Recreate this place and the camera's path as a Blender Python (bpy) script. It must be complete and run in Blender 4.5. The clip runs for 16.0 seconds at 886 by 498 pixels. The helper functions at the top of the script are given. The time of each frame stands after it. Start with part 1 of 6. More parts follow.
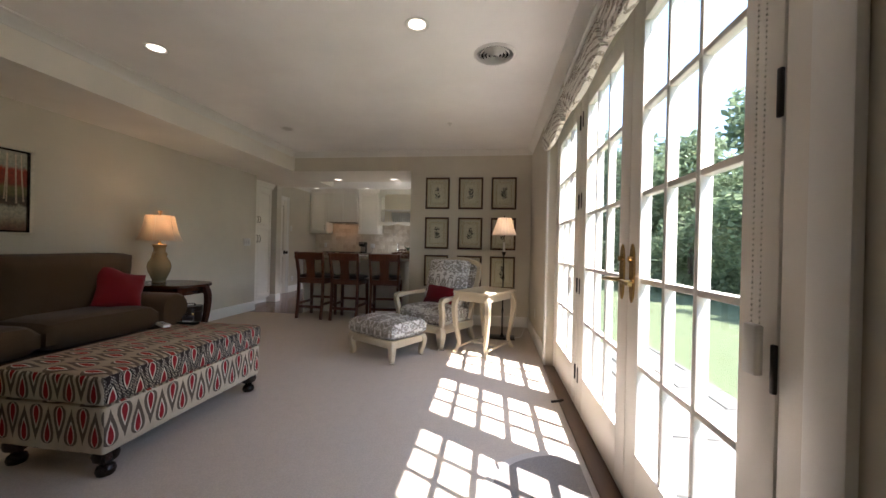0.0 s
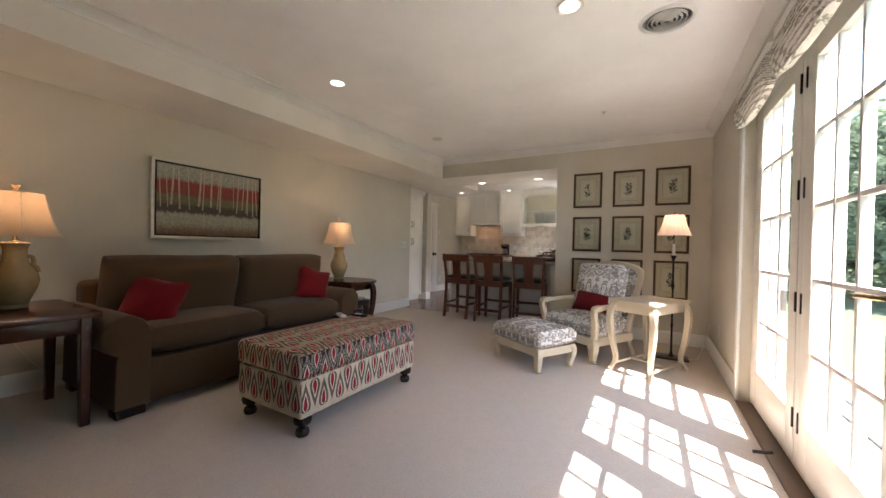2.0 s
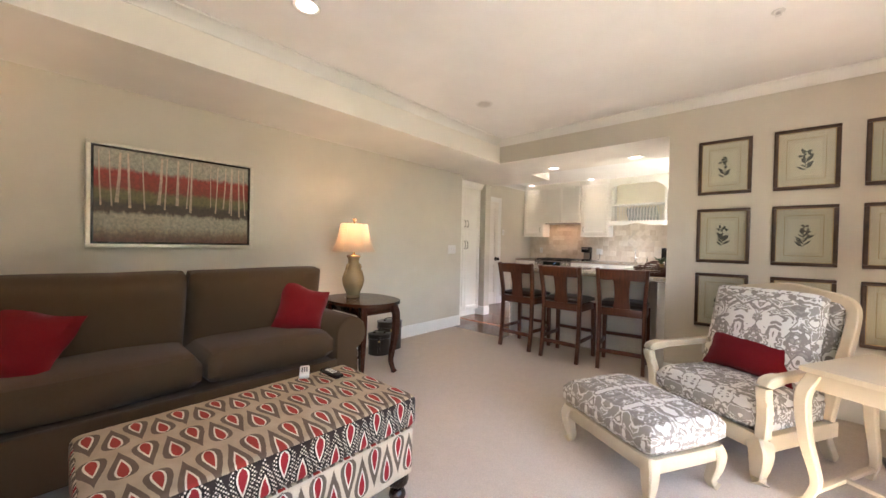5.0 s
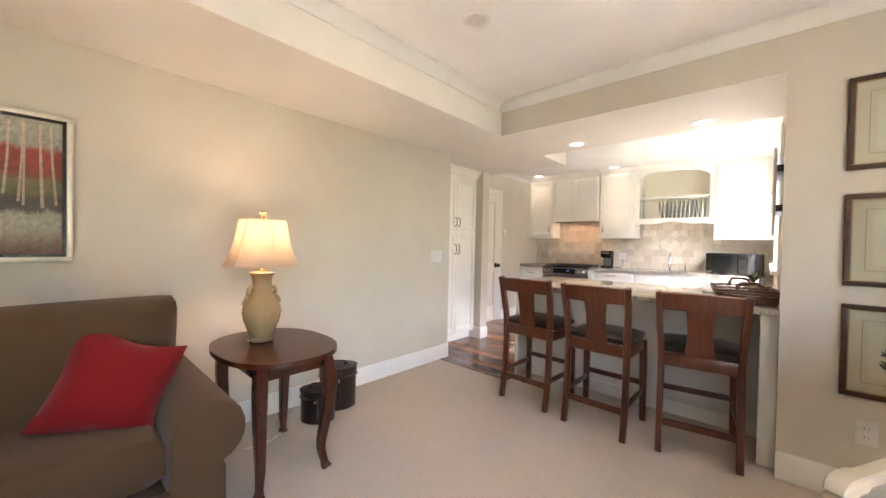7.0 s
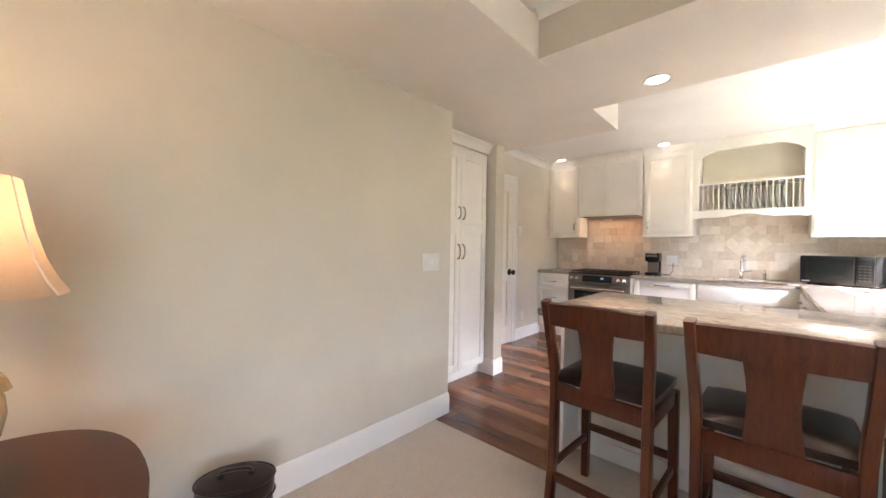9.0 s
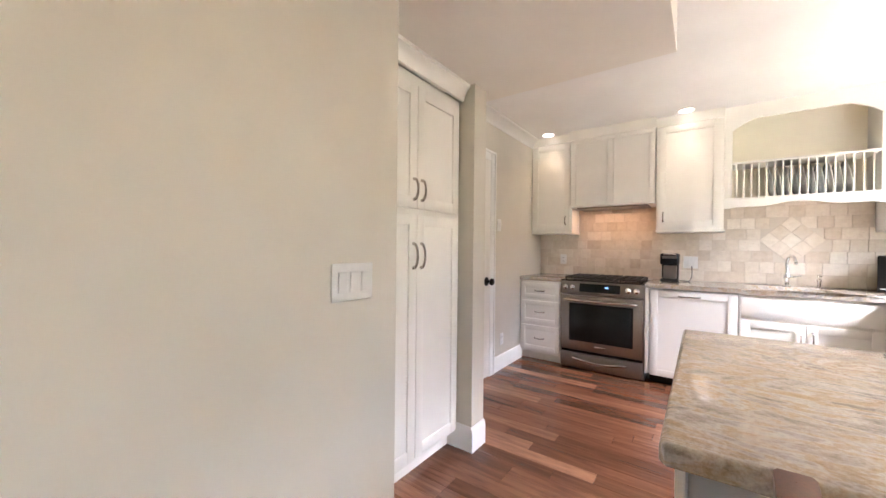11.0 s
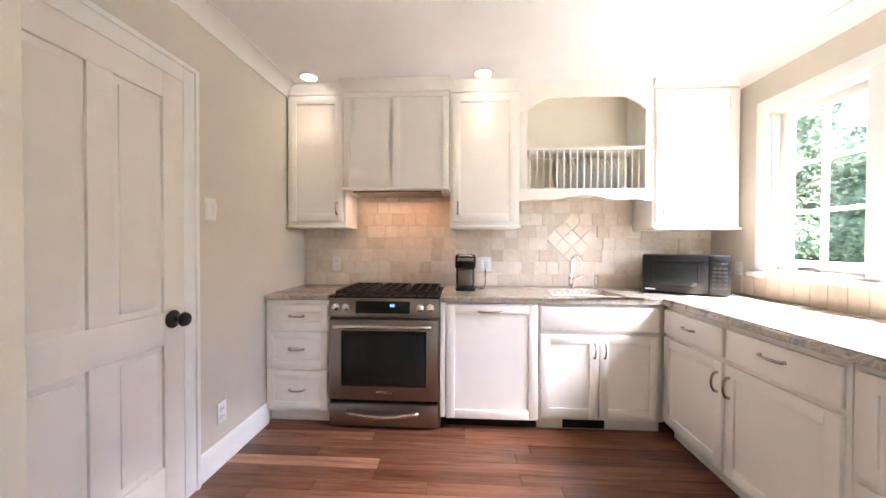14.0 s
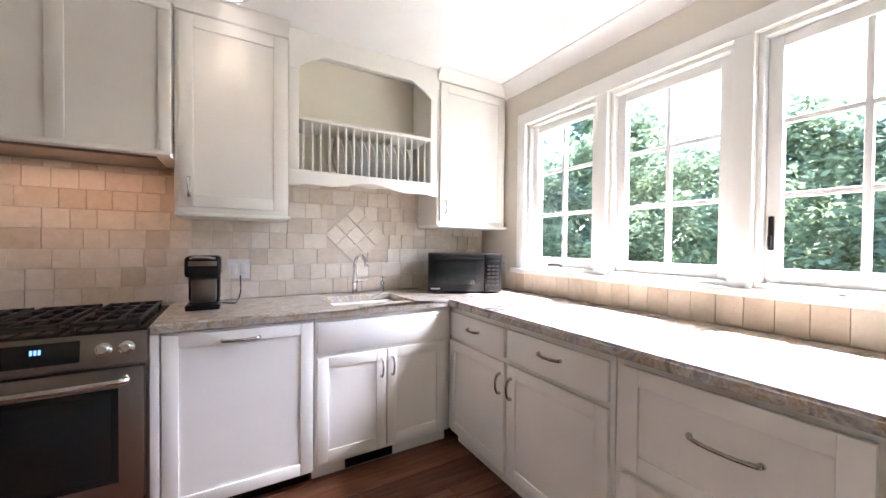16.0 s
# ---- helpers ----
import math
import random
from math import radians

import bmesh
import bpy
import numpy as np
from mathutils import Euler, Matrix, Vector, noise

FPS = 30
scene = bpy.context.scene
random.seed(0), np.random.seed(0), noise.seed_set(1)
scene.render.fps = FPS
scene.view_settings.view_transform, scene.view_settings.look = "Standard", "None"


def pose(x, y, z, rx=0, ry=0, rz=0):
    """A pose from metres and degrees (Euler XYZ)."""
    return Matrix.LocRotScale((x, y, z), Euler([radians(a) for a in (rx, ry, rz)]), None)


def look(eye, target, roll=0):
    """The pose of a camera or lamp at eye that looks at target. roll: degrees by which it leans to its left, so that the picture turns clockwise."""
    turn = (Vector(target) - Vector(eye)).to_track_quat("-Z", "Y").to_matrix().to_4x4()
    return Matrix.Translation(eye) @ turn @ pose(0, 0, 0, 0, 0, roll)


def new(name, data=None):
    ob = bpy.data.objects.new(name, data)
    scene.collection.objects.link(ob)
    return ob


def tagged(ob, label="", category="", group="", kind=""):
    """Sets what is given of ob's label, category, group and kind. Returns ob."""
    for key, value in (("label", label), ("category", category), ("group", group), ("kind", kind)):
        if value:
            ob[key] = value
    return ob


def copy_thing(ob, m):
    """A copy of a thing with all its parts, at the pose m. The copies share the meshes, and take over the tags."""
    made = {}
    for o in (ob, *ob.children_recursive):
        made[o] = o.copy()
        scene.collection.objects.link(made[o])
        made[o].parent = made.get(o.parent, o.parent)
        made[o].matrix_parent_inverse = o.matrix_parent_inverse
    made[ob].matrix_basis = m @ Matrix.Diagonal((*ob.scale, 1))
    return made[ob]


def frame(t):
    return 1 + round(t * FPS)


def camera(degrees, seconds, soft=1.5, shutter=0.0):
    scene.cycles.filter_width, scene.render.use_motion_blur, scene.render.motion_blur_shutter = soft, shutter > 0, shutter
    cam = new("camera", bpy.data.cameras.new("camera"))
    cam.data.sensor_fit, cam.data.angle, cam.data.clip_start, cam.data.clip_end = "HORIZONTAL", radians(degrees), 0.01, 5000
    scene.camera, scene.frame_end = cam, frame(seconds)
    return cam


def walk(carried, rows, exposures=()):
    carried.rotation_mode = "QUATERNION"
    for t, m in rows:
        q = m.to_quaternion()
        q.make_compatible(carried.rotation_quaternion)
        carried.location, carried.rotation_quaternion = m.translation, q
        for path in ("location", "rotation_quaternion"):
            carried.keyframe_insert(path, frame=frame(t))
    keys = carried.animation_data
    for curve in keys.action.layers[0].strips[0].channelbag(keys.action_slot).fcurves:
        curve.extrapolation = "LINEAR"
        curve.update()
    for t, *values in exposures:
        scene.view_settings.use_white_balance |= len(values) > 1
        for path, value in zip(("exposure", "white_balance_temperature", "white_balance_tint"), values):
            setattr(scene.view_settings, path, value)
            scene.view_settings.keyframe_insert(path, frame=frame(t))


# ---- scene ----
cam = camera(102.3, 16.0)
PATH = [
    (0, (-0.055, 0.359, 1.089), (-0.329, 2.34, 1.083), 1.3),
    (0.5, (-0.076, 0.358, 1.087), (-0.537, 2.304, 1.077), 1.3),
    (1, (-0.098, 0.358, 1.084), (-0.742, 2.251, 1.074), 1.3),
    (1.5, (-0.113, 0.377, 1.085), (-0.941, 2.198, 1.074), 1.3),
    (2, (-0.123, 0.428, 1.096), (-1.128, 2.157, 1.082), 1.3),
    (2.5, (-0.144, 0.53, 1.088), (-1.301, 2.162, 1.07), 1.3),
    (3, (-0.2, 0.689, 1.101), (-1.449, 2.251, 1.085), 1.3),
    (3.5, (-0.254, 0.897, 1.115), (-1.545, 2.424, 1.096), 1.2),
    (4, (-0.31, 1.167, 1.149), (-1.628, 2.671, 1.123), 1.3),
    (4.2, (-0.35, 1.268, 1.151), (-1.682, 2.76, 1.126), 1.3),
    (6.3, (-1.053, 2.388, 1.242), (-2.404, 3.863, 1.215), 1.2),
    (6.5, (-1.132, 2.497, 1.237), (-2.478, 3.975, 1.209), 1.2),
    (7, (-1.312, 2.785, 1.24), (-2.659, 4.264, 1.213), 1.2),
    (7.5, (-1.517, 3.038, 1.214), (-2.87, 4.511, 1.199), 1.0),
    (8, (-1.729, 3.29, 1.211), (-3.079, 4.766, 1.196), 1.1),
    (8.5, (-1.948, 3.558, 1.217), (-3.297, 5.034, 1.204), 1.0),
    (9, (-2.186, 3.763, 1.218), (-3.531, 5.243, 1.207), 1.0),
    (9.2, (-2.289, 3.866, 1.216), (-3.628, 5.352, 1.209), 0.9),
    (11.3, (-3.086, 4.914, 1.224), (-4.207, 6.57, 1.217), 0.6),
    (11.5, (-3.133, 4.999, 1.22), (-4.216, 6.681, 1.214), 0.6),
    (12, (-3.245, 5.239, 1.237), (-4.2, 6.996, 1.227), 0.5),
    (12.5, (-3.287, 5.498, 1.235), (-4.062, 7.342, 1.227), 0.5),
    (13, (-3.305, 5.725, 1.226), (-3.891, 7.638, 1.218), 0.4),
    (13.5, (-3.326, 5.934, 1.252), (-3.687, 7.901, 1.236), 0.3),
    (14, (-3.268, 6.122, 1.267), (-3.38, 8.119, 1.241), 0.2),
    (14.5, (-3.23, 6.288, 1.271), (-3.093, 8.283, 1.244), 0.3),
    (15, (-3.216, 6.448, 1.26), (-2.793, 8.403, 1.225), 0.3),
    (15.5, (-3.143, 6.566, 1.264), (-2.418, 8.43, 1.234), 0.4),
    (16, (-3.11, 6.634, 1.265), (-2.102, 8.361, 1.235), 0.5),
]
EXPOSURES = [(0.0, 2.7, 6250, 16), (1.5, 3.1, 6250, 17), (3.5, 3.9, 6450, 18), (4.2, 4.04, 6450, 18), (6.5, 4.6, 6250, 18), (9.0, 4.42, 6250, 20), (12.5, 4.68, 6050, 22), (14.5, 4.6, 6050, 23), (16.0, 4.03, 5700, 21)]
walk(cam, [(t, look(eye, target, roll)) for t, eye, target, roll in PATH], EXPOSURES)

# ---- daylight ----
SUN_WAY = Vector((-0.51, 0.29, -1.0))
sun = new("sun", bpy.data.lights.new("sun", "SUN"))
sun.data.energy, sun.data.angle, sun.data.color = 4.5, radians(0.6), (1.0, 0.95, 0.88)
sun.matrix_world = look((6, -4, 12), Vector((6, -4, 12)) + SUN_WAY)
world = bpy.data.worlds.new("sky")
scene.world = world
world.use_nodes = True
wn = world.node_tree.nodes
sky = wn.new("ShaderNodeTexSky")
sky.sky_type, sky.sun_disc = "NISHITA", False
sky.sun_elevation = math.atan2(1.0, math.hypot(0.51, 0.29))
sky.sun_rotation = math.atan2(0.51, -0.29)
world.node_tree.links.new(sky.outputs[0], wn["Background"].inputs[0])
wn["Background"].inputs[1].default_value = 0.15
# added area lamp, out of view above the windows, to brighten the kitchen
over = new("kitchen_fill", bpy.data.lights.new("kitchen_fill", "AREA"))
over.data.shape, over.data.size, over.data.size_y, over.data.energy, over.data.color = "RECTANGLE", 2.3, 0.9, 55.0, (0.96, 0.98, 1.0)
over.matrix_world = look((0.05, 7.6, 3.1), (-1.3, 7.6, 1.6))


# ---- materials ----
class Nodes:
    """A small writer of node materials."""

    def __init__(self, name):
        self.mat = bpy.data.materials.new(name)
        self.mat.use_nodes = True
        self.tree = self.mat.node_tree
        self.bsdf = self.tree.nodes["Principled BSDF"]
        self.out = self.tree.nodes["Material Output"]

    def add(self, kind, **sets):
        n = self.tree.nodes.new(kind)
        for k, v in sets.items():
            n.inputs[k.replace("_", " ")].default_value = v
        return n

    def put(self, value, socket):
        if isinstance(value, bpy.types.NodeSocket):
            self.tree.links.new(value, socket)
        else:
            socket.default_value = value

    def math(self, op, a, b=0.0, c=0.0):
        n = self.tree.nodes.new("ShaderNodeMath")
        n.operation = op
        for v, s in zip((a, b, c), n.inputs):
            self.put(v, s)
        return n.outputs[0]

    def coords(self, kind="Object", scale=(1, 1, 1), turn=(0, 0, 0)):
        tc = self.tree.nodes.new("ShaderNodeTexCoord")
        mp = self.tree.nodes.new("ShaderNodeMapping")
        mp.inputs["Scale"].default_value, mp.inputs["Rotation"].default_value = scale, turn
        self.tree.links.new(tc.outputs[kind], mp.inputs[0])
        return mp.outputs[0]

    def noise(self, vec, scale, detail=4.0, rough=0.55, distort=0.0):
        n = self.tree.nodes.new("ShaderNodeTexNoise")
        self.tree.links.new(vec, n.inputs["Vector"])
        n.inputs["Scale"].default_value, n.inputs["Detail"].default_value = scale, detail
        n.inputs["Roughness"].default_value, n.inputs["Distortion"].default_value = rough, distort
        return n.outputs[0]

    def ramp(self, fac, stops, hard=False):
        n = self.tree.nodes.new("ShaderNodeValToRGB")
        if hard:
            n.color_ramp.interpolation = "CONSTANT"
        e = n.color_ramp.elements
        while len(e) < len(stops):
            e.new(0.5)
        for el, (p, c) in zip(e, stops):
            el.position, el.color = p, (*c, 1)
        self.tree.links.new(fac, n.inputs[0])
        return n.outputs[0]

    def mix(self, fac, a, b, blend="MIX"):
        n = self.tree.nodes.new("ShaderNodeMix")
        n.data_type, n.blend_type = "RGBA", blend
        self.put(fac, n.inputs[0])
        for v, s in ((a, n.inputs[6]), (b, n.inputs[7])):
            self.put((*v, 1) if isinstance(v, tuple) else v, s)
        return n.outputs[2]

    def bump(self, height, strength, dist):
        n = self.tree.nodes.new("ShaderNodeBump")
        n.inputs["Strength"].default_value, n.inputs["Distance"].default_value = strength, dist
        self.tree.links.new(height, n.inputs["Height"])
        self.tree.links.new(n.outputs[0], self.bsdf.inputs["Normal"])

    def done(self, color, rough=0.5, metal=0.0, spec=0.5):
        self.put((*color, 1) if isinstance(color, tuple) else color, self.bsdf.inputs["Base Color"])
        self.put(rough, self.bsdf.inputs["Roughness"])
        self.put(metal, self.bsdf.inputs["Metallic"])
        self.put(spec, self.bsdf.inputs["Specular IOR Level"])
        return self.mat


def tint(c, f):
    return tuple(min(1.0, v * f) for v in c)


def paint(name, c, rough=0.5, grain=260.0, wear=0.06, strength=0.12, kind="Object"):
    """Brushed or rolled paint: faint mottling and orange peel."""
    n = Nodes(name)
    v = n.coords(kind)
    big, fine = n.noise(v, 1.7, 3), n.noise(v, grain, 2)
    col = n.ramp(big, [(0.3, tint(c, 1 - wear)), (0.7, tint(c, 1 + wear * 0.5))])
    n.bump(fine, strength, 0.001)
    rr = n.math("MULTIPLY_ADD", big, 0.12, rough - 0.06)
    return n.done(col, rr)


def wood(name, dark, light, rough=0.32, scale=1.0, axis="X", random=False):
    """Stained timber with long grain along one axis."""
    n = Nodes(name)
    s = [14 * scale] * 3
    s["XYZ".index(axis)] = 1.1 * scale
    v = n.coords("Object", tuple(s))
    if random:
        info = n.tree.nodes.new("ShaderNodeObjectInfo")
        off = n.tree.nodes.new("ShaderNodeVectorMath")
        off.operation = "ADD"
        n.tree.links.new(v, off.inputs[0])
        r = n.math("MULTIPLY", info.outputs["Random"], 37.0)
        n.tree.links.new(r, off.inputs[1])
        v = off.outputs[0]
    g = n.noise(v, 2.2, 6, 0.62, 0.6)
    fine = n.noise(v, 16, 3, 0.6)
    col = n.ramp(g, [(0.3, dark), (0.72, light)])
    col = n.mix(0.10 if random else 0.25, col, n.ramp(fine, [(0.35, tint(dark, 0.75)), (0.65, tint(light, 1.1))]))
    if random:
        tone = n.ramp(info.outputs["Random"], [(0.0, (0.6, 0.53, 0.5)), (0.3, (0.85, 0.8, 0.78)), (0.7, (1.2, 1.16, 1.12)), (0.88, (1.55, 1.65, 1.65)), (1.0, (2.1, 2.4, 2.5))])
        col = n.mix(1.0, col, tone, "MULTIPLY")
    n.bump(fine, 0.08, 0.001)
    return n.done(col, n.math("MULTIPLY_ADD", fine, 0.15, rough - 0.07))


def fabric(name, a, b, scale=700.0, rough=0.9, cloud=4.0, strength=0.4):
    n = Nodes(name)
    v = n.coords("Object")
    fine, big = n.noise(v, scale, 2, 0.6), n.noise(v, cloud, 4)
    col = n.mix(n.math("MULTIPLY_ADD", big, 0.6, 0.1), a, b)
    col = n.mix(0.35, col, n.ramp(fine, [(0.3, tint(a, 0.7)), (0.7, tint(b, 1.15))]))
    n.bump(fine, strength, 0.002)
    n.bsdf.inputs["Sheen Weight"].default_value = 0.10
    return n.done(col, rough, 0, 0.2)


def woven(name):
    """Pale slats of grass cloth with broken dark threads between them."""
    n = Nodes(name)
    v = n.coords("Object")
    sep = n.tree.nodes.new("ShaderNodeSeparateXYZ")
    n.tree.links.new(v, sep.inputs[0])
    z = n.math("ADD", sep.outputs[2], n.math("MULTIPLY_ADD", n.noise(v, 9, 2), 0.006, -0.003))
    line = n.math("FRACT", n.math("DIVIDE", z, 0.0125))
    dash = n.noise(v, 75, 3, 0.7)
    dark = n.math("MULTIPLY", n.math("LESS_THAN", line, 0.42), n.math("GREATER_THAN", dash, 0.44))
    c = n.mix(dark, n.ramp(n.noise(v, 120, 3), [(0.3, (0.66, 0.62, 0.54)), (0.7, (0.80, 0.77, 0.70))]), (0.30, 0.26, 0.21))
    n.bump(line, 0.5, 0.003)
    return n.done(c, 0.85, 0, 0.15)


def metal(name, c, rough=0.28, grain=(2, 2, 2), wear=0.1):
    n = Nodes(name)
    g = n.noise(n.coords("Object", grain), 60, 3)
    return n.done(n.ramp(g, [(0.3, tint(c, 1 - wear)), (0.7, tint(c, 1 + wear))]), n.math("MULTIPLY_ADD", g, 0.16, rough - 0.08), 1.0)


def plain(name, c, rough=0.4, metallic=0.0, wear=0.08, spec=0.5):
    n = Nodes(name)
    g = n.noise(n.coords("Object"), 35, 3)
    return n.done(n.ramp(g, [(0.3, tint(c, 1 - wear)), (0.7, tint(c, 1 + wear))]), n.math("MULTIPLY_ADD", g, 0.1, rough - 0.05), metallic, spec)


def glow(name, c, power):
    n = Nodes(name)
    n.bsdf.inputs["Emission Color"].default_value = (*c, 1)
    n.bsdf.inputs["Emission Strength"].default_value = power
    return n.done(c, 0.5)


def ikat(name, u, v, offset=0.0, pv=0.2, beads=0.0, dark=(0.125, 0.098, 0.075), ground=(0.55, 0.475, 0.365), red=(0.29, 0.016, 0.022)):
    """Woven teardrops in columns, every second one upside down and locked between its neighbours; u and v are axes of the object."""
    n = Nodes(name)
    sep = n.tree.nodes.new("ShaderNodeSeparateXYZ")
    base = n.coords("Object")
    n.tree.links.new(base, sep.inputs[0])
    pu, wide = 0.128, 0.037
    fray = n.math("MULTIPLY_ADD", n.noise(base, 160, 2, 0.6), 0.008, -0.004)
    drift = n.math("MULTIPLY_ADD", n.noise(base, 7, 2), 0.010, -0.005)
    q = n.math("FRACT", n.math("ADD", n.math("DIVIDE", n.math("ADD", sep.outputs[v], fray), pv), offset))
    depth = []
    for k in (0, 1):
        col = n.math("FRACT", n.math("ADD", n.math("DIVIDE", n.math("ADD", sep.outputs[u], drift), pu), 0.5 * k))
        x = n.math("ADD", n.math("MULTIPLY", n.math("ABSOLUTE", n.math("SUBTRACT", col, 0.5)), pu), n.math("MULTIPLY", fray, 0.5))
        h = n.math("DIVIDE", n.math("SUBTRACT", q if k else n.math("SUBTRACT", 1.0, q), 0.06), 0.92)
        bulb = n.math("POWER", n.math("MAXIMUM", h, 0.0001), 0.38)
        tail = n.math("POWER", n.math("MAXIMUM", n.math("SUBTRACT", 1.0, h), 0.0001), 1.5)
        w = n.math("MULTIPLY", n.math("MULTIPLY", bulb, tail), wide * 2.58)
        w = n.math("SUBTRACT", w, n.math("MULTIPLY", n.math("MAXIMUM", n.math("MULTIPLY", h, -1.0), 0.0), 0.2))
        depth.append(n.math("SUBTRACT", x, w))
    d = n.math("MINIMUM", depth[0], depth[1])
    f = n.math("MULTIPLY_ADD", d, 12.0, 0.5)
    pale = (0.70, 0.63, 0.53)
    zone = n.ramp(f, [(0.0, red), (0.215, pale), (0.285, dark), (0.475, ground)], hard=True)
    if beads:
        knots = [n.math("SINE", n.math("MULTIPLY", sep.outputs[k], 6.283 / 0.0135)) for k in (u, v)]
        dot = n.math("GREATER_THAN", n.math("MULTIPLY", knots[0], knots[1]), beads)
        ring = n.math("MULTIPLY", n.math("GREATER_THAN", f, 0.36), n.math("LESS_THAN", f, 0.53))
        zone = n.mix(n.math("MULTIPLY", ring, dot), zone, pale)
    tone = n.ramp(n.noise(base, 12, 4), [(0.3, (0.82, 0.80, 0.78)), (0.7, (1.1, 1.1, 1.1))])
    c = n.mix(1.0, zone, tone, "MULTIPLY")
    weave = n.noise(base, 900, 2)
    c = n.mix(0.25, c, n.ramp(weave, [(0.3, (0.15, 0.12, 0.1)), (0.7, (0.8, 0.75, 0.68))]), "SOFT_LIGHT")
    n.bump(weave, 0.35, 0.0015)
    return n.done(c, 0.85, 0, 0.25)


def damask(name):
    """Grey scrolls on off-white cotton, mirrored about upright axes."""
    n = Nodes(name)
    sep = n.tree.nodes.new("ShaderNodeSeparateXYZ")
    base = n.coords("Object")
    n.tree.links.new(base, sep.inputs[0])
    comb = n.tree.nodes.new("ShaderNodeCombineXYZ")
    n.put(n.math("PINGPONG", n.math("ADD", sep.outputs[0], 10.04), 0.095), comb.inputs[0])
    n.put(n.math("PINGPONG", n.math("ADD", sep.outputs[1], 10.03), 0.13), comb.inputs[1])
    n.put(n.math("PINGPONG", n.math("ADD", sep.outputs[2], 10.0), 0.13), comb.inputs[2])
    scroll = n.noise(comb.outputs[0], 11, 1.4, 0.5, 1.5)
    leaf = n.noise(comb.outputs[0], 30, 1, 0.5, 0.8)
    m = n.math("MULTIPLY_ADD", leaf, 0.28, scroll)
    weave = n.noise(base, 800, 2)
    c = n.ramp(m, [(0.0, (0.70, 0.67, 0.62)), (0.575, (0.27, 0.24, 0.21)), (0.66, (0.36, 0.325, 0.285)), (0.70, (0.74, 0.71, 0.66)), (0.765, (0.33, 0.30, 0.265))], hard=True)
    c = n.mix(0.2, c, n.ramp(weave, [(0.3, (0.2, 0.2, 0.2)), (0.7, (0.8, 0.8, 0.78))]), "SOFT_LIGHT")
    n.bump(weave, 0.3, 0.0015)
    return n.done(c, 0.85, 0, 0.25)


def granite(name):
    n = Nodes(name)
    v = n.coords("Object", (1, 1, 1), (0, 0, 0.5))
    st = n.coords("Object", (1.0, 1.9, 1.5), (0, 0, 0.7))
    vein, drift = n.noise(st, 2.1, 8, 0.58, 3.0), n.noise(st, 1.5, 3, 0.5, 0.8)
    mid, fine = n.noise(v, 30, 5, 0.72, 0.6), n.noise(v, 150, 3, 0.7)
    c = n.ramp(vein, [(0.28, (0.10, 0.085, 0.075)), (0.37, (0.30, 0.26, 0.21)), (0.43, (0.60, 0.54, 0.44)), (0.49, (0.47, 0.33, 0.17)), (0.54, (0.68, 0.63, 0.54)), (0.62, (0.30, 0.275, 0.25)), (0.70, (0.66, 0.61, 0.53))])
    c = n.mix(n.math("MULTIPLY_ADD", drift, 0.8, -0.2), c, n.ramp(mid, [(0.34, (0.07, 0.055, 0.045)), (0.45, (0.46, 0.37, 0.25)), (0.54, (0.66, 0.60, 0.51)), (0.68, (0.40, 0.38, 0.35))]))
    c = n.mix(0.18, c, n.ramp(fine, [(0.38, (0.05, 0.042, 0.038)), (0.58, (0.70, 0.65, 0.57))]))
    c = n.mix(1.0, c, (0.80, 0.79, 0.80), "MULTIPLY")
    return n.done(c, n.math("MULTIPLY_ADD", fine, 0.06, 0.06))


def stone_tile(name):
    """Tumbled travertine; each tile takes its own tone."""
    n = Nodes(name)
    info = n.tree.nodes.new("ShaderNodeObjectInfo")
    v = n.coords("Object")
    off = n.tree.nodes.new("ShaderNodeVectorMath")
    off.operation = "ADD"
    n.tree.links.new(v, off.inputs[0])
    n.tree.links.new(n.math("MULTIPLY", info.outputs["Random"], 91.0), off.inputs[1])
    cloud, pit = n.noise(off.outputs[0], 22, 5, 0.6, 0.4), n.noise(off.outputs[0], 150, 3, 0.6)
    tone = n.ramp(info.outputs["Random"], [(0.0, (0.53, 0.43, 0.32)), (0.25, (0.63, 0.535, 0.415)), (0.7, (0.70, 0.615, 0.50)), (1.0, (0.79, 0.72, 0.61))])
    c = n.mix(0.35, tone, n.ramp(cloud, [(0.3, (0.48, 0.38, 0.27)), (0.7, (0.74, 0.655, 0.53))]))
    c = n.mix(n.math("LESS_THAN", pit, 0.30), c, (0.42, 0.34, 0.26))
    n.bump(pit, 0.35, 0.003)
    return n.done(c, 0.55)


def carpet_mat(name):
    n = Nodes(name)
    v = n.coords("Object")
    loop = n.tree.nodes.new("ShaderNodeTexVoronoi")
    n.tree.links.new(v, loop.inputs["Vector"])
    loop.inputs["Scale"].default_value = 130
    big, mid = n.noise(v, 0.9, 4), n.noise(v, 14, 4)
    c = n.ramp(big, [(0.3, (0.56, 0.485, 0.405)), (0.7, (0.62, 0.54, 0.455))])
    c = n.mix(0.3, c, n.ramp(mid, [(0.3, (0.51, 0.44, 0.37)), (0.7, (0.65, 0.57, 0.485))]))
    c = n.mix(0.4, c, n.ramp(loop.outputs["Distance"], [(0.0, (0.69, 0.605, 0.515)), (0.7, (0.50, 0.43, 0.355))]))
    n.bump(loop.outputs["Distance"], -0.5, 0.004)
    return n.done(c, 0.95, 0, 0.1)


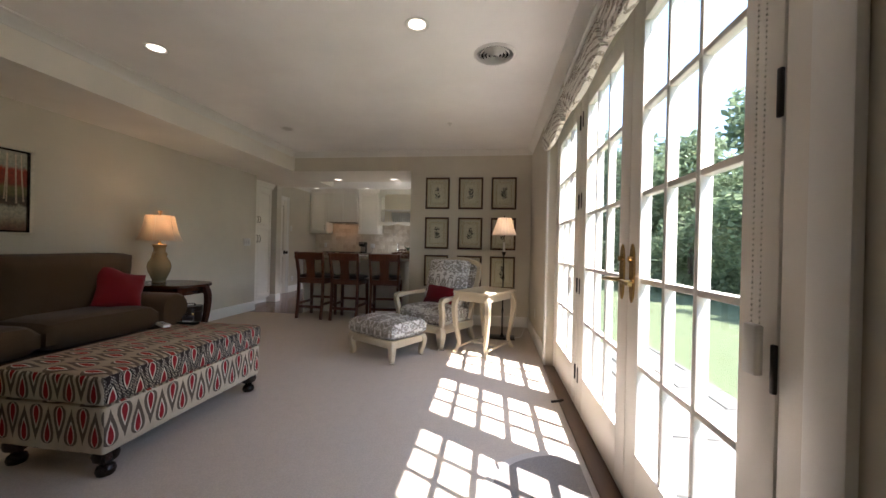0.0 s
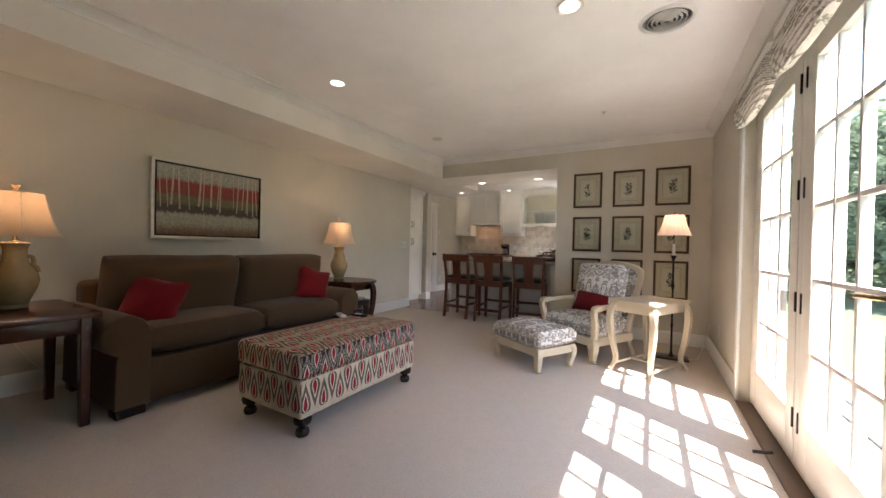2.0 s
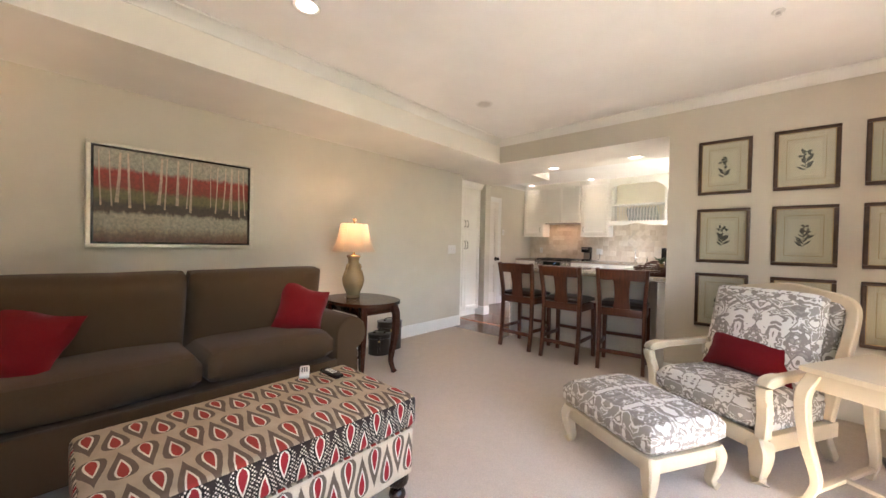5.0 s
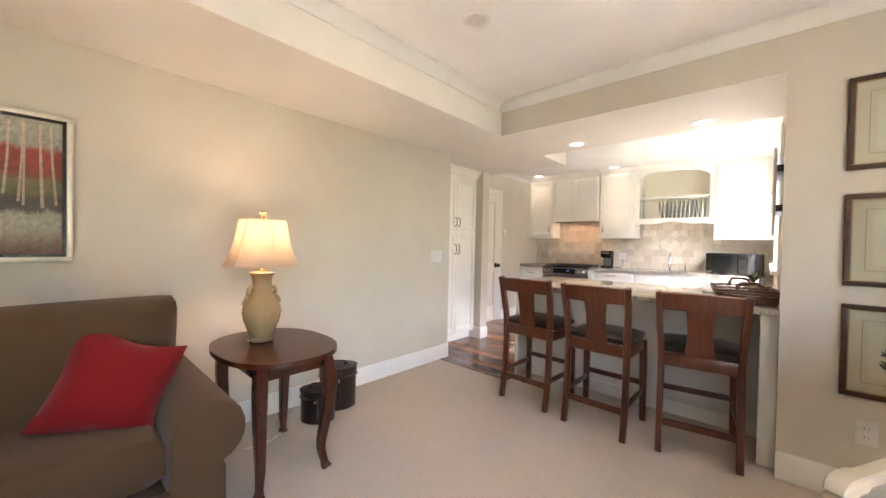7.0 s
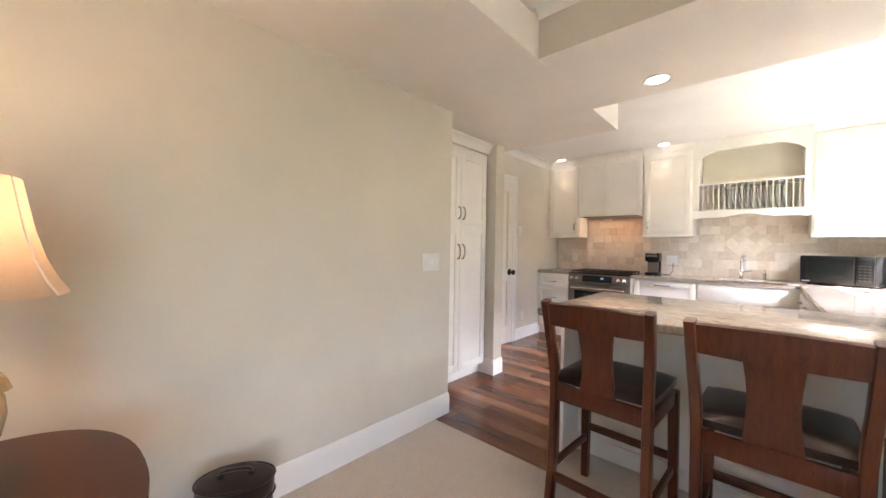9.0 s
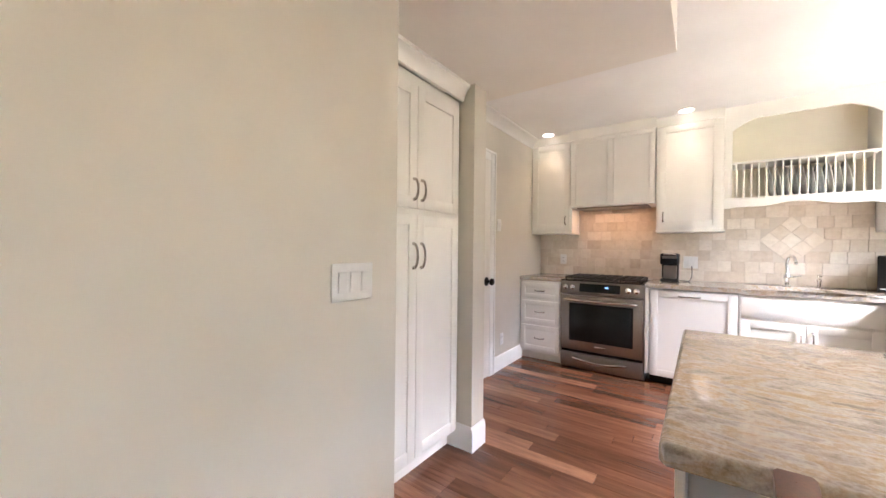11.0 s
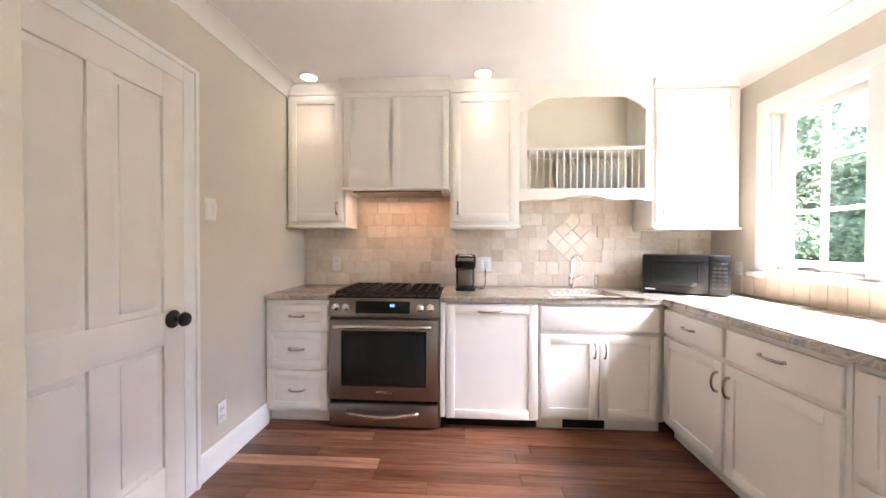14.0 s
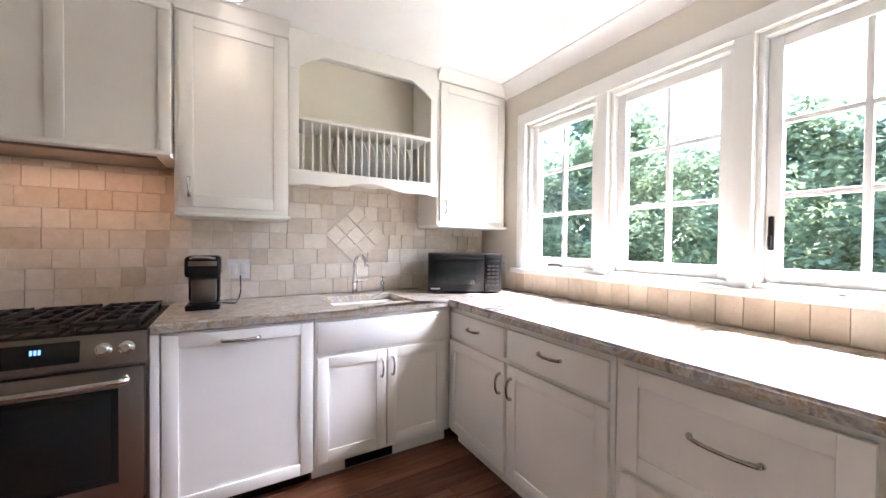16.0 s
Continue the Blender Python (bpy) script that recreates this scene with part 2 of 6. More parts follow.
def glaze(name):
    """Crackled celadon that darkens into grey-green towards the foot."""
    n = Nodes(name)
    v = n.coords("Object")
    sep = n.tree.nodes.new("ShaderNodeSeparateXYZ")
    n.tree.links.new(v, sep.inputs[0])
    blot = n.noise(v, 14, 4)
    z = n.math("ADD", n.math("MULTIPLY", sep.outputs[2], 2.6), n.math("MULTIPLY_ADD", blot, 0.25, -0.12))
    c = n.ramp(z, [(0.0, (0.17, 0.145, 0.085)), (0.22, (0.25, 0.19, 0.10)), (0.45, (0.38, 0.26, 0.125)), (0.85, (0.40, 0.27, 0.13)), (1.0, (0.30, 0.18, 0.085))])
    cr = n.tree.nodes.new("ShaderNodeTexVoronoi")
    cr.feature = "DISTANCE_TO_EDGE"
    n.tree.links.new(v, cr.inputs["Vector"])
    cr.inputs["Scale"].default_value = 60
    c = n.mix(n.math("LESS_THAN", cr.outputs["Distance"], 0.012), c, (0.2, 0.16, 0.1))
    return n.done(c, n.math("MULTIPLY_ADD", blot, 0.08, 0.06))


def shade_mat(name, c):
    n = Nodes(name)
    weave = n.noise(n.coords("Object", (1, 1, 3)), 500, 2)
    dif, tr, mx = n.add("ShaderNodeBsdfDiffuse"), n.add("ShaderNodeBsdfTranslucent"), n.add("ShaderNodeMixShader", Fac=0.55)
    col = n.ramp(weave, [(0.3, tint(c, 0.88)), (0.7, c)])
    for s in (dif, tr):
        n.tree.links.new(col, s.inputs[0])
    n.tree.links.new(dif.outputs[0], mx.inputs[1])
    n.tree.links.new(tr.outputs[0], mx.inputs[2])
    n.tree.links.new(mx.outputs[0], n.out.inputs[0])
    return n.mat


def pane_mat(name):
    n = Nodes(name)
    tr, gl, mx = n.add("ShaderNodeBsdfTransparent"), n.add("ShaderNodeBsdfGlossy", Roughness=0.0), n.add("ShaderNodeMixShader")
    tr.inputs[0].default_value = (0.93, 0.95, 0.94, 1)
    fr = n.add("ShaderNodeLayerWeight", Blend=0.5)
    n.tree.links.new(n.math("MULTIPLY_ADD", n.math("POWER", fr.outputs["Facing"], 5.0), 0.35, 0.03), mx.inputs[0])
    n.tree.links.new(tr.outputs[0], mx.inputs[1])
    n.tree.links.new(gl.outputs[0], mx.inputs[2])
    n.tree.links.new(mx.outputs[0], n.out.inputs[0])
    return n.mat


def leaf_mat(name, a, b):
    n = Nodes(name)
    geo = n.tree.nodes.new("ShaderNodeNewGeometry")
    c = n.ramp(geo.outputs["Random Per Island"], [(0.0, a), (0.6, b), (1.0, tint(b, 1.5))])
    n.bsdf.inputs["Subsurface Weight"].default_value = 0.0
    dif = n.add("ShaderNodeBsdfTranslucent")
    n.tree.links.new(c, dif.inputs[0])
    mx = n.add("ShaderNodeMixShader", Fac=0.5)
    m = n.done(c, 0.85, 0, 0.12)
    n.tree.links.new(n.bsdf.outputs[0], mx.inputs[1])
    n.tree.links.new(dif.outputs[0], mx.inputs[2])
    n.tree.links.new(mx.outputs[0], n.out.inputs[0])
    return m


def bands(name, axis, stops, scale=(8, 8, 8), wob=0.06, span=1.0, low=0.0):
    """A painted canvas: broad uneven bands along one axis."""
    n = Nodes(name)
    v = n.coords("Object")
    sep = n.tree.nodes.new("ShaderNodeSeparateXYZ")
    n.tree.links.new(v, sep.inputs[0])
    f = n.math("DIVIDE", n.math("SUBTRACT", sep.outputs[axis], low), span)
    f = n.math("ADD", f, n.math("MULTIPLY_ADD", n.noise(n.coords("Object", scale), 1.0, 6, 0.7), wob * 2, -wob))
    c = n.ramp(f, stops)
    c = n.mix(0.45, c, n.ramp(n.noise(v, 45, 5, 0.7), [(0.35, (0.05, 0.045, 0.04)), (0.65, (0.6, 0.52, 0.42))]), "OVERLAY")
    n.bump(n.noise(v, 120, 3), 0.3, 0.002)
    return n.done(c, 0.5)


M = dict(
    wall=paint("wall_paint", (0.64, 0.588, 0.488), 0.6), ceiling=paint("ceiling_paint", (0.90, 0.88, 0.85), 0.75), soffit=paint("soffit_paint", (0.84, 0.79, 0.71), 0.7),
    trim=paint("trim_paint", (0.82, 0.80, 0.75), 0.35), cabinet=paint("cabinet_paint", (0.90, 0.865, 0.785), 0.38, 180),
    doorpaint=paint("door_paint", (0.78, 0.73, 0.65), 0.35), niche=paint("niche_paint", (0.95, 0.88, 0.71), 0.55),
    carpet=carpet_mat("carpet_loops"), plank=wood("plank_wood", (0.088, 0.034, 0.019), (0.215, 0.094, 0.050), 0.14, 1.0, "X", True),
    gap=plain("plank_gap", (0.03, 0.012, 0.008), 0.6), stool=wood("stool_wood", (0.055, 0.014, 0.006), (0.14, 0.040, 0.016), 0.3, 1.5, "Z"),
    mahogany=wood("mahogany", (0.030, 0.008, 0.004), (0.072, 0.020, 0.009), 0.24, 1.2, "Y"), mahogany_leg=wood("mahogany_leg", (0.042, 0.012, 0.007), (0.062, 0.018, 0.010), 0.25, 1.2, "Z"),
    espresso=wood("espresso_wood", (0.012, 0.006, 0.005), (0.03, 0.015, 0.011), 0.25, 1.5, "Z"), leather=fabric("dark_leather", (0.014, 0.008, 0.006), (0.03, 0.017, 0.011), 160, 0.3, 8, 0.12),
    sofa=fabric("sofa_chenille", (0.058, 0.034, 0.016), (0.096, 0.057, 0.028), 420), red=fabric("red_cotton", (0.125, 0.004, 0.006), (0.20, 0.007, 0.010), 500),
    damask=damask("damask_cotton"), cream=paint("cream_paint", (0.58, 0.485, 0.335), 0.42, 90, 0.16, 0.25),
    glaze=glaze("celadon_glaze"), lampshade=shade_mat("linen_shade", (0.68, 0.58, 0.46)), lampshade_pale=shade_mat("pale_shade", (0.88, 0.80, 0.72)),
    granite=granite("granite"), tile=stone_tile("travertine"), grout=paint("grout", (0.60, 0.52, 0.42), 0.8),
    steel=metal("brushed_steel", (0.27, 0.24, 0.215), 0.3, (1, 30, 30)), chrome=metal("chrome", (0.72, 0.7, 0.67), 0.12), pull=metal("pewter_pull", (0.52, 0.49, 0.45), 0.22),
    iron=plain("cast_iron", (0.018, 0.016, 0.015), 0.5), black=plain("black_plastic", (0.012, 0.012, 0.012), 0.25, spec=0.3), screen=plain("dark_glass", (0.012, 0.014, 0.013), 0.06, spec=0.35),
    bronze=plain("dark_bronze", (0.025, 0.02, 0.017), 0.35, 0.6), brass=metal("aged_brass", (0.52, 0.36, 0.15), 0.25), white=plain("white_plastic", (0.75, 0.73, 0.69), 0.35, 0, 0.03),
    pane=pane_mat("window_glass"), shadecloth=fabric("pale_linen", (0.62, 0.57, 0.49), (0.74, 0.70, 0.62), 300, 0.9, 14), woven=woven("woven_shade_cloth"), cord=plain("bead_cord", (0.74, 0.70, 0.62), 0.5),
    frame=wood("walnut_frame", (0.03, 0.013, 0.008), (0.095, 0.042, 0.02), 0.3, 2.0, "X"), gilt=metal("dull_gilt", (0.42, 0.3, 0.15), 0.4), silver=plain("champagne_frame", (0.66, 0.62, 0.52), 0.3, 0.35),
    mat=paint("mat_board", (0.66, 0.58, 0.44), 0.85), paper=paint("print_paper", (0.72, 0.65, 0.51), 0.85), ink=plain("botanical_ink", (0.10, 0.095, 0.085), 0.8), ink_red=plain("faded_red_ink", (0.14, 0.115, 0.10), 0.8),
    plate=plain("glazed_plate", (0.78, 0.78, 0.72), 0.15), rug=fabric("door_mat", (0.20, 0.18, 0.17), (0.33, 0.30, 0.28), 240, 0.95, 10), rug_edge=fabric("mat_edge", (0.5, 0.46, 0.42), (0.6, 0.56, 0.52), 300),
    outer=paint("outside_wall", (0.62, 0.6, 0.56), 0.8), bark=wood("bark", (0.05, 0.035, 0.025), (0.13, 0.10, 0.075), 0.9, 0.6, "Z"), wicker=wood("wicker", (0.05, 0.018, 0.01), (0.14, 0.055, 0.028), 0.5, 4.0, "X"),
    leaf=leaf_mat("leaves", (0.10, 0.135, 0.075), (0.19, 0.235, 0.14)), leaf_dark=leaf_mat("fir_leaves", (0.085, 0.115, 0.075), (0.15, 0.19, 0.125)),
    threshold=wood("oak_threshold", (0.07, 0.035, 0.018), (0.14, 0.075, 0.04), 0.4, 1.0, "Y"), pipe=plain("black_rubber", (0.015, 0.015, 0.015), 0.6), vent=plain("slot_shade", (0.01, 0.01, 0.01), 0.7),
    bulb=glow("lit_lamp_face", (1.0, 0.90, 0.76), 0.6), digits=glow("clock_digits", (0.25, 0.5, 1.0), 0.12), offbulb=plain("unlit_lamp_face", (0.6, 0.57, 0.52), 0.4),
)


def grass_mat():
    n = Nodes("lawn")
    v = n.coords("Object")
    c = n.ramp(n.noise(v, 0.35, 5), [(0.3, (0.085, 0.108, 0.055)), (0.7, (0.12, 0.145, 0.078))])
    c = n.mix(0.4, c, n.ramp(n.noise(v, 22, 4, 0.7), [(0.3, (0.07, 0.092, 0.045)), (0.7, (0.15, 0.17, 0.10))]))
    n.bump(n.noise(v, 60, 3), 0.8, 0.03)
    return n.done(c, 0.9, 0, 0.2)


M["lawn"] = grass_mat()
M["paving"] = paint("paving_stone", (0.135, 0.13, 0.12), 0.85, 60, 0.2, 0.4)
M["canvas"] = bands("birch_canvas", 2, [(0.0, (0.15, 0.07, 0.045)), (0.07, (0.22, 0.15, 0.10)), (0.16, (0.38, 0.36, 0.27)), (0.29, (0.42, 0.40, 0.31)), (0.33, (0.08, 0.06, 0.045)), (0.41, (0.07, 0.06, 0.045)), (0.47, (0.16, 0.15, 0.065)), (0.55, (0.19, 0.16, 0.07)), (0.60, (0.26, 0.05, 0.03)), (0.77, (0.34, 0.045, 0.03)), (0.82, (0.40, 0.40, 0.34)), (1.0, (0.47, 0.46, 0.38))], (9, 26, 7), 0.075, 0.62, -0.31)
M["birch"] = bands("birch_bark_paint", 2, [(0.0, (0.5, 0.4, 0.3)), (0.5, (0.62, 0.52, 0.42)), (1.0, (0.7, 0.62, 0.52))], (20, 20, 20), 0.1, 0.4, 0.0)
M["ikat_side"] = ikat("ikat_side", 1, 2, 0.315)
M["ikat_end"] = ikat("ikat_end", 0, 2, 0.315)
M["ikat_top"] = ikat("ikat_top", 1, 0, 0.3, 0.205, 0.0, (0.135, 0.10, 0.075), (0.40, 0.325, 0.235), (0.34, 0.04, 0.03))
M["ikat_lid"] = ikat("ikat_lid", 1, 2, 0.061, 0.165, 0.3, (0.016, 0.012, 0.011), (0.03, 0.022, 0.02))


# ---- mesh tools ----
def box(x0, x1, y0, y1, z0, z1, bev=0.0, seg=2, bm=None):
    """A box, its edges rounded by bev; added to bm if given."""
    b = bmesh.new()
    vs = [b.verts.new((x, y, z)) for x in (x0, x1) for y in (y0, y1) for z in (z0, z1)]
    for f in ((0, 1, 3, 2), (4, 6, 7, 5), (0, 4, 5, 1), (2, 3, 7, 6), (0, 2, 6, 4), (1, 5, 7, 3)):
        b.faces.new([vs[i] for i in f])
    if bev:
        bmesh.ops.bevel(b, geom=list(b.edges), offset=bev, segments=seg, profile=0.5, affect="EDGES")
    return join(bm, b) if bm else b


def join(bm, *others):
    """Adds other meshes to bm."""
    for o in others:
        if o is None:
            continue
        me = bpy.data.meshes.new("tmp")
        o.to_mesh(me)
        bm.from_mesh(me)
        bpy.data.meshes.remove(me)
        o.free()
    return bm


def moved(bm, m):
    bmesh.ops.transform(bm, matrix=m, verts=bm.verts)
    return bm


def lathe(profile, seg=28, bm=None):
    """Turns (radius, height) pairs about z."""
    b = bmesh.new()
    rings = []
    for r, z in profile:
        rings.append([b.verts.new((max(r, 1e-4) * math.cos(2 * math.pi * i / seg), max(r, 1e-4) * math.sin(2 * math.pi * i / seg), z)) for i in range(seg)])
    for a, c in zip(rings, rings[1:]):
        for i in range(seg):
            b.faces.new((a[i], a[(i + 1) % seg], c[(i + 1) % seg], c[i]))
    b.faces.new(rings[0][::-1])
    b.faces.new(rings[-1])
    return join(bm, b) if bm else b


def smooth_path(pts, n=6):
    """Catmull-Rom through the points."""
    P = [Vector(p) for p in pts]
    P = [2 * P[0] - P[1]] + P + [2 * P[-1] - P[-2]]
    out = []
    for i in range(1, len(P) - 2):
        for k in range(n):
            t = k / n
            a, b, c, d = P[i - 1:i + 3]
            out.append(0.5 * ((2 * b) + (c - a) * t + (2 * a - 5 * b + 4 * c - d) * t * t + (3 * b - a - 3 * c + d) * t ** 3))
    return out + [P[-2]]


def sweep(pts, radii, seg=8, square=False, bm=None, up=(0, 0, 1)):
    """A tube or bar along the points; radii: one, or (across, along-up) pairs for each point."""
    b = bmesh.new()
    P = [Vector(p) for p in pts]
    if not isinstance(radii, (list, tuple)):
        radii = [(radii, radii)] * len(P)
    rings = []
    for i, p in enumerate(P):
        d = (P[min(i + 1, len(P) - 1)] - P[max(i - 1, 0)]).normalized()
        ref = Vector(up) if abs(d.dot(Vector(up))) < 0.95 else Vector((0, 1, 0)) if abs(d.y) < 0.9 else Vector((1, 0, 0))
        s = d.cross(ref).normalized()
        u = s.cross(d).normalized()
        ra, rb = radii[i]
        if square:
            c = 0.78
            ring = [(-1, -c), (-c, -1), (c, -1), (1, -c), (1, c), (c, 1), (-c, 1), (-1, c)]
        else:
            ring = [(math.cos(2 * math.pi * k / seg), math.sin(2 * math.pi * k / seg)) for k in range(seg)]
        rings.append([b.verts.new(p + s * (x * ra) + u * (y * rb)) for x, y in ring])
    k = len(rings[0])
    for a, c in zip(rings, rings[1:]):
        for i in range(k):
            b.faces.new((a[i], a[(i + 1) % k], c[(i + 1) % k], c[i]))
    b.faces.new(rings[0][::-1])
    b.faces.new(rings[-1])
    return join(bm, b) if bm else b


def slab(outline, z0, z1, bev=0.0, seg=3):
    """A flat outline given depth, its upper and lower rims rounded."""
    b = bmesh.new()
    lo = [b.verts.new((x, y, z0)) for x, y in outline]
    hi = [b.verts.new((x, y, z1)) for x, y in outline]
    n = len(outline)
    f0, f1 = b.faces.new(lo[::-1]), b.faces.new(hi)
    for i in range(n):
        b.faces.new((lo[i], lo[(i + 1) % n], hi[(i + 1) % n], hi[i]))
    if bev:
        bmesh.ops.bevel(b, geom=list(f0.edges) + list(f1.edges), offset=bev, segments=seg, profile=0.5, affect="EDGES")
    return b


def cushion(w, d, h, puff=0.03, n=10, crown=0.6, sag=0.0, square=6):
    """A stuffed cushion, w by d by h, its base at z 0: full in the middle, thin and rounded at the seams."""
    b = bmesh.new()
    g = {}
    for side in (0, 1):
        for i in range(n + 1):
            for j in range(n + 1):
                u, v = 2 * i / n - 1, 2 * j / n - 1
                edge = (1 - abs(u) ** square) * (1 - abs(v) ** square)
                rise = h / 2 * (0.42 + 0.58 * max(0.0, edge) ** 0.5)
                dome = puff * (1 - u * u) * (1 - v * v)
                x, y = w / 2 * u, d / 2 * v
                shrink = 1 - 0.02 * (abs(u) ** 8 + abs(v) ** 8)
                z = h / 2 + (rise + dome * crown) * (1 if side else -0.9)
                z -= sag * (1 - u * u) * (1 - v * v) * side
                g[side, i, j] = b.verts.new((x * shrink, y * shrink, z))
    for i in range(n):
        for j in range(n):
            b.faces.new((g[1, i, j], g[1, i + 1, j], g[1, i + 1, j + 1], g[1, i, j + 1]))
            b.faces.new((g[0, i, j], g[0, i, j + 1], g[0, i + 1, j + 1], g[0, i + 1, j]))
    for i in range(n):
        b.faces.new((g[0, i, 0], g[0, i + 1, 0], g[1, i + 1, 0], g[1, i, 0]))
        b.faces.new((g[0, i + 1, n], g[0, i, n], g[1, i, n], g[1, i + 1, n]))
        b.faces.new((g[0, 0, i + 1], g[0, 0, i], g[1, 0, i], g[1, 0, i + 1]))
        b.faces.new((g[0, n, i], g[0, n, i + 1], g[1, n, i + 1], g[1, n, i]))
    lowest = min(v.co.z for v in b.verts)
    for v in b.verts:
        v.co.z -= lowest
    return b


def pillow(w, h, t, n=12):
    """A scatter cushion with pinched corners, upright in the xz plane, its lower edge at z 0."""
    b = bmesh.new()
    g = {}
    for side in (-1, 1):
        for i in range(n + 1):
            for j in range(n + 1):
                u, v = 2 * i / n - 1, 2 * j / n - 1
                f = max(0.0, (1 - u * u) * (1 - v * v)) ** 0.45
                ear = 1 + 0.07 * (abs(u * v)) ** 3 - 0.05 * (1 - abs(u * v))
                wob = 0.006 * noise.noise(Vector((u * 3, v * 3, side)))
                g[side, i, j] = b.verts.new((w / 2 * u * ear, side * (t / 2 * f + 0.003) + wob, h / 2 + h / 2 * v * ear))
    for i in range(n):
        for j in range(n):
            b.faces.new((g[-1, i, j], g[-1, i + 1, j], g[-1, i + 1, j + 1], g[-1, i, j + 1]))
            b.faces.new((g[1, i, j], g[1, i, j + 1], g[1, i + 1, j + 1], g[1, i + 1, j]))
    rim = [(i, 0) for i in range(n)] + [(n, j) for j in range(n)] + [(n - i, n) for i in range(n)] + [(0, n - j) for j in range(n)]
    for k, (i, j) in enumerate(rim):
        p, q = rim[(k + 1) % len(rim)]
        b.faces.new((g[1, i, j], g[1, p, q], g[-1, p, q], g[-1, i, j]))
    return b


def mesh_of(name, bm, material, soft=True):
    bmesh.ops.recalc_face_normals(bm, faces=bm.faces)
    me = bpy.data.meshes.new(name)
    bm.to_mesh(me)
    bm.free()
    me.materials.append(M[material] if isinstance(material, str) else material)
    if soft:
        me.shade_smooth()
        me.set_sharp_from_angle(angle=radians(38))
    return me


def part(name, bm, material, parent, label=""):
    """One mesh under a thing or a part."""
    ob = new(name, mesh_of(name, bm, material))
    ob.parent = parent
    return tagged(ob, label)


def thing(name, m, label, category, group=""):
    """An empty at a thing's base."""
    ob = new(name)
    ob.empty_display_size = 0.1
    ob.matrix_basis = m
    return tagged(ob, label, category, group)


def solid(name, bm, material, label, category, m=None, group="", kind=""):
    """A thing of one mesh."""
    ob = new(name, mesh_of(name, bm, material))
    if m is not None:
        ob.matrix_basis = m
    return tagged(ob, label, category, group, kind)


def shell(name, bm, material, label="", category=""):
    """A piece of the setting."""
    return solid(name, bm, material, label, category, kind="structure")


def boxes(*dims, bev=0.0):
    b = bmesh.new()
    for d in dims:
        join(b, box(*d, bev=bev))
    return b


# ---- the shell: living room, low ceiling, kitchen ----
XL, XW, YB, YS = -3.92, 0.47, 5.475, -1.6      # living room: long wall, glazed wall, picture wall, wall behind
KL, KR, YK = -4.65, -1.24, 9.17                # kitchen: door wall, window wall, range wall
LOW, HIGH, KHIGH = 2.21, 2.49, 2.50            # low ceiling, living room ceiling, kitchen ceiling
TRAY = -3.09

shell("floor_living", boxes((XL - 0.1, XW + 0.2, YS - 0.1, 5.60, -0.10, 0.0), (-3.06, KR, 5.60, 5.95, -0.10, 0.0)), "carpet", "beige looped wall-to-wall carpet, lit by the sun", "carpet")
floor_kitchen = shell("floor_kitchen", box(KL - 0.1, KR + 0.1, 5.60, YK + 0.1, -0.10, -0.010), "gap", "red-brown hardwood strip floor, glossy", "floor")
shell("wall_west", box(XL - 0.15, XL, YS - 0.15, 5.75, 0.0, HIGH + 0.1), "wall", "warm beige painted long wall", "wall")
# unseen wall, assumed, to close the room behind the start of the walk
shell("wall_south", box(XL, XW, YS - 0.15, YS, 0.0, HIGH + 0.1), "wall", "unseen beige wall that closes the room", "wall")
shell("wall_pictures", box(KR - 0.016, XW + 0.2, YB, YB + 0.16, 0.0, HIGH + 0.1), "wall", "beige wall hung with nine prints", "wall")
shell("header_opening", box(TRAY, KR - 0.016, YB, YB + 0.16, LOW + 0.003, HIGH + 0.1), "wall", "beige header over the kitchen opening", "wall")
# glazed wall with one long opening for the doors
GY0, GY1, GZ = 1.01, 3.86, 2.19
shell("wall_glazed", boxes((XW, XW + 0.2, YS - 0.15, GY0, 0, HIGH + 0.1), (XW, XW + 0.2, GY1, YB, 0, HIGH + 0.1), (XW, XW + 0.2, GY0, GY1, GZ, HIGH + 0.1)), "wall", "beige wall with glazed doors", "wall")
shell("wall_pantry", boxes((KL - 0.15, KL, 5.66, YK + 0.15, 0, KHIGH + 0.1), (KL, XL - 0.15, 5.66, 5.75, 0, LOW)), "wall", "beige kitchen wall", "wall")
shell("wall_range", box(KL, KR + 0.15, YK, YK + 0.15, 0, KHIGH + 0.1), "wall", "beige kitchen wall behind the range", "wall")
WIN = [(8.02, 8.62), (7.345, 7.945), (6.67, 7.27)]     # sash openings in the window wall
WZ0, WZ1 = 1.09, 2.15
dims = [(KR, KR + 0.15, YB + 0.16, YK, 0, WZ0), (KR, KR + 0.15, YB + 0.16, YK, WZ1, KHIGH + 0.1)]
edges = [YK] + [v for a, b in WIN for v in (b, a)] + [YB + 0.16]
for hi, lo in zip(edges[::2], edges[1::2]):
    dims.append((KR, KR + 0.15, lo, hi, WZ0, WZ1))
shell("wall_windows", boxes(*dims), "wall", "beige kitchen wall with three windows", "wall")
shell("post", box(-4.42, -4.115, 6.625, 6.765, 0.0, LOW), "wall", "beige wall end beside the tall cupboard", "wall")
shell("ceiling_living", box(TRAY, XW, YS, YB, HIGH, HIGH + 0.12), "ceiling", "white painted ceiling with round lamps", "ceiling")
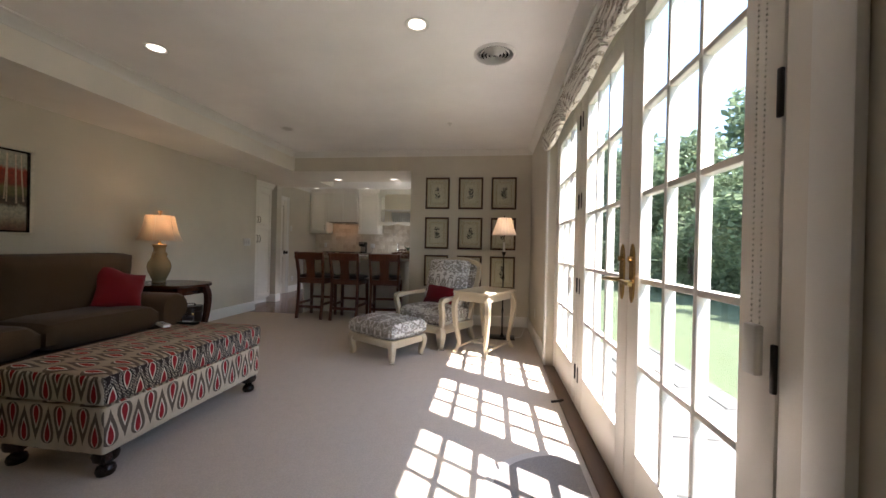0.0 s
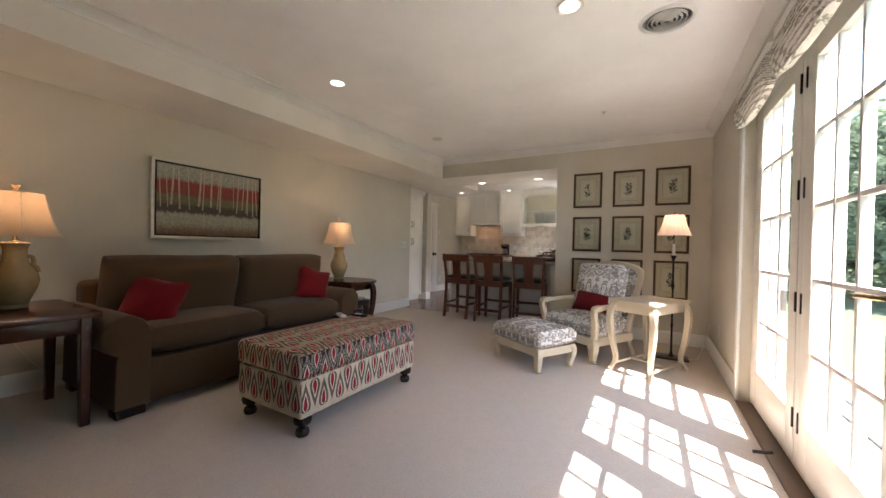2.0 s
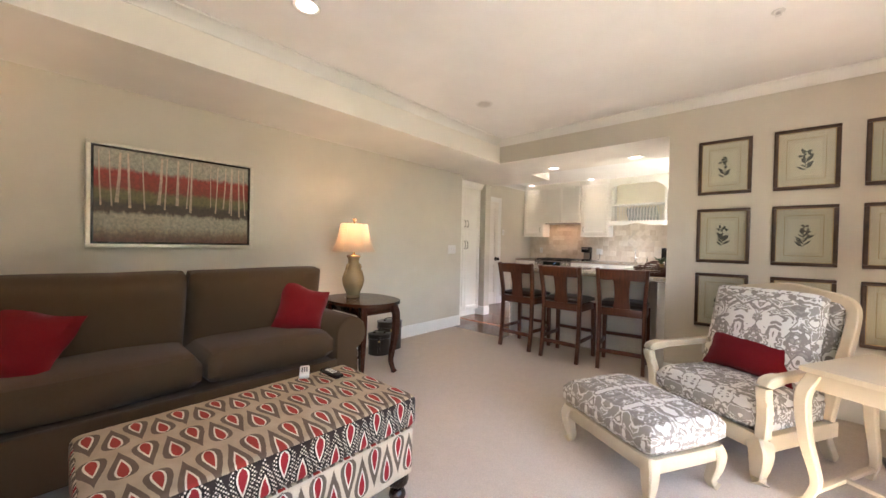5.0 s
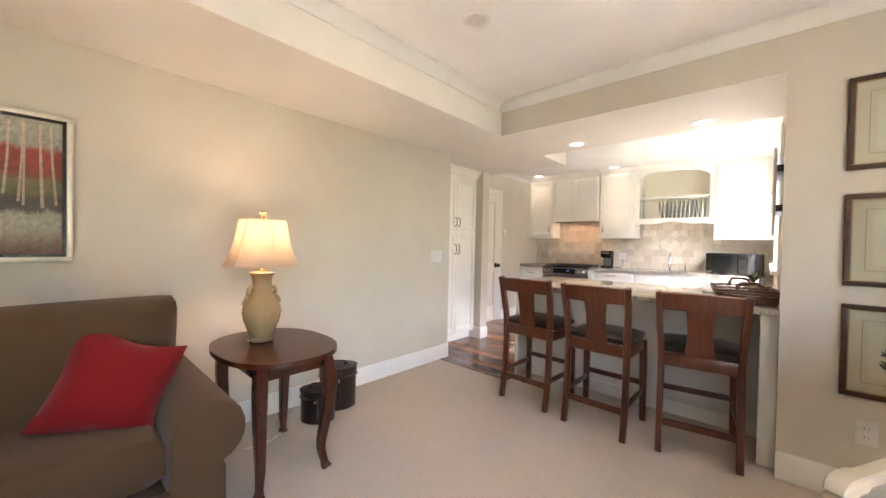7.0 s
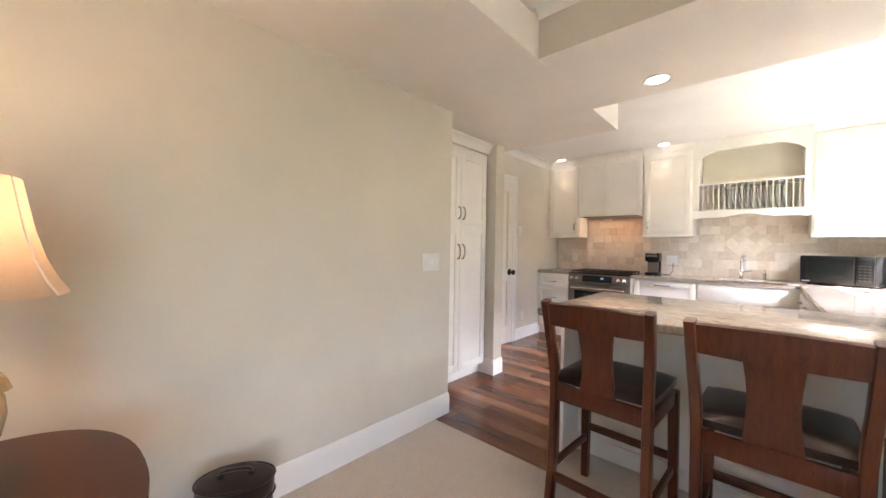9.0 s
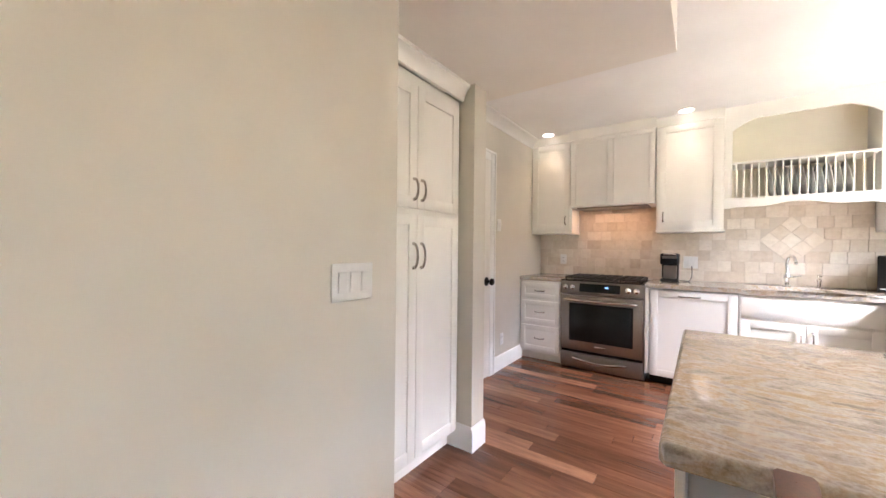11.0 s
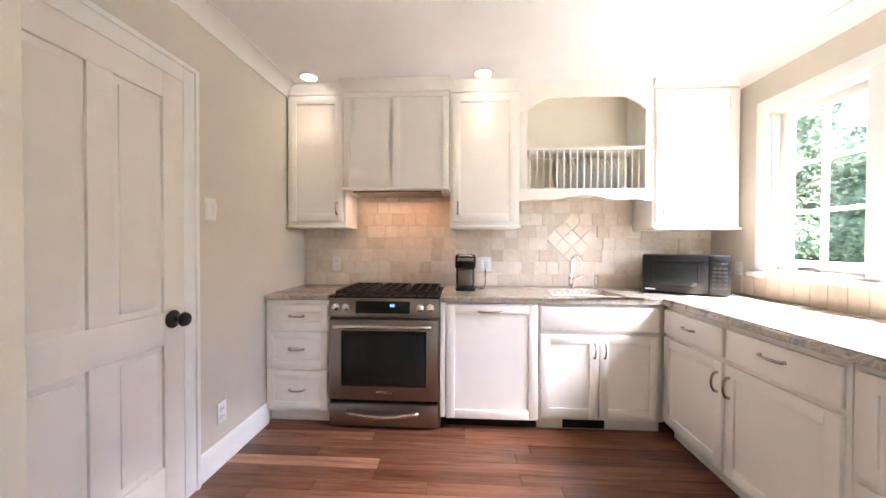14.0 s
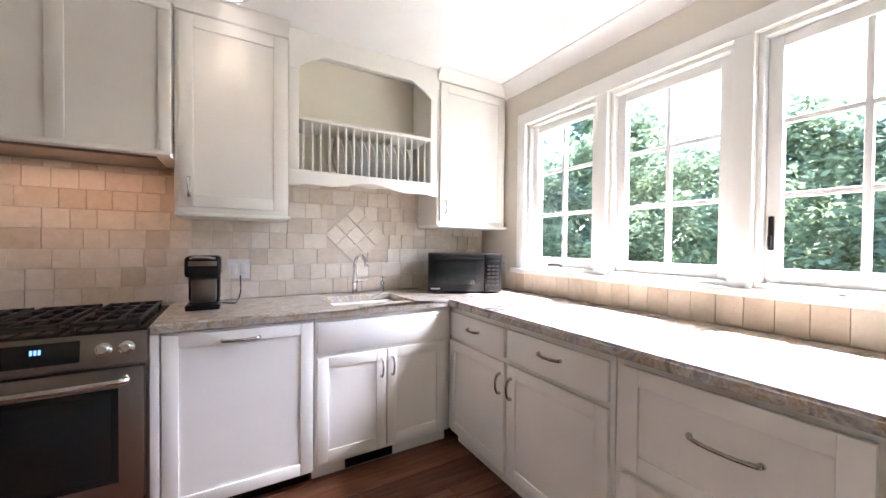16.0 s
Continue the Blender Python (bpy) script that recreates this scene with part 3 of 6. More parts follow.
shell("ceiling_low", boxes((XL, TRAY, YS, 5.66, LOW, HIGH + 0.12), (TRAY + 0.003, KR, YB + 0.16, 6.33, LOW, KHIGH + 0.12), (TRAY + 0.003, KR - 0.016, YB + 0.003, YB + 0.16, LOW, LOW + 0.003),
      (KL, TRAY + 0.003, 5.66, 6.33, LOW, KHIGH + 0.12), (KL, -3.115, 6.33, 6.90, LOW, KHIGH + 0.12)), "soffit", "low beige ceiling along the wall and over the bar", "ceiling")
shell("ceiling_kitchen", box(KL, KR, 6.33, YK, KHIGH, KHIGH + 0.12), "ceiling", "white kitchen ceiling", "ceiling")


def run(name, a, b, profile, material, label, category):
    """A moulding from a to b; profile: (out, z) pairs, out being to the left of the way from a to b."""
    bm = bmesh.new()
    a, b = Vector((*a, 0)), Vector((*b, 0))
    out = Vector((-(b - a).y, (b - a).x, 0)).normalized()
    ends = [[bm.verts.new(p + out * o + Vector((0, 0, z))) for o, z in profile] for p in (a, b)]
    k = len(profile)
    for i in range(k):
        bm.faces.new((ends[0][i], ends[0][(i + 1) % k], ends[1][(i + 1) % k], ends[1][i]))
    bm.faces.new(ends[0])
    bm.faces.new(ends[1][::-1])
    return shell(name, bm, material, label, category)


def base_profile(h=0.145):
    return [(0, 0), (0.018, 0), (0.018, h - 0.03), (0.015, h - 0.022), (0.013, h - 0.008), (0.006, h), (0, h)]


def crown_profile(z, s=0.075):
    return [(0, z - s), (0.008, z - s), (0.012, z - s + 0.014), (0.026, z - s * 0.62), (0.05, z - s * 0.28), (s - 0.012, z - 0.014), (s, z - 0.01), (s, z), (0, z)]


def boards(kind, rows, profile, material="trim"):
    for i, (a, b) in enumerate(rows):
        run(f"{kind}_{i + 1}", a, b, profile, material, "white painted skirting board" if kind == "baseboard" else "white painted crown moulding", kind)


boards("baseboard", [((XL, 5.75), (XL, YS)), ((XW, YB), (KR - 0.016, YB)), ((XW, YS), (XW, GY0 - 0.07)), ((XW, GY1 + 0.09), (XW, YB - 0.018)), ((XL, YS), (XW, YS)),
                     ((-4.115, 6.625), (-4.42, 6.625)), ((-4.115, 6.765), (-4.115, 6.607)), ((-4.30, 6.765), (-4.115, 6.765)), ((KL, 8.56), (KL, 7.885))], base_profile())
# mouldings: out of the wall towards the room
boards("crown", [((XW, YB), (TRAY, YB)), ((XW, YS), (XW, YB - 0.075)), ((TRAY, YB - 0.075), (TRAY, YS))], crown_profile(HIGH))
boards("trim_kitchen", [((KL, YK), (KL, 6.9)), ((KR, 6.33), (KR, YK))], crown_profile(KHIGH, 0.09))


def ring_frame(y0, y1, z0, z1, w, x0, x1, bev=0.004, foot=True):
    """Casing round an opening in a wall that faces -x; no lower member unless foot."""
    b = boxes((x0, x1, y0 - w, y0, 0 if not foot else z0 - w, z1 + w), (x0, x1, y1, y1 + w, 0 if not foot else z0 - w, z1 + w), (x0, x1, y0, y1, z1, z1 + w), bev=bev)
    if foot:
        join(b, box(x0, x1, y0, y1, z0 - w, z0, bev=bev))
    return b


# ---- glazed doors ----
def glazed_leaf(name, y0, y1, x, label, hinge_at, lever=None):
    """A door leaf, three panes by five, in the plane x."""
    t = thing(name, pose(x, y0, 0), label, "glazed door")
    t["kind"] = "structure"
    w, h, st = y1 - y0, 2.14, 0.115
    z0, z1 = 0.27, 2.03
    b = boxes((0, 0.044, 0, st, 0.015, h), (0, 0.044, w - st, w, 0.015, h), (0, 0.044, st, w - st, 0.015, z0), (0, 0.044, st, w - st, z1, h), bev=0.003)
    part("leaf_frame", b, "doorpaint", t, "cream painted stiles and rails")
    gw, gh = (w - 2 * st) / 3, (z1 - z0) / 5
    for i in (1, 2):
        part("glazing_bar", box(0.004, 0.042, st + gw * i - 0.011, st + gw * i + 0.011, z0, z1, bev=0.004), "doorpaint", t)
    for j in range(1, 5):
        part("glazing_bar", box(0.006, 0.040, st, w - st, z0 + gh * j - 0.011, z0 + gh * j + 0.011, bev=0.004), "doorpaint", t)
    for i in range(3):
        for j in range(5):
            p = part("pane", box(0.020, 0.024, st + gw * i, st + gw * (i + 1), z0 + gh * j, z0 + gh * (j + 1)), "pane", t)
            p.visible_shadow = False
    for z in (0.25, 0.85, 1.43, 1.98):
        yy = w - 0.004 if hinge_at else 0.004
        part("hinge", box(-0.006, 0.004, yy - 0.006, yy + 0.006, z - 0.052, z + 0.052, bev=0.003), "bronze", t, "dark bronze hinge")
    if lever is not None:
        yy = w - 0.055 if lever else 0.055
        outline = [(0.026 * math.cos(a) * (1 if abs(math.sin(a)) < 0.98 else 0.5), 0.125 * math.sin(a)) for a in [2 * math.pi * k / 28 for k in range(28)]]
        plate = moved(slab(outline, 0, 0.008, 0.003), Matrix.Translation((0, yy, 1.0)) @ pose(0, 0, 0, 90, 0, -90))
        part("escutcheon", plate, "brass", t, "aged brass door plate")
        s = -1 if lever else 1
        lv = sweep(smooth_path([(-0.005, yy, 0.965), (-0.045, yy, 0.965), (-0.052, yy + s * 0.03, 0.966), (-0.052, yy + s * 0.11, 0.96)]), 0.009, 10)
        part("lever", lv, "brass", t, "brass lever")
        part("key_turn", lathe([(0.012, 0), (0.012, 0.014), (0.006, 0.018)], 14), "brass", t).matrix_basis = Matrix.Translation((-0.006, yy, 1.06)) @ pose(0, 0, 0, 0, -90, 0)
    return t


DX = 0.535
glazed_leaf("door_1", 1.19, 2.015, DX, "cream glazed door leaf, three by five panes, closed", False, True)
glazed_leaf("door_2", 2.02, 2.875, DX, "cream glazed door leaf with brass lever, closed", True, False)
glazed_leaf("door_3", 2.95, 3.80, DX, "cream fixed glazed leaf beside the doors", False)
shell("door_frame", boxes((XW + 0.067, XW + 0.18, GY0, 1.185, 0, GZ), (XW + 0.067, XW + 0.18, 2.88, 2.945, 0, GZ), (XW + 0.067, XW + 0.18, 3.805, GY1, 0, GZ), (XW + 0.067, XW + 0.18, 1.185, 3.805, 2.145, GZ), bev=0.003), "doorpaint", "cream painted door frame", "door frame")
shell("trim_doors", ring_frame(GY0 + 0.006, GY1 - 0.012, 0, GZ - 0.012, 0.075, XW - 0.02, XW - 0.001, foot=False), "trim", "white painted casing round the doors", "trim")
shell("threshold", box(XW - 0.03, XW + 0.2, 1.16, 3.80, 0.001, 0.013, bev=0.003), "threshold", "brown wooden door sill", "threshold")


def roman_shade(y0, y1, label):
    """A raised blind: gathered folds hanging as a soft scallop from a head rail."""
    t = thing("roman_shade", pose(XW - 0.022, (y0 + y1) / 2, 0), label, "roman shade", "woven shades over the glazed doors")
    w = y1 - y0
    part("head_rail", box(-0.05, 0, -w / 2, w / 2, 2.20, 2.245, bev=0.004), "trim", t)
    for k in range(10):
        b = bmesh.new()
        n = 22
        rows = []
        for i in range(n + 1):
            u = 2 * i / n - 1
            sagz = 0.04 * (1 - u * u) * (k / 9) + 0.004 * noise.noise(Vector((u * 4, k * 0.7, y0)))
            zc = 2.19 - k * 0.019 - sagz
            out = 0.035 + 0.035 * math.sin(math.pi * (k + 1.5) / 12) + 0.006 * noise.noise(Vector((u * 5, k * 1.3, y0 + 4)))
            prof = [(-0.01, 0.004), (-out + 0.014, 0.010), (-out + 0.002, 0.006), (-out, -0.003), (-out + 0.012, -0.009), (-0.01, -0.005)]
            rows.append([b.verts.new((x, u * w / 2, zc + z)) for x, z in prof])
        m = len(rows[0])
        for p, q in zip(rows, rows[1:]):
            for i in range(m):
                b.faces.new((p[i], p[(i + 1) % m], q[(i + 1) % m], q[i]))
        b.faces.new(rows[0])
        b.faces.new(rows[-1][::-1])
        part("fold", b, "woven", t)
    return t


roman_shade(1.20, 2.00, "gathered off-white woven shade, raised")
roman_shade(2.04, 2.86, "gathered off-white woven shade, raised")
roman_shade(2.98, 3.78, "gathered off-white woven shade, raised")


def bead_chain(y, z0, z1, label):
    t = thing("shade_chain", pose(DX - 0.02, y, 0), label, "shade chain", "bead chains of the shades")
    for s in (-0.012, 0.012):
        b = bmesh.new()
        z = z1
        while z > z0:
            join(b, moved(lathe([(0.0012, -0.003), (0.0028, 0), (0.0012, 0.003)], 5), Matrix.Translation((0, s, z))))
            z -= 0.012
        part("beads", b, "cord", t)
    part("tension_holder", box(-0.014, 0.006, -0.02, 0.02, z0 - 0.10, z0 + 0.01, bev=0.006), "white", t, "white plastic cord holder")
    return t


bead_chain(1.222, 0.93, 2.18, "white bead chain in a plastic holder")
bead_chain(2.905, 0.90, 2.18, "white bead chain in a plastic holder").location.x = XW + 0.01

# ---- kitchen windows ----
for i, (a, b) in enumerate(WIN):
    t = thing(f"window_{i + 1}", pose(KR, a, WZ0), "white casement window, two by three panes, trees outside", "window")
    t["kind"] = "structure"
    w, h = b - a, WZ1 - WZ0
    part("window_frame", boxes((0.015, 0.15, 0, 0.022, 0, h), (0.015, 0.15, w - 0.022, w, 0, h), (0.015, 0.15, 0.022, w - 0.022, 0, 0.022), (0.015, 0.15, 0.022, w - 0.022, h - 0.022, h), bev=0.002), "trim", t)
    f0, s0 = 0.024, 0.06
    sash = part("sash", boxes((0.05, 0.09, f0, f0 + 0.048, f0, h - f0), (0.05, 0.09, w - f0 - 0.048, w - f0, f0, h - f0), (0.05, 0.09, f0 + 0.048, w - f0 - 0.048, f0, f0 + 0.06), (0.05, 0.09, f0 + 0.048, w - f0 - 0.048, h - f0 - 0.05, h - f0), bev=0.004), "trim", t)
    ya, yb, za, zb = f0 + 0.048, w - f0 - 0.048, f0 + 0.06, h - f0 - 0.05
    part("glazing_bar", box(0.056, 0.086, w / 2 - 0.011, w / 2 + 0.011, za, zb, bev=0.004), "trim", sash)
    for j in (1, 2):
        zz = za + (zb - za) * j / 3
        part("glazing_bar", box(0.058, 0.084, ya, yb, zz - 0.011, zz + 0.011, bev=0.004), "trim", sash)
    for c in range(2):
        for j in range(3):
            p = part("pane", box(0.069, 0.073, (ya, w / 2)[c], (w / 2, yb)[c], za + (zb - za) * j / 3, za + (zb - za) * (j + 1) / 3), "pane", sash)
            p.visible_shadow = False
    if i == 0:
        part("crank", sweep(smooth_path([(0.03, w / 2 - 0.02, 0.03), (0.0, w / 2, 0.04), (-0.015, w / 2 + 0.06, 0.036)]), 0.008, 8), "bronze", t, "dark bronze crank")
    elif i == 2:
        part("catch", join(box(0.035, 0.05, w - f0 - 0.03, w - f0 - 0.012, 0.16, 0.30, bev=0.004), box(0.02, 0.04, w - f0 - 0.027, w - f0 - 0.015, 0.17, 0.22, bev=0.004)), "bronze", t, "dark bronze catch")
shell("trim_windows", boxes((KR - 0.02, KR - 0.001, 8.62, 8.70, 1.045, 2.235), (KR - 0.02, KR - 0.001, 6.59, 6.67, 1.045, 2.235), (KR - 0.02, KR - 0.001, 7.945, 8.02, 1.09, 2.15), (KR - 0.02, KR - 0.001, 7.27, 7.345, 1.09, 2.15), (KR - 0.02, KR - 0.001, 6.67, 8.62, 2.15, 2.235), bev=0.004), "trim", "white painted window casing", "trim")
shell("window_stool", box(KR - 0.055, KR - 0.001, 6.56, 8.73, 1.055, 1.088, bev=0.006), "trim", "white painted window board", "window board")

# ---- kitchen door ----
t = thing("door_4", pose(KL + 0.015, 7.0, 0), "white panelled door with dark bronze knob, closed", "door")
t["kind"] = "structure"
w, h = 0.79, 2.05
leaf = part("leaf", boxes((-0.02, 0.006, 0, 0.115, 0.01, h), (-0.02, 0.006, w - 0.115, w, 0.01, h), (-0.02, 0.006, 0.115, w - 0.115, 0.01, 0.24), (-0.02, 0.006, 0.115, w - 0.115, 0.80, 0.95), (-0.02, 0.006, 0.115, w - 0.115, h - 0.12, h), (-0.02, 0.006, w / 2 - 0.05, w / 2 + 0.05, 0.24, 0.80), (-0.02, 0.006, w / 2 - 0.05, w / 2 + 0.05, 0.95, h - 0.12), bev=0.003), "doorpaint", t)
for z0, z1 in ((0.24, 0.80), (0.95, h - 0.12)):
    for a, b in ((0.115, w / 2 - 0.05), (w / 2 + 0.05, w - 0.115)):
        part("panel", join(box(-0.02, -0.008, a, b, z0, z1), box(-0.012, -0.003, a + 0.03, b - 0.03, z0 + 0.03, z1 - 0.03, bev=0.004)), "doorpaint", t)
k = part("knob", lathe([(0.042, 0), (0.042, 0.006), (0.032, 0.011), (0.012, 0.018), (0.012, 0.036), (0.024, 0.043), (0.034, 0.057), (0.029, 0.072), (0.01, 0.078)], 24), "bronze", t, "dark bronze knob")
k.matrix_basis = Matrix.Translation((0.006, w - 0.07, 0.912)) @ pose(0, 0, 0, 0, 90, 0)
shell("trim_door", boxes((KL + 0.001, KL + 0.024, 7.79, 7.885, 0, 2.145), (KL + 0.001, KL + 0.024, 6.905, 7.0, 0, 2.145), (KL + 0.001, KL + 0.024, 7.0, 7.79, 2.05, 2.145), (KL + 0.024, KL + 0.032, 7.86, 7.885, 0, 2.145), (KL + 0.024, KL + 0.032, 6.905, 7.86, 2.12, 2.145), bev=0.003), "trim", "white painted door casing", "trim")


# ---- ceiling lamps, grille ----
def downlight(x, y, z, lit, power=18.0):
    t = thing("downlight", pose(x, y, z), "round recessed ceiling lamp, lit" if lit else "round recessed ceiling lamp, unlit", "ceiling lamp", "recessed ceiling lamps")
    part("trim_ring", lathe([(0.058, -0.001), (0.075, -0.001), (0.078, -0.004), (0.074, -0.008), (0.060, -0.006), (0.055, -0.001)], 28), "white", t)
    part("lamp_face", lathe([(0.054, -0.001), (0.054, -0.003), (0.03, -0.004)], 24), "bulb" if lit else "offbulb", t)
    if lit:
        s = new("downlight_beam", bpy.data.lights.new("downlight_beam", "SPOT"))
        s.data.energy, s.data.spot_size, s.data.spot_blend, s.data.shadow_soft_size, s.data.color = power, radians(95), 0.9, 0.05, (1.0, 0.74, 0.48)
        s.matrix_world = look((x, y, z - 0.02), (x, y + 0.001, 0))


for x, y, z, lit, pw in ((-2.50, 2.634, HIGH, True, 1.5), (-0.556, 2.556, HIGH, True, 1.5), (-2.545, 4.375, HIGH, False, 0), (-2.673, 6.12, LOW, True, 1.2), (-1.70, 6.12, LOW, True, 1.2), (-4.41, 8.72, KHIGH, True, 0.36), (-3.128, 8.72, KHIGH, True, 0.36), (-1.56, 8.07, KHIGH, False, 0)):
    downlight(x, y, z, lit, pw)

t = thing("air_grille", pose(-0.07, 2.95, HIGH), "round white ceiling grille with dark ring slots", "air grille")
# near-black disc paints the shade of the hollow behind the rings
part("backing", lathe([(0.11, -0.001), (0.11, -0.002), (0.001, -0.003)], 32), "vent", t, "near-black disc, painted shade of the slots")
for k, r in enumerate((0.135, 0.102, 0.078, 0.054, 0.030)):
    wd = 0.030 if k == 0 else 0.008
    dz = 0.010 + 0.003 * k
    part("ring", lathe([(r - wd * 0.4, -0.002), (r - wd * 0.1, -dz - 0.004), (r + wd * 0.15, -dz), (r + wd * 0.55, -0.002)], 36), "white", t)
for x, y in ((-0.561, 4.34),):
    solid("sprinkler", lathe([(0.03, 0), (0.03, -0.004), (0.012, -0.008), (0.008, -0.02), (0.014, -0.022), (0.014, -0.025)], 16), "white", "small white ceiling sprinkler", "sprinkler", pose(x, y, HIGH - 0.001))


# ---- living room: seating ----
def rounded(w, d, r, n=6):
    """Outline of a rectangle with rounded corners about the origin."""
    out = []
    for sx, sy, a0 in ((1, 1, 0), (-1, 1, 90), (-1, -1, 180), (1, -1, 270)):
        for k in range(n + 1):
            a = radians(a0 + 90 * k / n)
            out.append((sx * (w / 2 - r) + r * math.cos(a), sy * (d / 2 - r) + r * math.sin(a)))
    return out


def soften(bm, amount, scale=3.0):
    """Uneven, hand-stuffed surfaces."""
    for v in bm.verts:
        v.co += Vector((noise.noise(v.co * scale), noise.noise(v.co * scale + Vector((7, 0, 0))), noise.noise(v.co * scale + Vector((0, 9, 0))))) * amount
    return bm


sofa = thing("sofa", pose(-2.84, 2.265, 0), "brown-olive chenille two-seat sofa with rolled arms", "sofa")
L = 0.815   # half length of the seat
part("base", box(-0.98, -0.035, -L, L, 0.065, 0.33, bev=0.02), "sofa", sofa)
part("front_rail", box(-0.035, 0.0, -L, L, 0.07, 0.342, bev=0.012), "sofa", sofa)
for s in (-1, 1):
    c = soften(moved(cushion(0.72, 0.82, 0.205, 0.035, 20, square=10), Matrix.Translation((-0.388, s * 0.407, 0.325))), 0.008)
    part("seat_cushion", c, "sofa", sofa)
    b = soften(moved(cushion(0.64, 0.92, 0.25, 0.06, 20, square=7), pose(-0.58, s * 0.455, 0.55, 0, 101, 0) @ Matrix.Translation((-0.12, 0, -0.13))), 0.008)
    part("back_cushion", b, "sofa", sofa)
part("back_frame", box(-1.0, -0.80, -L - 0.1, L + 0.1, 0.07, 0.785, bev=0.05, seg=4), "sofa", sofa)
for s in (-1, 1):
    b = bmesh.new()
    prof = [(-0.115, 0.07), (-0.118, 0.30)] + [(0.008 + 0.126 * math.cos(radians(a)), 0.508 + 0.124 * math.sin(radians(a))) for a in range(190, -71, -20)] + [(0.062, 0.37), (0.066, 0.07)]
    n = len(prof)
    ends = [[b.verts.new((x, s * (L + 0.105 + p * 1.0) * 1.0, z)) for p, z in prof] for x in (-0.93, -0.5, -0.03)]
    for x, k in ((-0.012, 0.985), (-0.003, 0.955), (0.0, 0.90)):
        ends.append([b.verts.new((x, s * (L + 0.105 + p * k), 0.38 + (z - 0.38) * (k if z > 0.38 else 1.0))) for p, z in prof])
    for p, q in zip(ends, ends[1:]):
        for i in range(n):
            b.faces.new((p[i], p[(i + 1) % n], q[(i + 1) % n], q[i]))
    b.faces.new(ends[0])
    b.faces.new(ends[-1][::-1])
    part("arm", b, "sofa", sofa)
for x in (-0.09, -0.88):
    for s in (-1, 1):
        part("foot", box(x - 0.06, x + 0.06, s * (L + 0.08) - 0.075, s * (L + 0.08) + 0.075, 0, 0.07, bev=0.008), "espresso", sofa, "dark wooden block foot")

for m, turn, lean, roll in (((-3.16, 1.59, 0.675), 62, -26, 14), ((-3.14, 2.955, 0.69), 74, -24, 18)):
    solid("throw_pillow", moved(soften(pillow(0.335, 0.335, 0.15), 0.014, 6.0), Matrix.Translation((0, 0, -0.18))), "red", "red square scatter cushion leaning on the sofa", "cushion", pose(*m, 0, 0, turn) @ pose(0, 0, 0, lean, roll, 0), "red cushions")


def turned_foot():
    return lathe([(0.018, 0.0), (0.034, 0.004), (0.040, 0.022), (0.034, 0.042), (0.020, 0.052), (0.024, 0.06), (0.046, 0.075), (0.052, 0.095), (0.046, 0.118), (0.03, 0.124)], 20)


trunk = thing("storage_ottoman", pose(-2.065, 2.28, 0), "long upholstered storage ottoman in red and dark teardrop weave", "ottoman")
TW, TL = 0.305, 0.55


def clad(name, z0, z1, grow, bev):
    """A padded block faced on its sides, ends and top with the same cloth in three directions."""
    b = box(-TW - grow, TW + grow, -TL - grow, TL + grow, z0, z1, bev=bev, seg=4)
    bmesh.ops.subdivide_edges(b, edges=[e for e in b.edges if e.calc_length() > 0.2], cuts=10, use_grid_fill=True)
    for v in b.verts:
        u, w = v.co.x / TW, v.co.y / TL
        if v.co.z > z1 - 0.02 and name == "lid":
            v.co.z += 0.018 * (1 - min(1, u * u)) * (1 - min(1, w * w)) + 0.003 * noise.noise(v.co * 6)
        v.co += Vector((noise.noise(v.co * 5), noise.noise(v.co * 5 + Vector((3, 3, 3))), 0)) * 0.004
    ob = part(name, b, "ikat_side", trunk)
    if name == "lid":
        ob.data.materials[0] = M["ikat_lid"]
    ob.data.materials.append(M["ikat_end"])
    ob.data.materials.append(M["ikat_top"])
    for f in ob.data.polygons:
        n = f.normal
        f.material_index = 2 if abs(n.z) > 0.7 else 1 if abs(n.y) > abs(n.x) else 0
    return ob


clad("body", 0.115, 0.335, -0.006, 0.018)
clad("lid", 0.337, 0.482, 0.004, 0.03)
for x in (-0.25, 0.25):
    for y in (-0.49, 0.49):
        part("foot", moved(turned_foot(), Matrix.Translation((x, y, 0))), "espresso", trunk, "dark turned bun foot")


def remote(x, y, turn, material, label):
    t = thing("remote_control", pose(x, y, 0.4965, 0, 0, turn), label, "remote control", "remotes on the ottoman")
    part("case", box(-0.024, 0.024, -0.075, 0.075, 0, 0.02, bev=0.007), material, t)
    for i in range(3):
        for j in range(4):
            part("button", box(-0.014 + 0.011 * i, -0.008 + 0.011 * i, -0.03 + 0.018 * j, -0.02 + 0.018 * j, 0.0195, 0.0225, bev=0.001), "iron" if material != "black" else "white", t)


remote(-2.33, 2.57, 62, "white", "pale grey remote control lying on the ottoman")
remote(-2.22, 2.66, 92, "black", "black remote control lying on the ottoman")


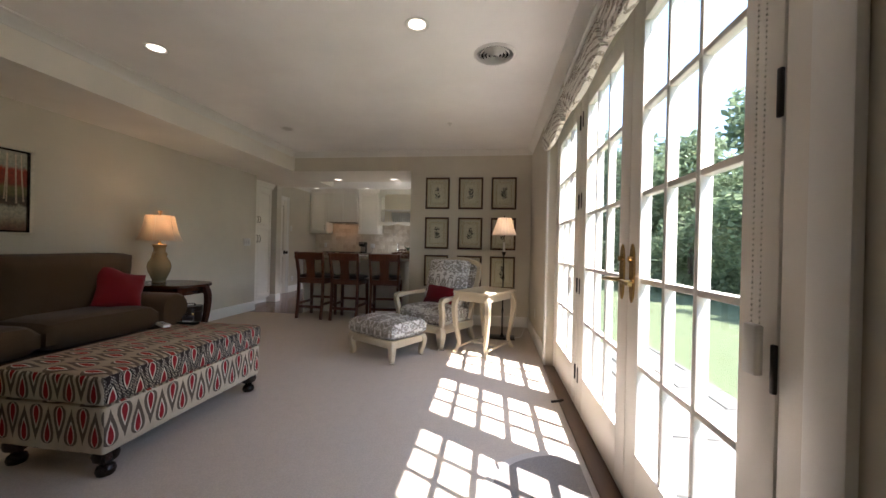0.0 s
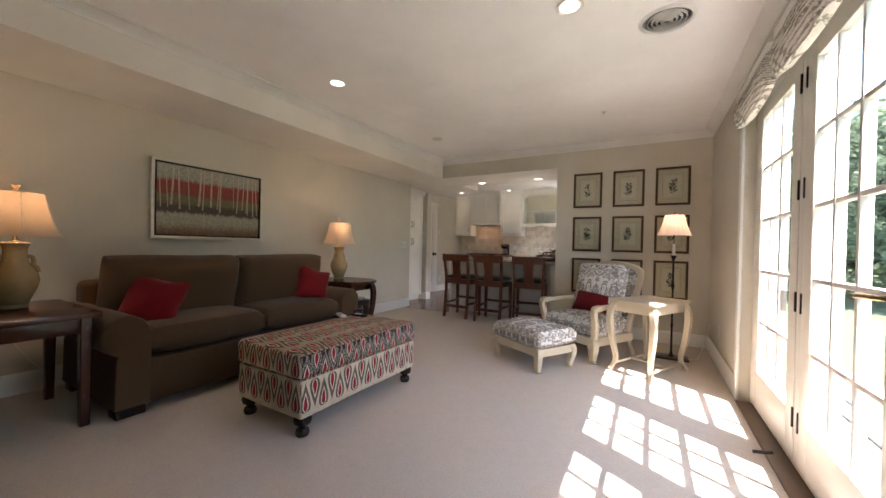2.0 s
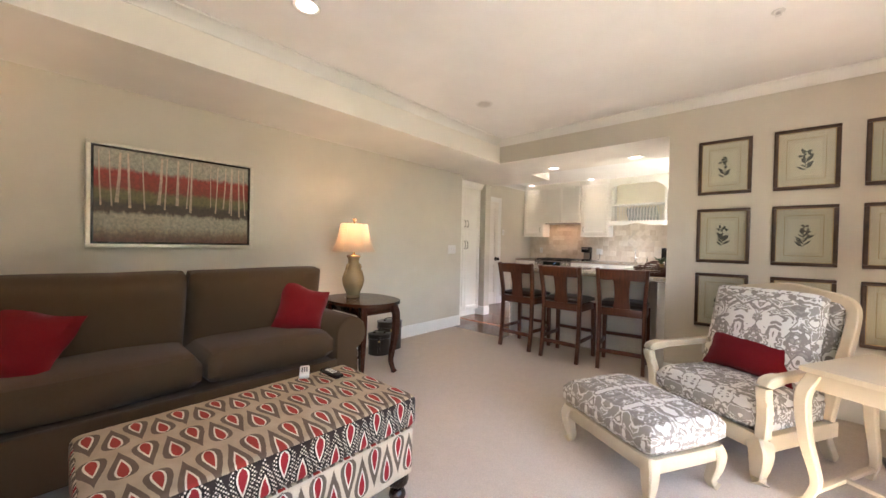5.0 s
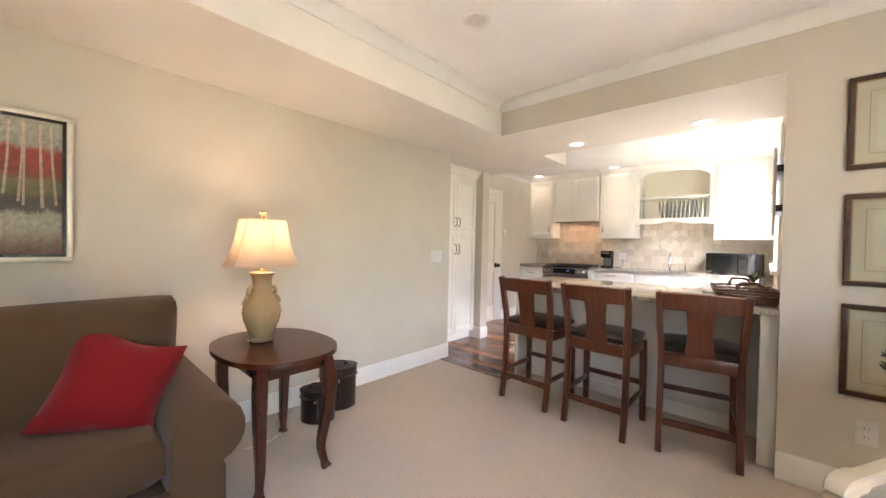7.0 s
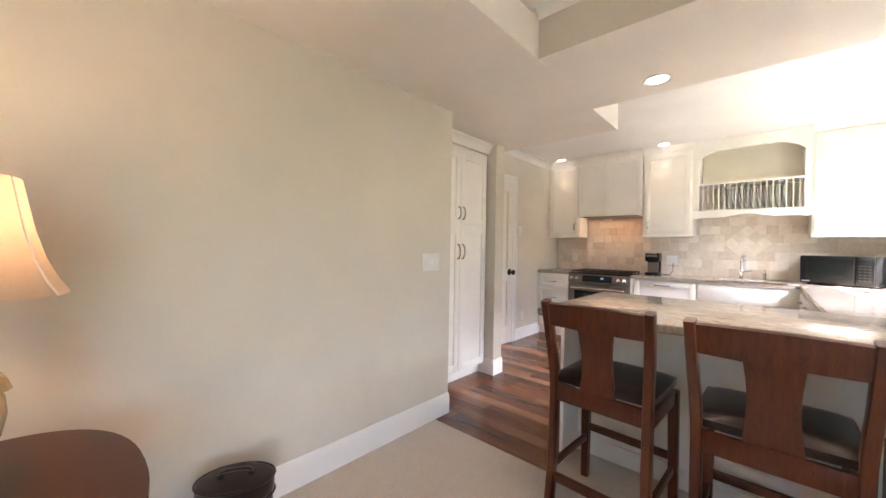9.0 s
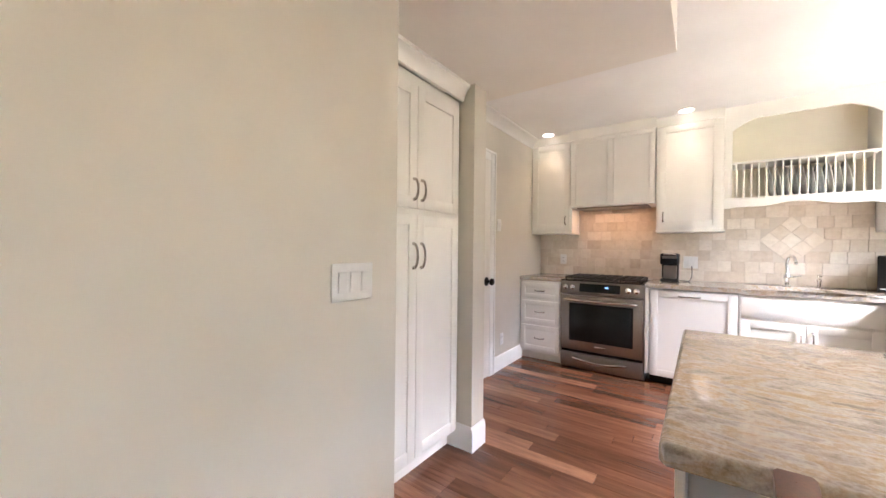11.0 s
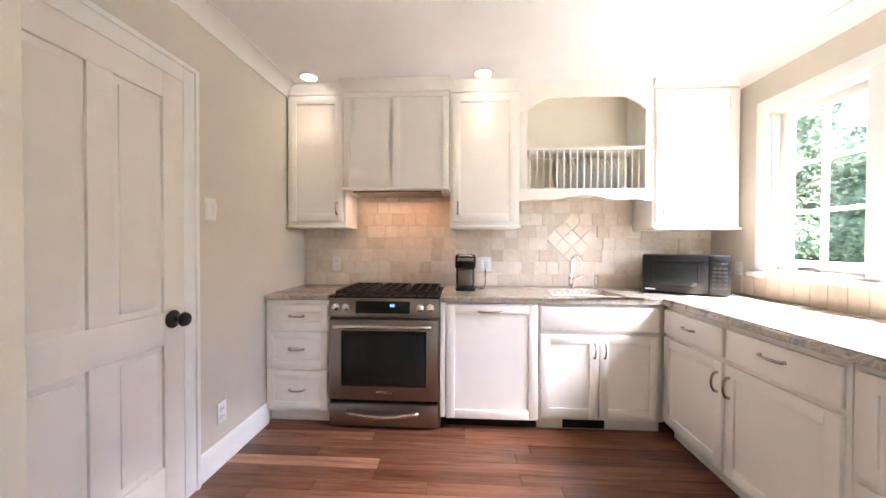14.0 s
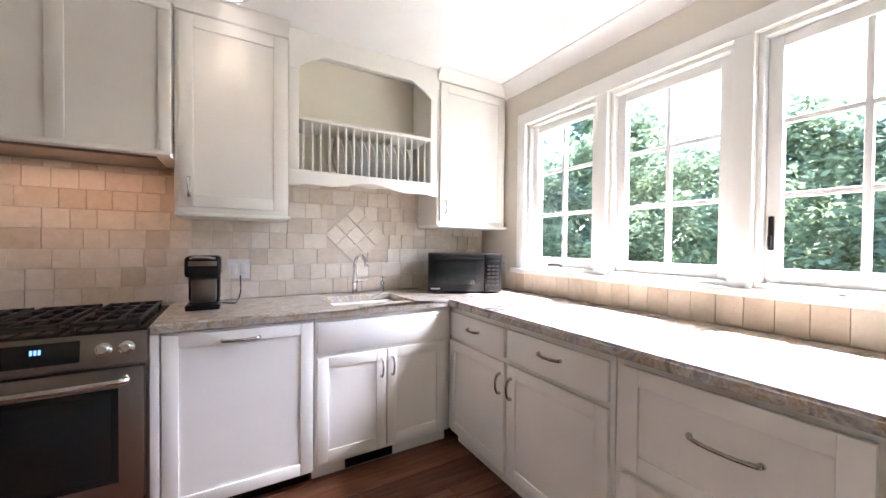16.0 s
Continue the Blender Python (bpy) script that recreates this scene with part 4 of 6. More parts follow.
def cabriole(x, y, h, out, r=0.032, foot=0.026):
    """A bowed leg that swells at the knee and turns out at the foot; out: the way it bows."""
    ox, oy = out
    pts = smooth_path([(x, y, h), (x + ox * 0.028, y + oy * 0.028, h * 0.82), (x + ox * 0.018, y + oy * 0.018, h * 0.5), (x - ox * 0.008, y - oy * 0.008, h * 0.2), (x + ox * 0.006, y + oy * 0.006, h * 0.07), (x + ox * 0.02, y + oy * 0.02, 0.0)], 5)
    n = len(pts)
    rad = []
    for i in range(n):
        t = i / (n - 1)
        a = r * (1.0 + 0.12 * math.sin(t * 5)) * (1 - t) + foot * 0.62 * t + (foot * 0.5 * max(0, (t - 0.86) / 0.14))
        rad.append((a, a))
    return sweep(pts, rad, square=True, up=(0, 1, 0))


TURN = -29.4
ott = thing("ottoman", pose(-1.094, 3.878, 0, 0, 0, TURN), "cream wooden footstool with grey and white damask cushion", "footstool")
part("frame", boxes((-0.31, 0.31, -0.235, -0.205, 0.145, 0.215), (-0.31, 0.31, 0.205, 0.235, 0.145, 0.215), (-0.31, -0.28, -0.205, 0.205, 0.145, 0.215), (0.28, 0.31, -0.205, 0.205, 0.145, 0.215), bev=0.006), "cream", ott)
for sx in (-1, 1):
    for sy in (-1, 1):
        part("leg", cabriole(sx * 0.278, sy * 0.205, 0.20, (sx * 0.45, sy * 0.45), 0.033, 0.024), "cream", ott)
part("seat", soften(moved(cushion(0.655, 0.505, 0.165, 0.03, 18, square=10), Matrix.Translation((0, 0, 0.20))), 0.005), "damask", ott, "damask cushion with piping")

arm = thing("armchair", pose(-0.83, 4.257, 0, 0, 0, TURN), "cream wooden armchair with grey and white damask cushions", "armchair")
part("seat_frame", boxes((-0.32, 0.32, -0.03, 0.01, 0.17, 0.255), (-0.33, -0.29, 0.01, 0.58, 0.17, 0.255), (0.29, 0.33, 0.01, 0.58, 0.17, 0.255), (-0.29, 0.29, 0.55, 0.58, 0.17, 0.255), bev=0.008), "cream", arm)
for sx in (-1, 1):
    part("leg", cabriole(sx * 0.29, 0.0, 0.21, (sx * 0.7, -0.8), 0.042, 0.03), "cream", arm, "cabriole front leg")
    part("leg", sweep(smooth_path([(sx * 0.27, 0.56, 0.20), (sx * 0.27, 0.60, 0.1), (sx * 0.27, 0.66, 0.0)]), [(0.026, 0.026)] * 12 + [(0.02, 0.02)], square=True), "cream", arm, "raked back leg")
    part("arm_rest", sweep(smooth_path([(sx * 0.31, 0.57, 0.55), (sx * 0.325, 0.3, 0.545), (sx * 0.33, 0.04, 0.54), (sx * 0.33, -0.035, 0.53), (sx * 0.328, -0.05, 0.49), (sx * 0.318, -0.02, 0.38), (sx * 0.31, -0.015, 0.25)]), [(0.024, 0.02)] * 12 + [(0.03, 0.026)] * 8 + [(0.027, 0.024)] * 17, square=True), "cream", arm, "carved open arm")
    part("side_panel", box(sx * 0.275 - 0.02, sx * 0.275 + 0.02, 0.06, 0.56, 0.25, 0.36, bev=0.012), "damask", arm)
back = smooth_path([(-0.30, 0.53, 0.26), (-0.32, 0.60, 0.55), (-0.325, 0.69, 0.80), (-0.29, 0.725, 0.895), (-0.16, 0.735, 0.93), (0, 0.74, 0.952), (0.16, 0.735, 0.93), (0.29, 0.725, 0.895), (0.325, 0.69, 0.80), (0.32, 0.60, 0.55), (0.30, 0.53, 0.26)], 5)
part("back_frame", sweep(back, [(0.027, 0.022)] * len(back), square=True, up=(0, 1, 0)), "cream", arm)
part("back_panel", moved(box(-0.29, 0.29, -0.015, 0.02, 0, 0.66, bev=0.02), pose(0, 0.565, 0.26, -14, 0, 0)), "damask", arm)
part("seat_cushion", soften(moved(cushion(0.59, 0.60, 0.165, 0.03, 18, square=10), Matrix.Translation((0, 0.255, 0.25))), 0.006), "damask", arm, "damask seat cushion")
part("lower_valance", box(-0.285, 0.285, 0.012, 0.03, 0.2, 0.30, bev=0.006), "damask", arm)
part("back_cushion", soften(moved(cushion(0.575, 0.56, 0.17, 0.05, 14), pose(0, 0.50, 0.665, 74, 0, 0) @ Matrix.Translation((0, 0, -0.085))), 0.008), "damask", arm, "damask back cushion")
solid("lumbar_pillow", soften(pillow(0.46, 0.23, 0.13), 0.005), "red", "red oblong cushion on the armchair", "cushion", pose(-0.83, 4.257, 0, 0, 0, TURN) @ pose(0.0, 0.335, 0.435, -20, 0, 0), "red cushions")

# ---- tables and lamps ----
st = thing("side_table", pose(-0.118, 4.245, 0, 0, 0, -27.6), "cream distressed side table with cabriole legs", "side table")
part("tabletop", slab([(x * (1 + 0.03 * abs(math.sin(6 * math.atan2(y, x)))), y * (1 + 0.03 * abs(math.sin(6 * math.atan2(y, x))))) for x, y in rounded(0.425, 0.63, 0.02)], 0.625, 0.648, 0.008), "cream", st)
part("apron", boxes((-0.18, 0.18, -0.29, -0.27, 0.545, 0.625), (-0.18, 0.18, 0.27, 0.29, 0.545, 0.625), (-0.18, -0.16, -0.27, 0.27, 0.545, 0.625), (0.16, 0.18, -0.27, 0.27, 0.545, 0.625), bev=0.004), "cream", st)
for sx in (-1, 1):
    for sy in (-1, 1):
        part("leg", cabriole(sx * 0.165, sy * 0.272, 0.615, (sx * 1.1, sy * 1.1), 0.026, 0.021), "cream", st)
    part("stretcher", box(sx * 0.165 - 0.014, sx * 0.165 + 0.014, -0.272, 0.272, 0.055, 0.076, bev=0.005), "cream", st)
part("stretcher", box(-0.18, 0.18, -0.016, 0.016, 0.057, 0.076, bev=0.005), "cream", st)


def table_lamp(x, y, z, label):
    t = thing("table_lamp", pose(x, y, z), label, "table lamp", "ceramic table lamps")
    part("vase", lathe([(0.054, 0), (0.061, 0.004), (0.062, 0.016), (0.056, 0.026), (0.074, 0.07), (0.094, 0.12), (0.102, 0.165), (0.098, 0.20), (0.083, 0.232), (0.066, 0.255), (0.056, 0.28), (0.051, 0.31), (0.050, 0.345), (0.054, 0.37), (0.063, 0.382), (0.065, 0.392), (0.057, 0.398), (0.02, 0.40)], 40), "glaze", t, "celadon glazed pottery vase")
    for s in (-1, 1):
        part("ear", sweep(smooth_path([(0, s * 0.050, 0.312), (0, s * 0.068, 0.306), (0.004, s * 0.075, 0.285), (-0.004, s * 0.074, 0.262), (0.003, s * 0.088, 0.243), (0, s * 0.098, 0.215)]), 0.011, 8), "glaze", t, "small moulded ear")
    part("stem", lathe([(0.016, 0.40), (0.02, 0.405), (0.012, 0.415), (0.008, 0.43), (0.006, 0.70), (0.004, 0.71)], 12), "brass", t)
    b = bmesh.new()
    seg, prof = 36, [(0.200, 0.432), (0.181, 0.462), (0.160, 0.51), (0.142, 0.575), (0.129, 0.645), (0.121, 0.69)]
    rings = []
    for r, zz in prof + [(r - 0.003, zz) for r, zz in prof[::-1]]:
        rings.append([b.verts.new((r * (1 + 0.012 * math.cos(6 * 2 * math.pi * i / seg)) * math.cos(2 * math.pi * i / seg), r * (1 + 0.012 * math.cos(6 * 2 * math.pi * i / seg)) * math.sin(2 * math.pi * i / seg), zz)) for i in range(seg)])
    for p, q in zip(rings, rings[1:] + rings[:1]):
        for i in range(seg):
            b.faces.new((p[i], p[(i + 1) % seg], q[(i + 1) % seg], q[i]))
    sh = part("shade", b, "lampshade", t, "warm lit bell-shaped fabric shade")
    for k in range(6):
        a = 2 * math.pi * k / 6
        part("rib", sweep([(1.016 * r * math.cos(a), 1.016 * r * math.sin(a), zz) for r, zz in prof], 0.0028, 6), "shadecloth", sh)
    part("finial", lathe([(0.006, 0.70), (0.012, 0.708), (0.007, 0.716), (0.016, 0.728), (0.022, 0.735), (0.01, 0.742), (0.002, 0.744)], 14), "glaze", t)
    lamp = new("bulb_light", bpy.data.lights.new("bulb_light", "POINT"))
    lamp.data.energy, lamp.data.color, lamp.data.shadow_soft_size = 0.62, (1.0, 0.69, 0.44), 0.035
    lamp.location = (x, y, z + 0.612)
    return t


table_lamp(-3.40, 0.985, 0.668, "lit pottery lamp on the square side table")
table_lamp(-3.45, 3.60, 0.664, "lit pottery lamp on the oval side table")

tl = thing("end_table", pose(-3.31, 1.0, 0), "brown wooden side table with straight legs", "side table")
part("tabletop", box(-0.40, 0.40, -0.245, 0.245, 0.635, 0.667, bev=0.006), "mahogany", tl)
part("apron", boxes((-0.35, 0.35, -0.20, -0.18, 0.545, 0.635), (-0.35, 0.35, 0.18, 0.20, 0.545, 0.635), (-0.35, -0.33, -0.18, 0.18, 0.545, 0.635), (0.33, 0.35, -0.18, 0.18, 0.545, 0.635), bev=0.003), "mahogany", tl)
for sx in (-1, 1):
    for sy in (-1, 1):
        part("leg", sweep([(sx * 0.335, sy * 0.185, 0.636), (sx * 0.335, sy * 0.185, 0.5), (sx * 0.335, sy * 0.185, 0.0)], [(0.028, 0.028), (0.028, 0.028), (0.022, 0.022)], square=True), "mahogany_leg", tl)

ot = thing("oval_table", pose(-3.355, 3.635, 0), "dark mahogany oval side table with bowed legs", "side table")
oval = [(0.385 * abs(math.cos(a)) ** 0.85 * (1 if math.cos(a) > 0 else -1), 0.295 * abs(math.sin(a)) ** 0.85 * (1 if math.sin(a) > 0 else -1)) for a in [2 * math.pi * k / 56 for k in range(56)]]
part("tabletop", slab(oval, 0.637, 0.663, 0.009), "mahogany", ot)
for s in (-1, 1):
    for nm, dims in (("apron", (-0.24, 0.24, s * 0.165 - 0.011, s * 0.165 + 0.011, 0.55, 0.637)), ("apron", (s * 0.24 - 0.011, s * 0.24 + 0.011, -0.154, 0.154, 0.55, 0.637))):
        part(nm, box(*dims, bev=0.004), "mahogany", ot)
    for sy in (-1, 1):
        part("leg", cabriole(s * 0.248, sy * 0.165, 0.63, (s * 1.1, sy * 0.6), 0.030, 0.022), "mahogany_leg", ot)


def leather_case(x, y, r, h, turn, label):
    t = thing("leather_case", pose(x, y, 0, 0, 0, turn), label, "storage case", "dark leather cases on the carpet")
    o = [(r * 1.15 * math.cos(a), r * 0.8 * math.sin(a)) for a in [2 * math.pi * k / 28 for k in range(28)]]
    part("body", slab(o, 0.0, h * 0.78, 0.006), "leather", t)
    part("lid", slab([(a * 1.04, b * 1.05) for a, b in o], h * 0.78, h, 0.01), "leather", t, "dark lid with a rolled rim")
    for z in (h * 0.775, h - 0.004):
        part("rolled_rim", sweep([(a * 1.05, b * 1.06, z) for a, b in o + o[:1]], 0.005, 6), "leather", t)
    part("handle", sweep(smooth_path([(-0.055, 0, h), (-0.045, 0, h + 0.028), (0.045, 0, h + 0.028), (0.055, 0, h)]), [(0.012, 0.005)] * 19, 8), "leather", t)
    part("strap", box(-0.014, 0.014, -r * 0.80 - 0.009, -r * 0.80 + 0.003, 0.04, h * 0.9, bev=0.003), "leather", t)
    part("clasp", box(-0.01, 0.01, -r * 0.80 - 0.014, -r * 0.80 - 0.008, h * 0.66, h * 0.76, bev=0.002), "brass", t)


leather_case(-3.70, 4.255, 0.115, 0.31, 60, "tall dark leather case with a handle")
leather_case(-3.61, 4.045, 0.10, 0.22, 50, "small dark leather case under the oval table")

fl = thing("floor_lamp", pose(0.085, 4.80, 0), "slim dark iron floor lamp with a pale pleated shade, lit", "floor lamp")
part("base_plate", box(-0.15, 0.15, -0.10, 0.10, 0, 0.018, bev=0.006), "bronze", fl)
part("pole", lathe([(0.03, 0.018), (0.022, 0.03), (0.011, 0.06), (0.009, 0.3), (0.012, 0.33), (0.016, 0.345), (0.009, 0.36), (0.0085, 0.70), (0.013, 0.72), (0.019, 0.745), (0.010, 0.77), (0.009, 1.00), (0.015, 1.02), (0.024, 1.045), (0.028, 1.055), (0.012, 1.06)], 16), "bronze", fl)
part("candle_sleeve", lathe([(0.014, 1.06), (0.014, 1.17), (0.006, 1.175)], 14), "white", fl, "cream candle sleeve")
b = bmesh.new()
prof = [(0.150, 1.262), (0.133, 1.30), (0.112, 1.36), (0.095, 1.42), (0.083, 1.472)]
rings = []
for r, zz in prof + [(r - 0.003, zz) for r, zz in prof[::-1]]:
    rings.append([b.verts.new((r * (1 + 0.02 * math.cos(20 * 2 * math.pi * i / 80)) * math.cos(2 * math.pi * i / 80), r * (1 + 0.02 * math.cos(20 * 2 * math.pi * i / 80)) * math.sin(2 * math.pi * i / 80), zz)) for i in range(80)])
for p, q in zip(rings, rings[1:] + rings[:1]):
    for i in range(80):
        b.faces.new((p[i], p[(i + 1) % 80], q[(i + 1) % 80], q[i]))
part("shade", b, "lampshade_pale", fl, "pale pleated fabric shade")
part("harp", join(sweep([(0, 0, 1.17), (0, 0, 1.485)], 0.004, 8), sweep([(-0.083, 0, 1.468), (0.083, 0, 1.468)], 0.0025, 6), sweep([(0, -0.083, 1.468), (0, 0.083, 1.468)], 0.0025, 6)), "bronze", fl)
part("finial", lathe([(0.004, 1.485), (0.008, 1.492), (0.003, 1.50)], 10), "bronze", fl)
lamp = new("bulb_light", bpy.data.lights.new("bulb_light", "POINT"))
lamp.data.energy, lamp.data.color, lamp.data.shadow_soft_size = 0.32, (1.0, 0.76, 0.55), 0.03
lamp.location = (0.085, 4.80, 1.37)
solid("lamp_cord", sweep(smooth_path([(0.235, 4.80, 0.008), (0.32, 4.9, 0.006), (0.36, 5.1, 0.01), (0.42, 5.3, 0.10), (0.455, 5.35, 0.22), (0.462, 5.36, 0.30)]), 0.004, 6), "white", "thin white lamp cord running to the wall socket", "cord")


# ---- pictures ----
def botanical(x, z, kind, seed):
    """A framed plant print, 0.35 by 0.455, its back on the picture wall."""
    t = thing("botanical_print", pose(x, YB - 0.001, z), "framed botanical print with pale mat in a walnut frame", "picture", "nine framed botanical prints")
    w, h, f = 0.176, 0.2275, 0.025
    part("frame", boxes((-w, w, -0.024, 0, h - f, h), (-w, w, -0.024, 0, -h, -h + f), (-w, -w + f, -0.024, 0, -h + f, h - f), (w - f, w, -0.024, 0, -h + f, h - f), bev=0.005), "frame", t)
    part("gilt_slip", boxes((-w + f, w - f, -0.018, -0.008, h - f - 0.004, h - f), (-w + f, w - f, -0.018, -0.008, -h + f, -h + f + 0.004), (-w + f, -w + f + 0.004, -0.018, -0.008, -h + f + 0.004, h - f - 0.004), (w - f - 0.004, w - f, -0.018, -0.008, -h + f + 0.004, h - f - 0.004)), "gilt", t)
    part("mat_board", box(-w + f, w - f, -0.008, -0.004, -h + f, h - f), "mat", t, "buff mat")
    part("mat_line", boxes((-0.105, 0.105, -0.0092, -0.008, 0.150, 0.153), (-0.105, 0.105, -0.0092, -0.008, -0.153, -0.150), (-0.105, -0.102, -0.0092, -0.008, -0.15, 0.15), (0.102, 0.105, -0.0092, -0.008, -0.15, 0.15)), "gilt", t)
    part("sheet", box(-0.082, 0.082, -0.0095, -0.008, -0.125, 0.125), "paper", t, "cream paper")
    rnd = random.Random(seed)
    b = bmesh.new()

    def blade(x0, z0, ang, ln, wd):
        p = [(x0 + ln * u * math.sin(ang) + s * wd * math.sin(math.pi * min(1, u * 1.02)) ** 0.8 * math.cos(ang), z0 + ln * u * math.cos(ang) - s * wd * math.sin(math.pi * min(1, u * 1.02)) ** 0.8 * math.sin(ang)) for s, us in ((1, (0, 0.3, 0.6, 0.85)), (-1, (1.0, 0.85, 0.6, 0.3))) for u in us]
        lo = [b.verts.new((px, -0.0096, pz)) for px, pz in p]
        hi = [b.verts.new((px, -0.0101, pz)) for px, pz in p]
        b.faces.new(hi)
        for i in range(len(p)):
            b.faces.new((lo[i], lo[(i + 1) % len(p)], hi[(i + 1) % len(p)], hi[i]))

    blade(0, -0.09, rnd.uniform(-0.1, 0.1), 0.16, 0.0025)
    for k in range(5 + kind * 2):
        blade(0, -0.085 + 0.012 * k, (1 if k % 2 else -1) * rnd.uniform(0.5, 1.1), rnd.uniform(0.035, 0.07), rnd.uniform(0.005, 0.012))
    part("stem_and_leaves", b, "ink", t)
    b = bmesh.new()
    for k in range(10 + 3 * kind):
        blade(rnd.uniform(-0.02, 0.02), 0.03 + rnd.uniform(-0.03, 0.045), rnd.uniform(0, 6.28), rnd.uniform(0.015, 0.035), rnd.uniform(0.005, 0.011))
    part("flower", b, "ink_red" if kind == 2 else "ink", t)
    part("glass", box(-w + f, w - f, -0.0145, -0.013, -h + f, h - f), "pane", t).visible_shadow = False


for r, z in enumerate((1.877, 1.303, 0.758)):
    for c, x in enumerate((-0.857, -0.378, 0.089)):
        botanical(x, z, (r + c) % 3 if not (r == 2 and c == 0) else 2, 10 * r + c)

art = thing("birch_painting", pose(XL + 0.001, 2.345, 1.47), "landscape of birches and red leaves in a champagne frame", "painting")
w, h, f = 0.515, 0.358, 0.026
part("frame", boxes((0, 0.045, -w, w, h - f, h), (0, 0.045, -w, w, -h, -h + f), (0, 0.045, -w, -w + f, -h + f, h - f), (0, 0.045, w - f, w, -h + f, h - f), bev=0.005), "silver", art)
part("inner_lip", boxes((0.002, 0.036, -w + f, w - f, h - f - 0.014, h - f), (0.002, 0.036, -w + f, w - f, -h + f, -h + f + 0.014), (0.002, 0.036, -w + f, -w + f + 0.014, -h + f + 0.014, h - f - 0.014), (0.002, 0.036, w - f - 0.014, w - f, -h + f + 0.014, h - f - 0.014)), "espresso", art, "dark inner lip")
canvas = part("canvas", box(0.002, 0.024, -w + f + 0.014, w - f - 0.014, -h + f + 0.014, h - f - 0.014), "canvas", art, "painted canvas")
rnd = random.Random(4)
for y in (-0.44, -0.385, -0.36, -0.29, -0.21, -0.13, -0.095, -0.02, 0.04, 0.065, 0.20, 0.235, 0.29, 0.335, 0.35, 0.41, 0.455):
    lean, wd, low = rnd.uniform(-0.014, 0.014), rnd.uniform(0.003, 0.009) * (1.3 if y < 0.1 else 0.8), rnd.uniform(-0.10, -0.03)
    part("birch_trunk", sweep([(0.0245, y, low), (0.0245, y + lean, 0.12), (0.0245, y + lean * 1.5, 0.30)], [(wd, 0.0012), (wd * 0.8, 0.0012), (wd * 0.55, 0.0012)], square=True, up=(1, 0, 0)), "birch", canvas, "pale painted birch trunk")


# ---- switches and sockets ----
def plate(name, m, w, h, keys, label, category):
    """A wall plate in the xz plane that faces -y; keys: rockers, or 0 for a double socket."""
    t = thing(name, m, label, category)
    part("cover", box(-w / 2, w / 2, -0.006, -0.0005, -h / 2, h / 2, bev=0.003), "white", t)
    if keys:
        for k in range(keys):
            x = (k - (keys - 1) / 2) * 0.046
            part("rocker", moved(box(-0.016, 0.016, -0.006, 0.001, -0.033, 0.033, bev=0.002), pose(x, -0.005, 0, 4, 0, 0)), "white", t)
    else:
        for z in (-0.021, 0.021):
            s = part("socket", box(-0.016, 0.016, -0.0085, -0.005, z - 0.014, z + 0.014, bev=0.003), "white", t)
            # near-black bars painted as the shade inside the socket holes
            part("slot", boxes((-0.008, -0.006, -0.0092, -0.008, z - 0.004, z + 0.006), (0.006, 0.008, -0.0092, -0.008, z - 0.004, z + 0.006)), "vent", s)
    return t


plate("switch_plate", pose(XL, 5.546, 1.111, 0, 0, 90), 0.165, 0.12, 3, "white triple light switch plate on the wall", "light switch")
plate("wall_socket", pose(-0.935, YB, 0.36), 0.075, 0.118, 0, "white double wall socket", "wall socket")
plate("wall_socket", pose(XW, 4.75, 0.33, 0, 0, -90), 0.075, 0.118, 0, "white double wall socket", "wall socket")
plate("wall_socket", pose(XL, 1.28, 0.36, 0, 0, 90), 0.075, 0.118, 0, "white double wall socket near the sofa", "wall socket")

mat_b = [(0.0, -0.44)] + [(-0.52 * math.cos(a), 0.44 * math.sin(a)) for a in [math.pi / 2 * (k / 10) * 1.0 for k in range(-10, 11)]] + [(0.0, 0.44)]
dm = thing("door_mat", pose(0.435, 1.93, 0.001), "grey half-round door mat with a pale border by the doors", "door mat")
part("border", slab([(x, y) for x, y in mat_b[1:-1]] + [(-0.001, 0.44)][:0], 0, 0.009, 0.003), "rug_edge", dm)
part("pile", slab([(x * 0.86 - 0.03, y * 0.86) for x, y in mat_b[1:-1]], 0.009, 0.014, 0.003), "rug", dm, "grey ribbed pile")
solid("door_stop", sweep(smooth_path([(0.452, 2.91, 0.06), (0.42, 2.90, 0.055), (0.37, 2.89, 0.05)]), 0.009, 8), "bronze", "dark spring door stop", "door stop")
solid("lamp_cord", sweep(smooth_path([(-3.50, 3.55, 0.664), (-3.66, 3.50, 0.60), (-3.76, 3.46, 0.30), (-3.70, 3.45, 0.01), (-3.55, 3.62, 0.006), (-3.62, 3.80, 0.006), (-3.86, 3.86, 0.01), (-3.905, 3.86, 0.2)]), 0.0035, 6), "white", "thin white lamp cord trailing on the carpet", "cord")
solid("lamp_cord", sweep(smooth_path([(-3.46, 0.93, 0.668), (-3.74, 0.95, 0.62), (-3.84, 1.1, 0.3), (-3.86, 1.24, 0.12), (-3.905, 1.28, 0.34)]), 0.0035, 6), "white", "thin white lamp cord hanging to the socket", "cord")


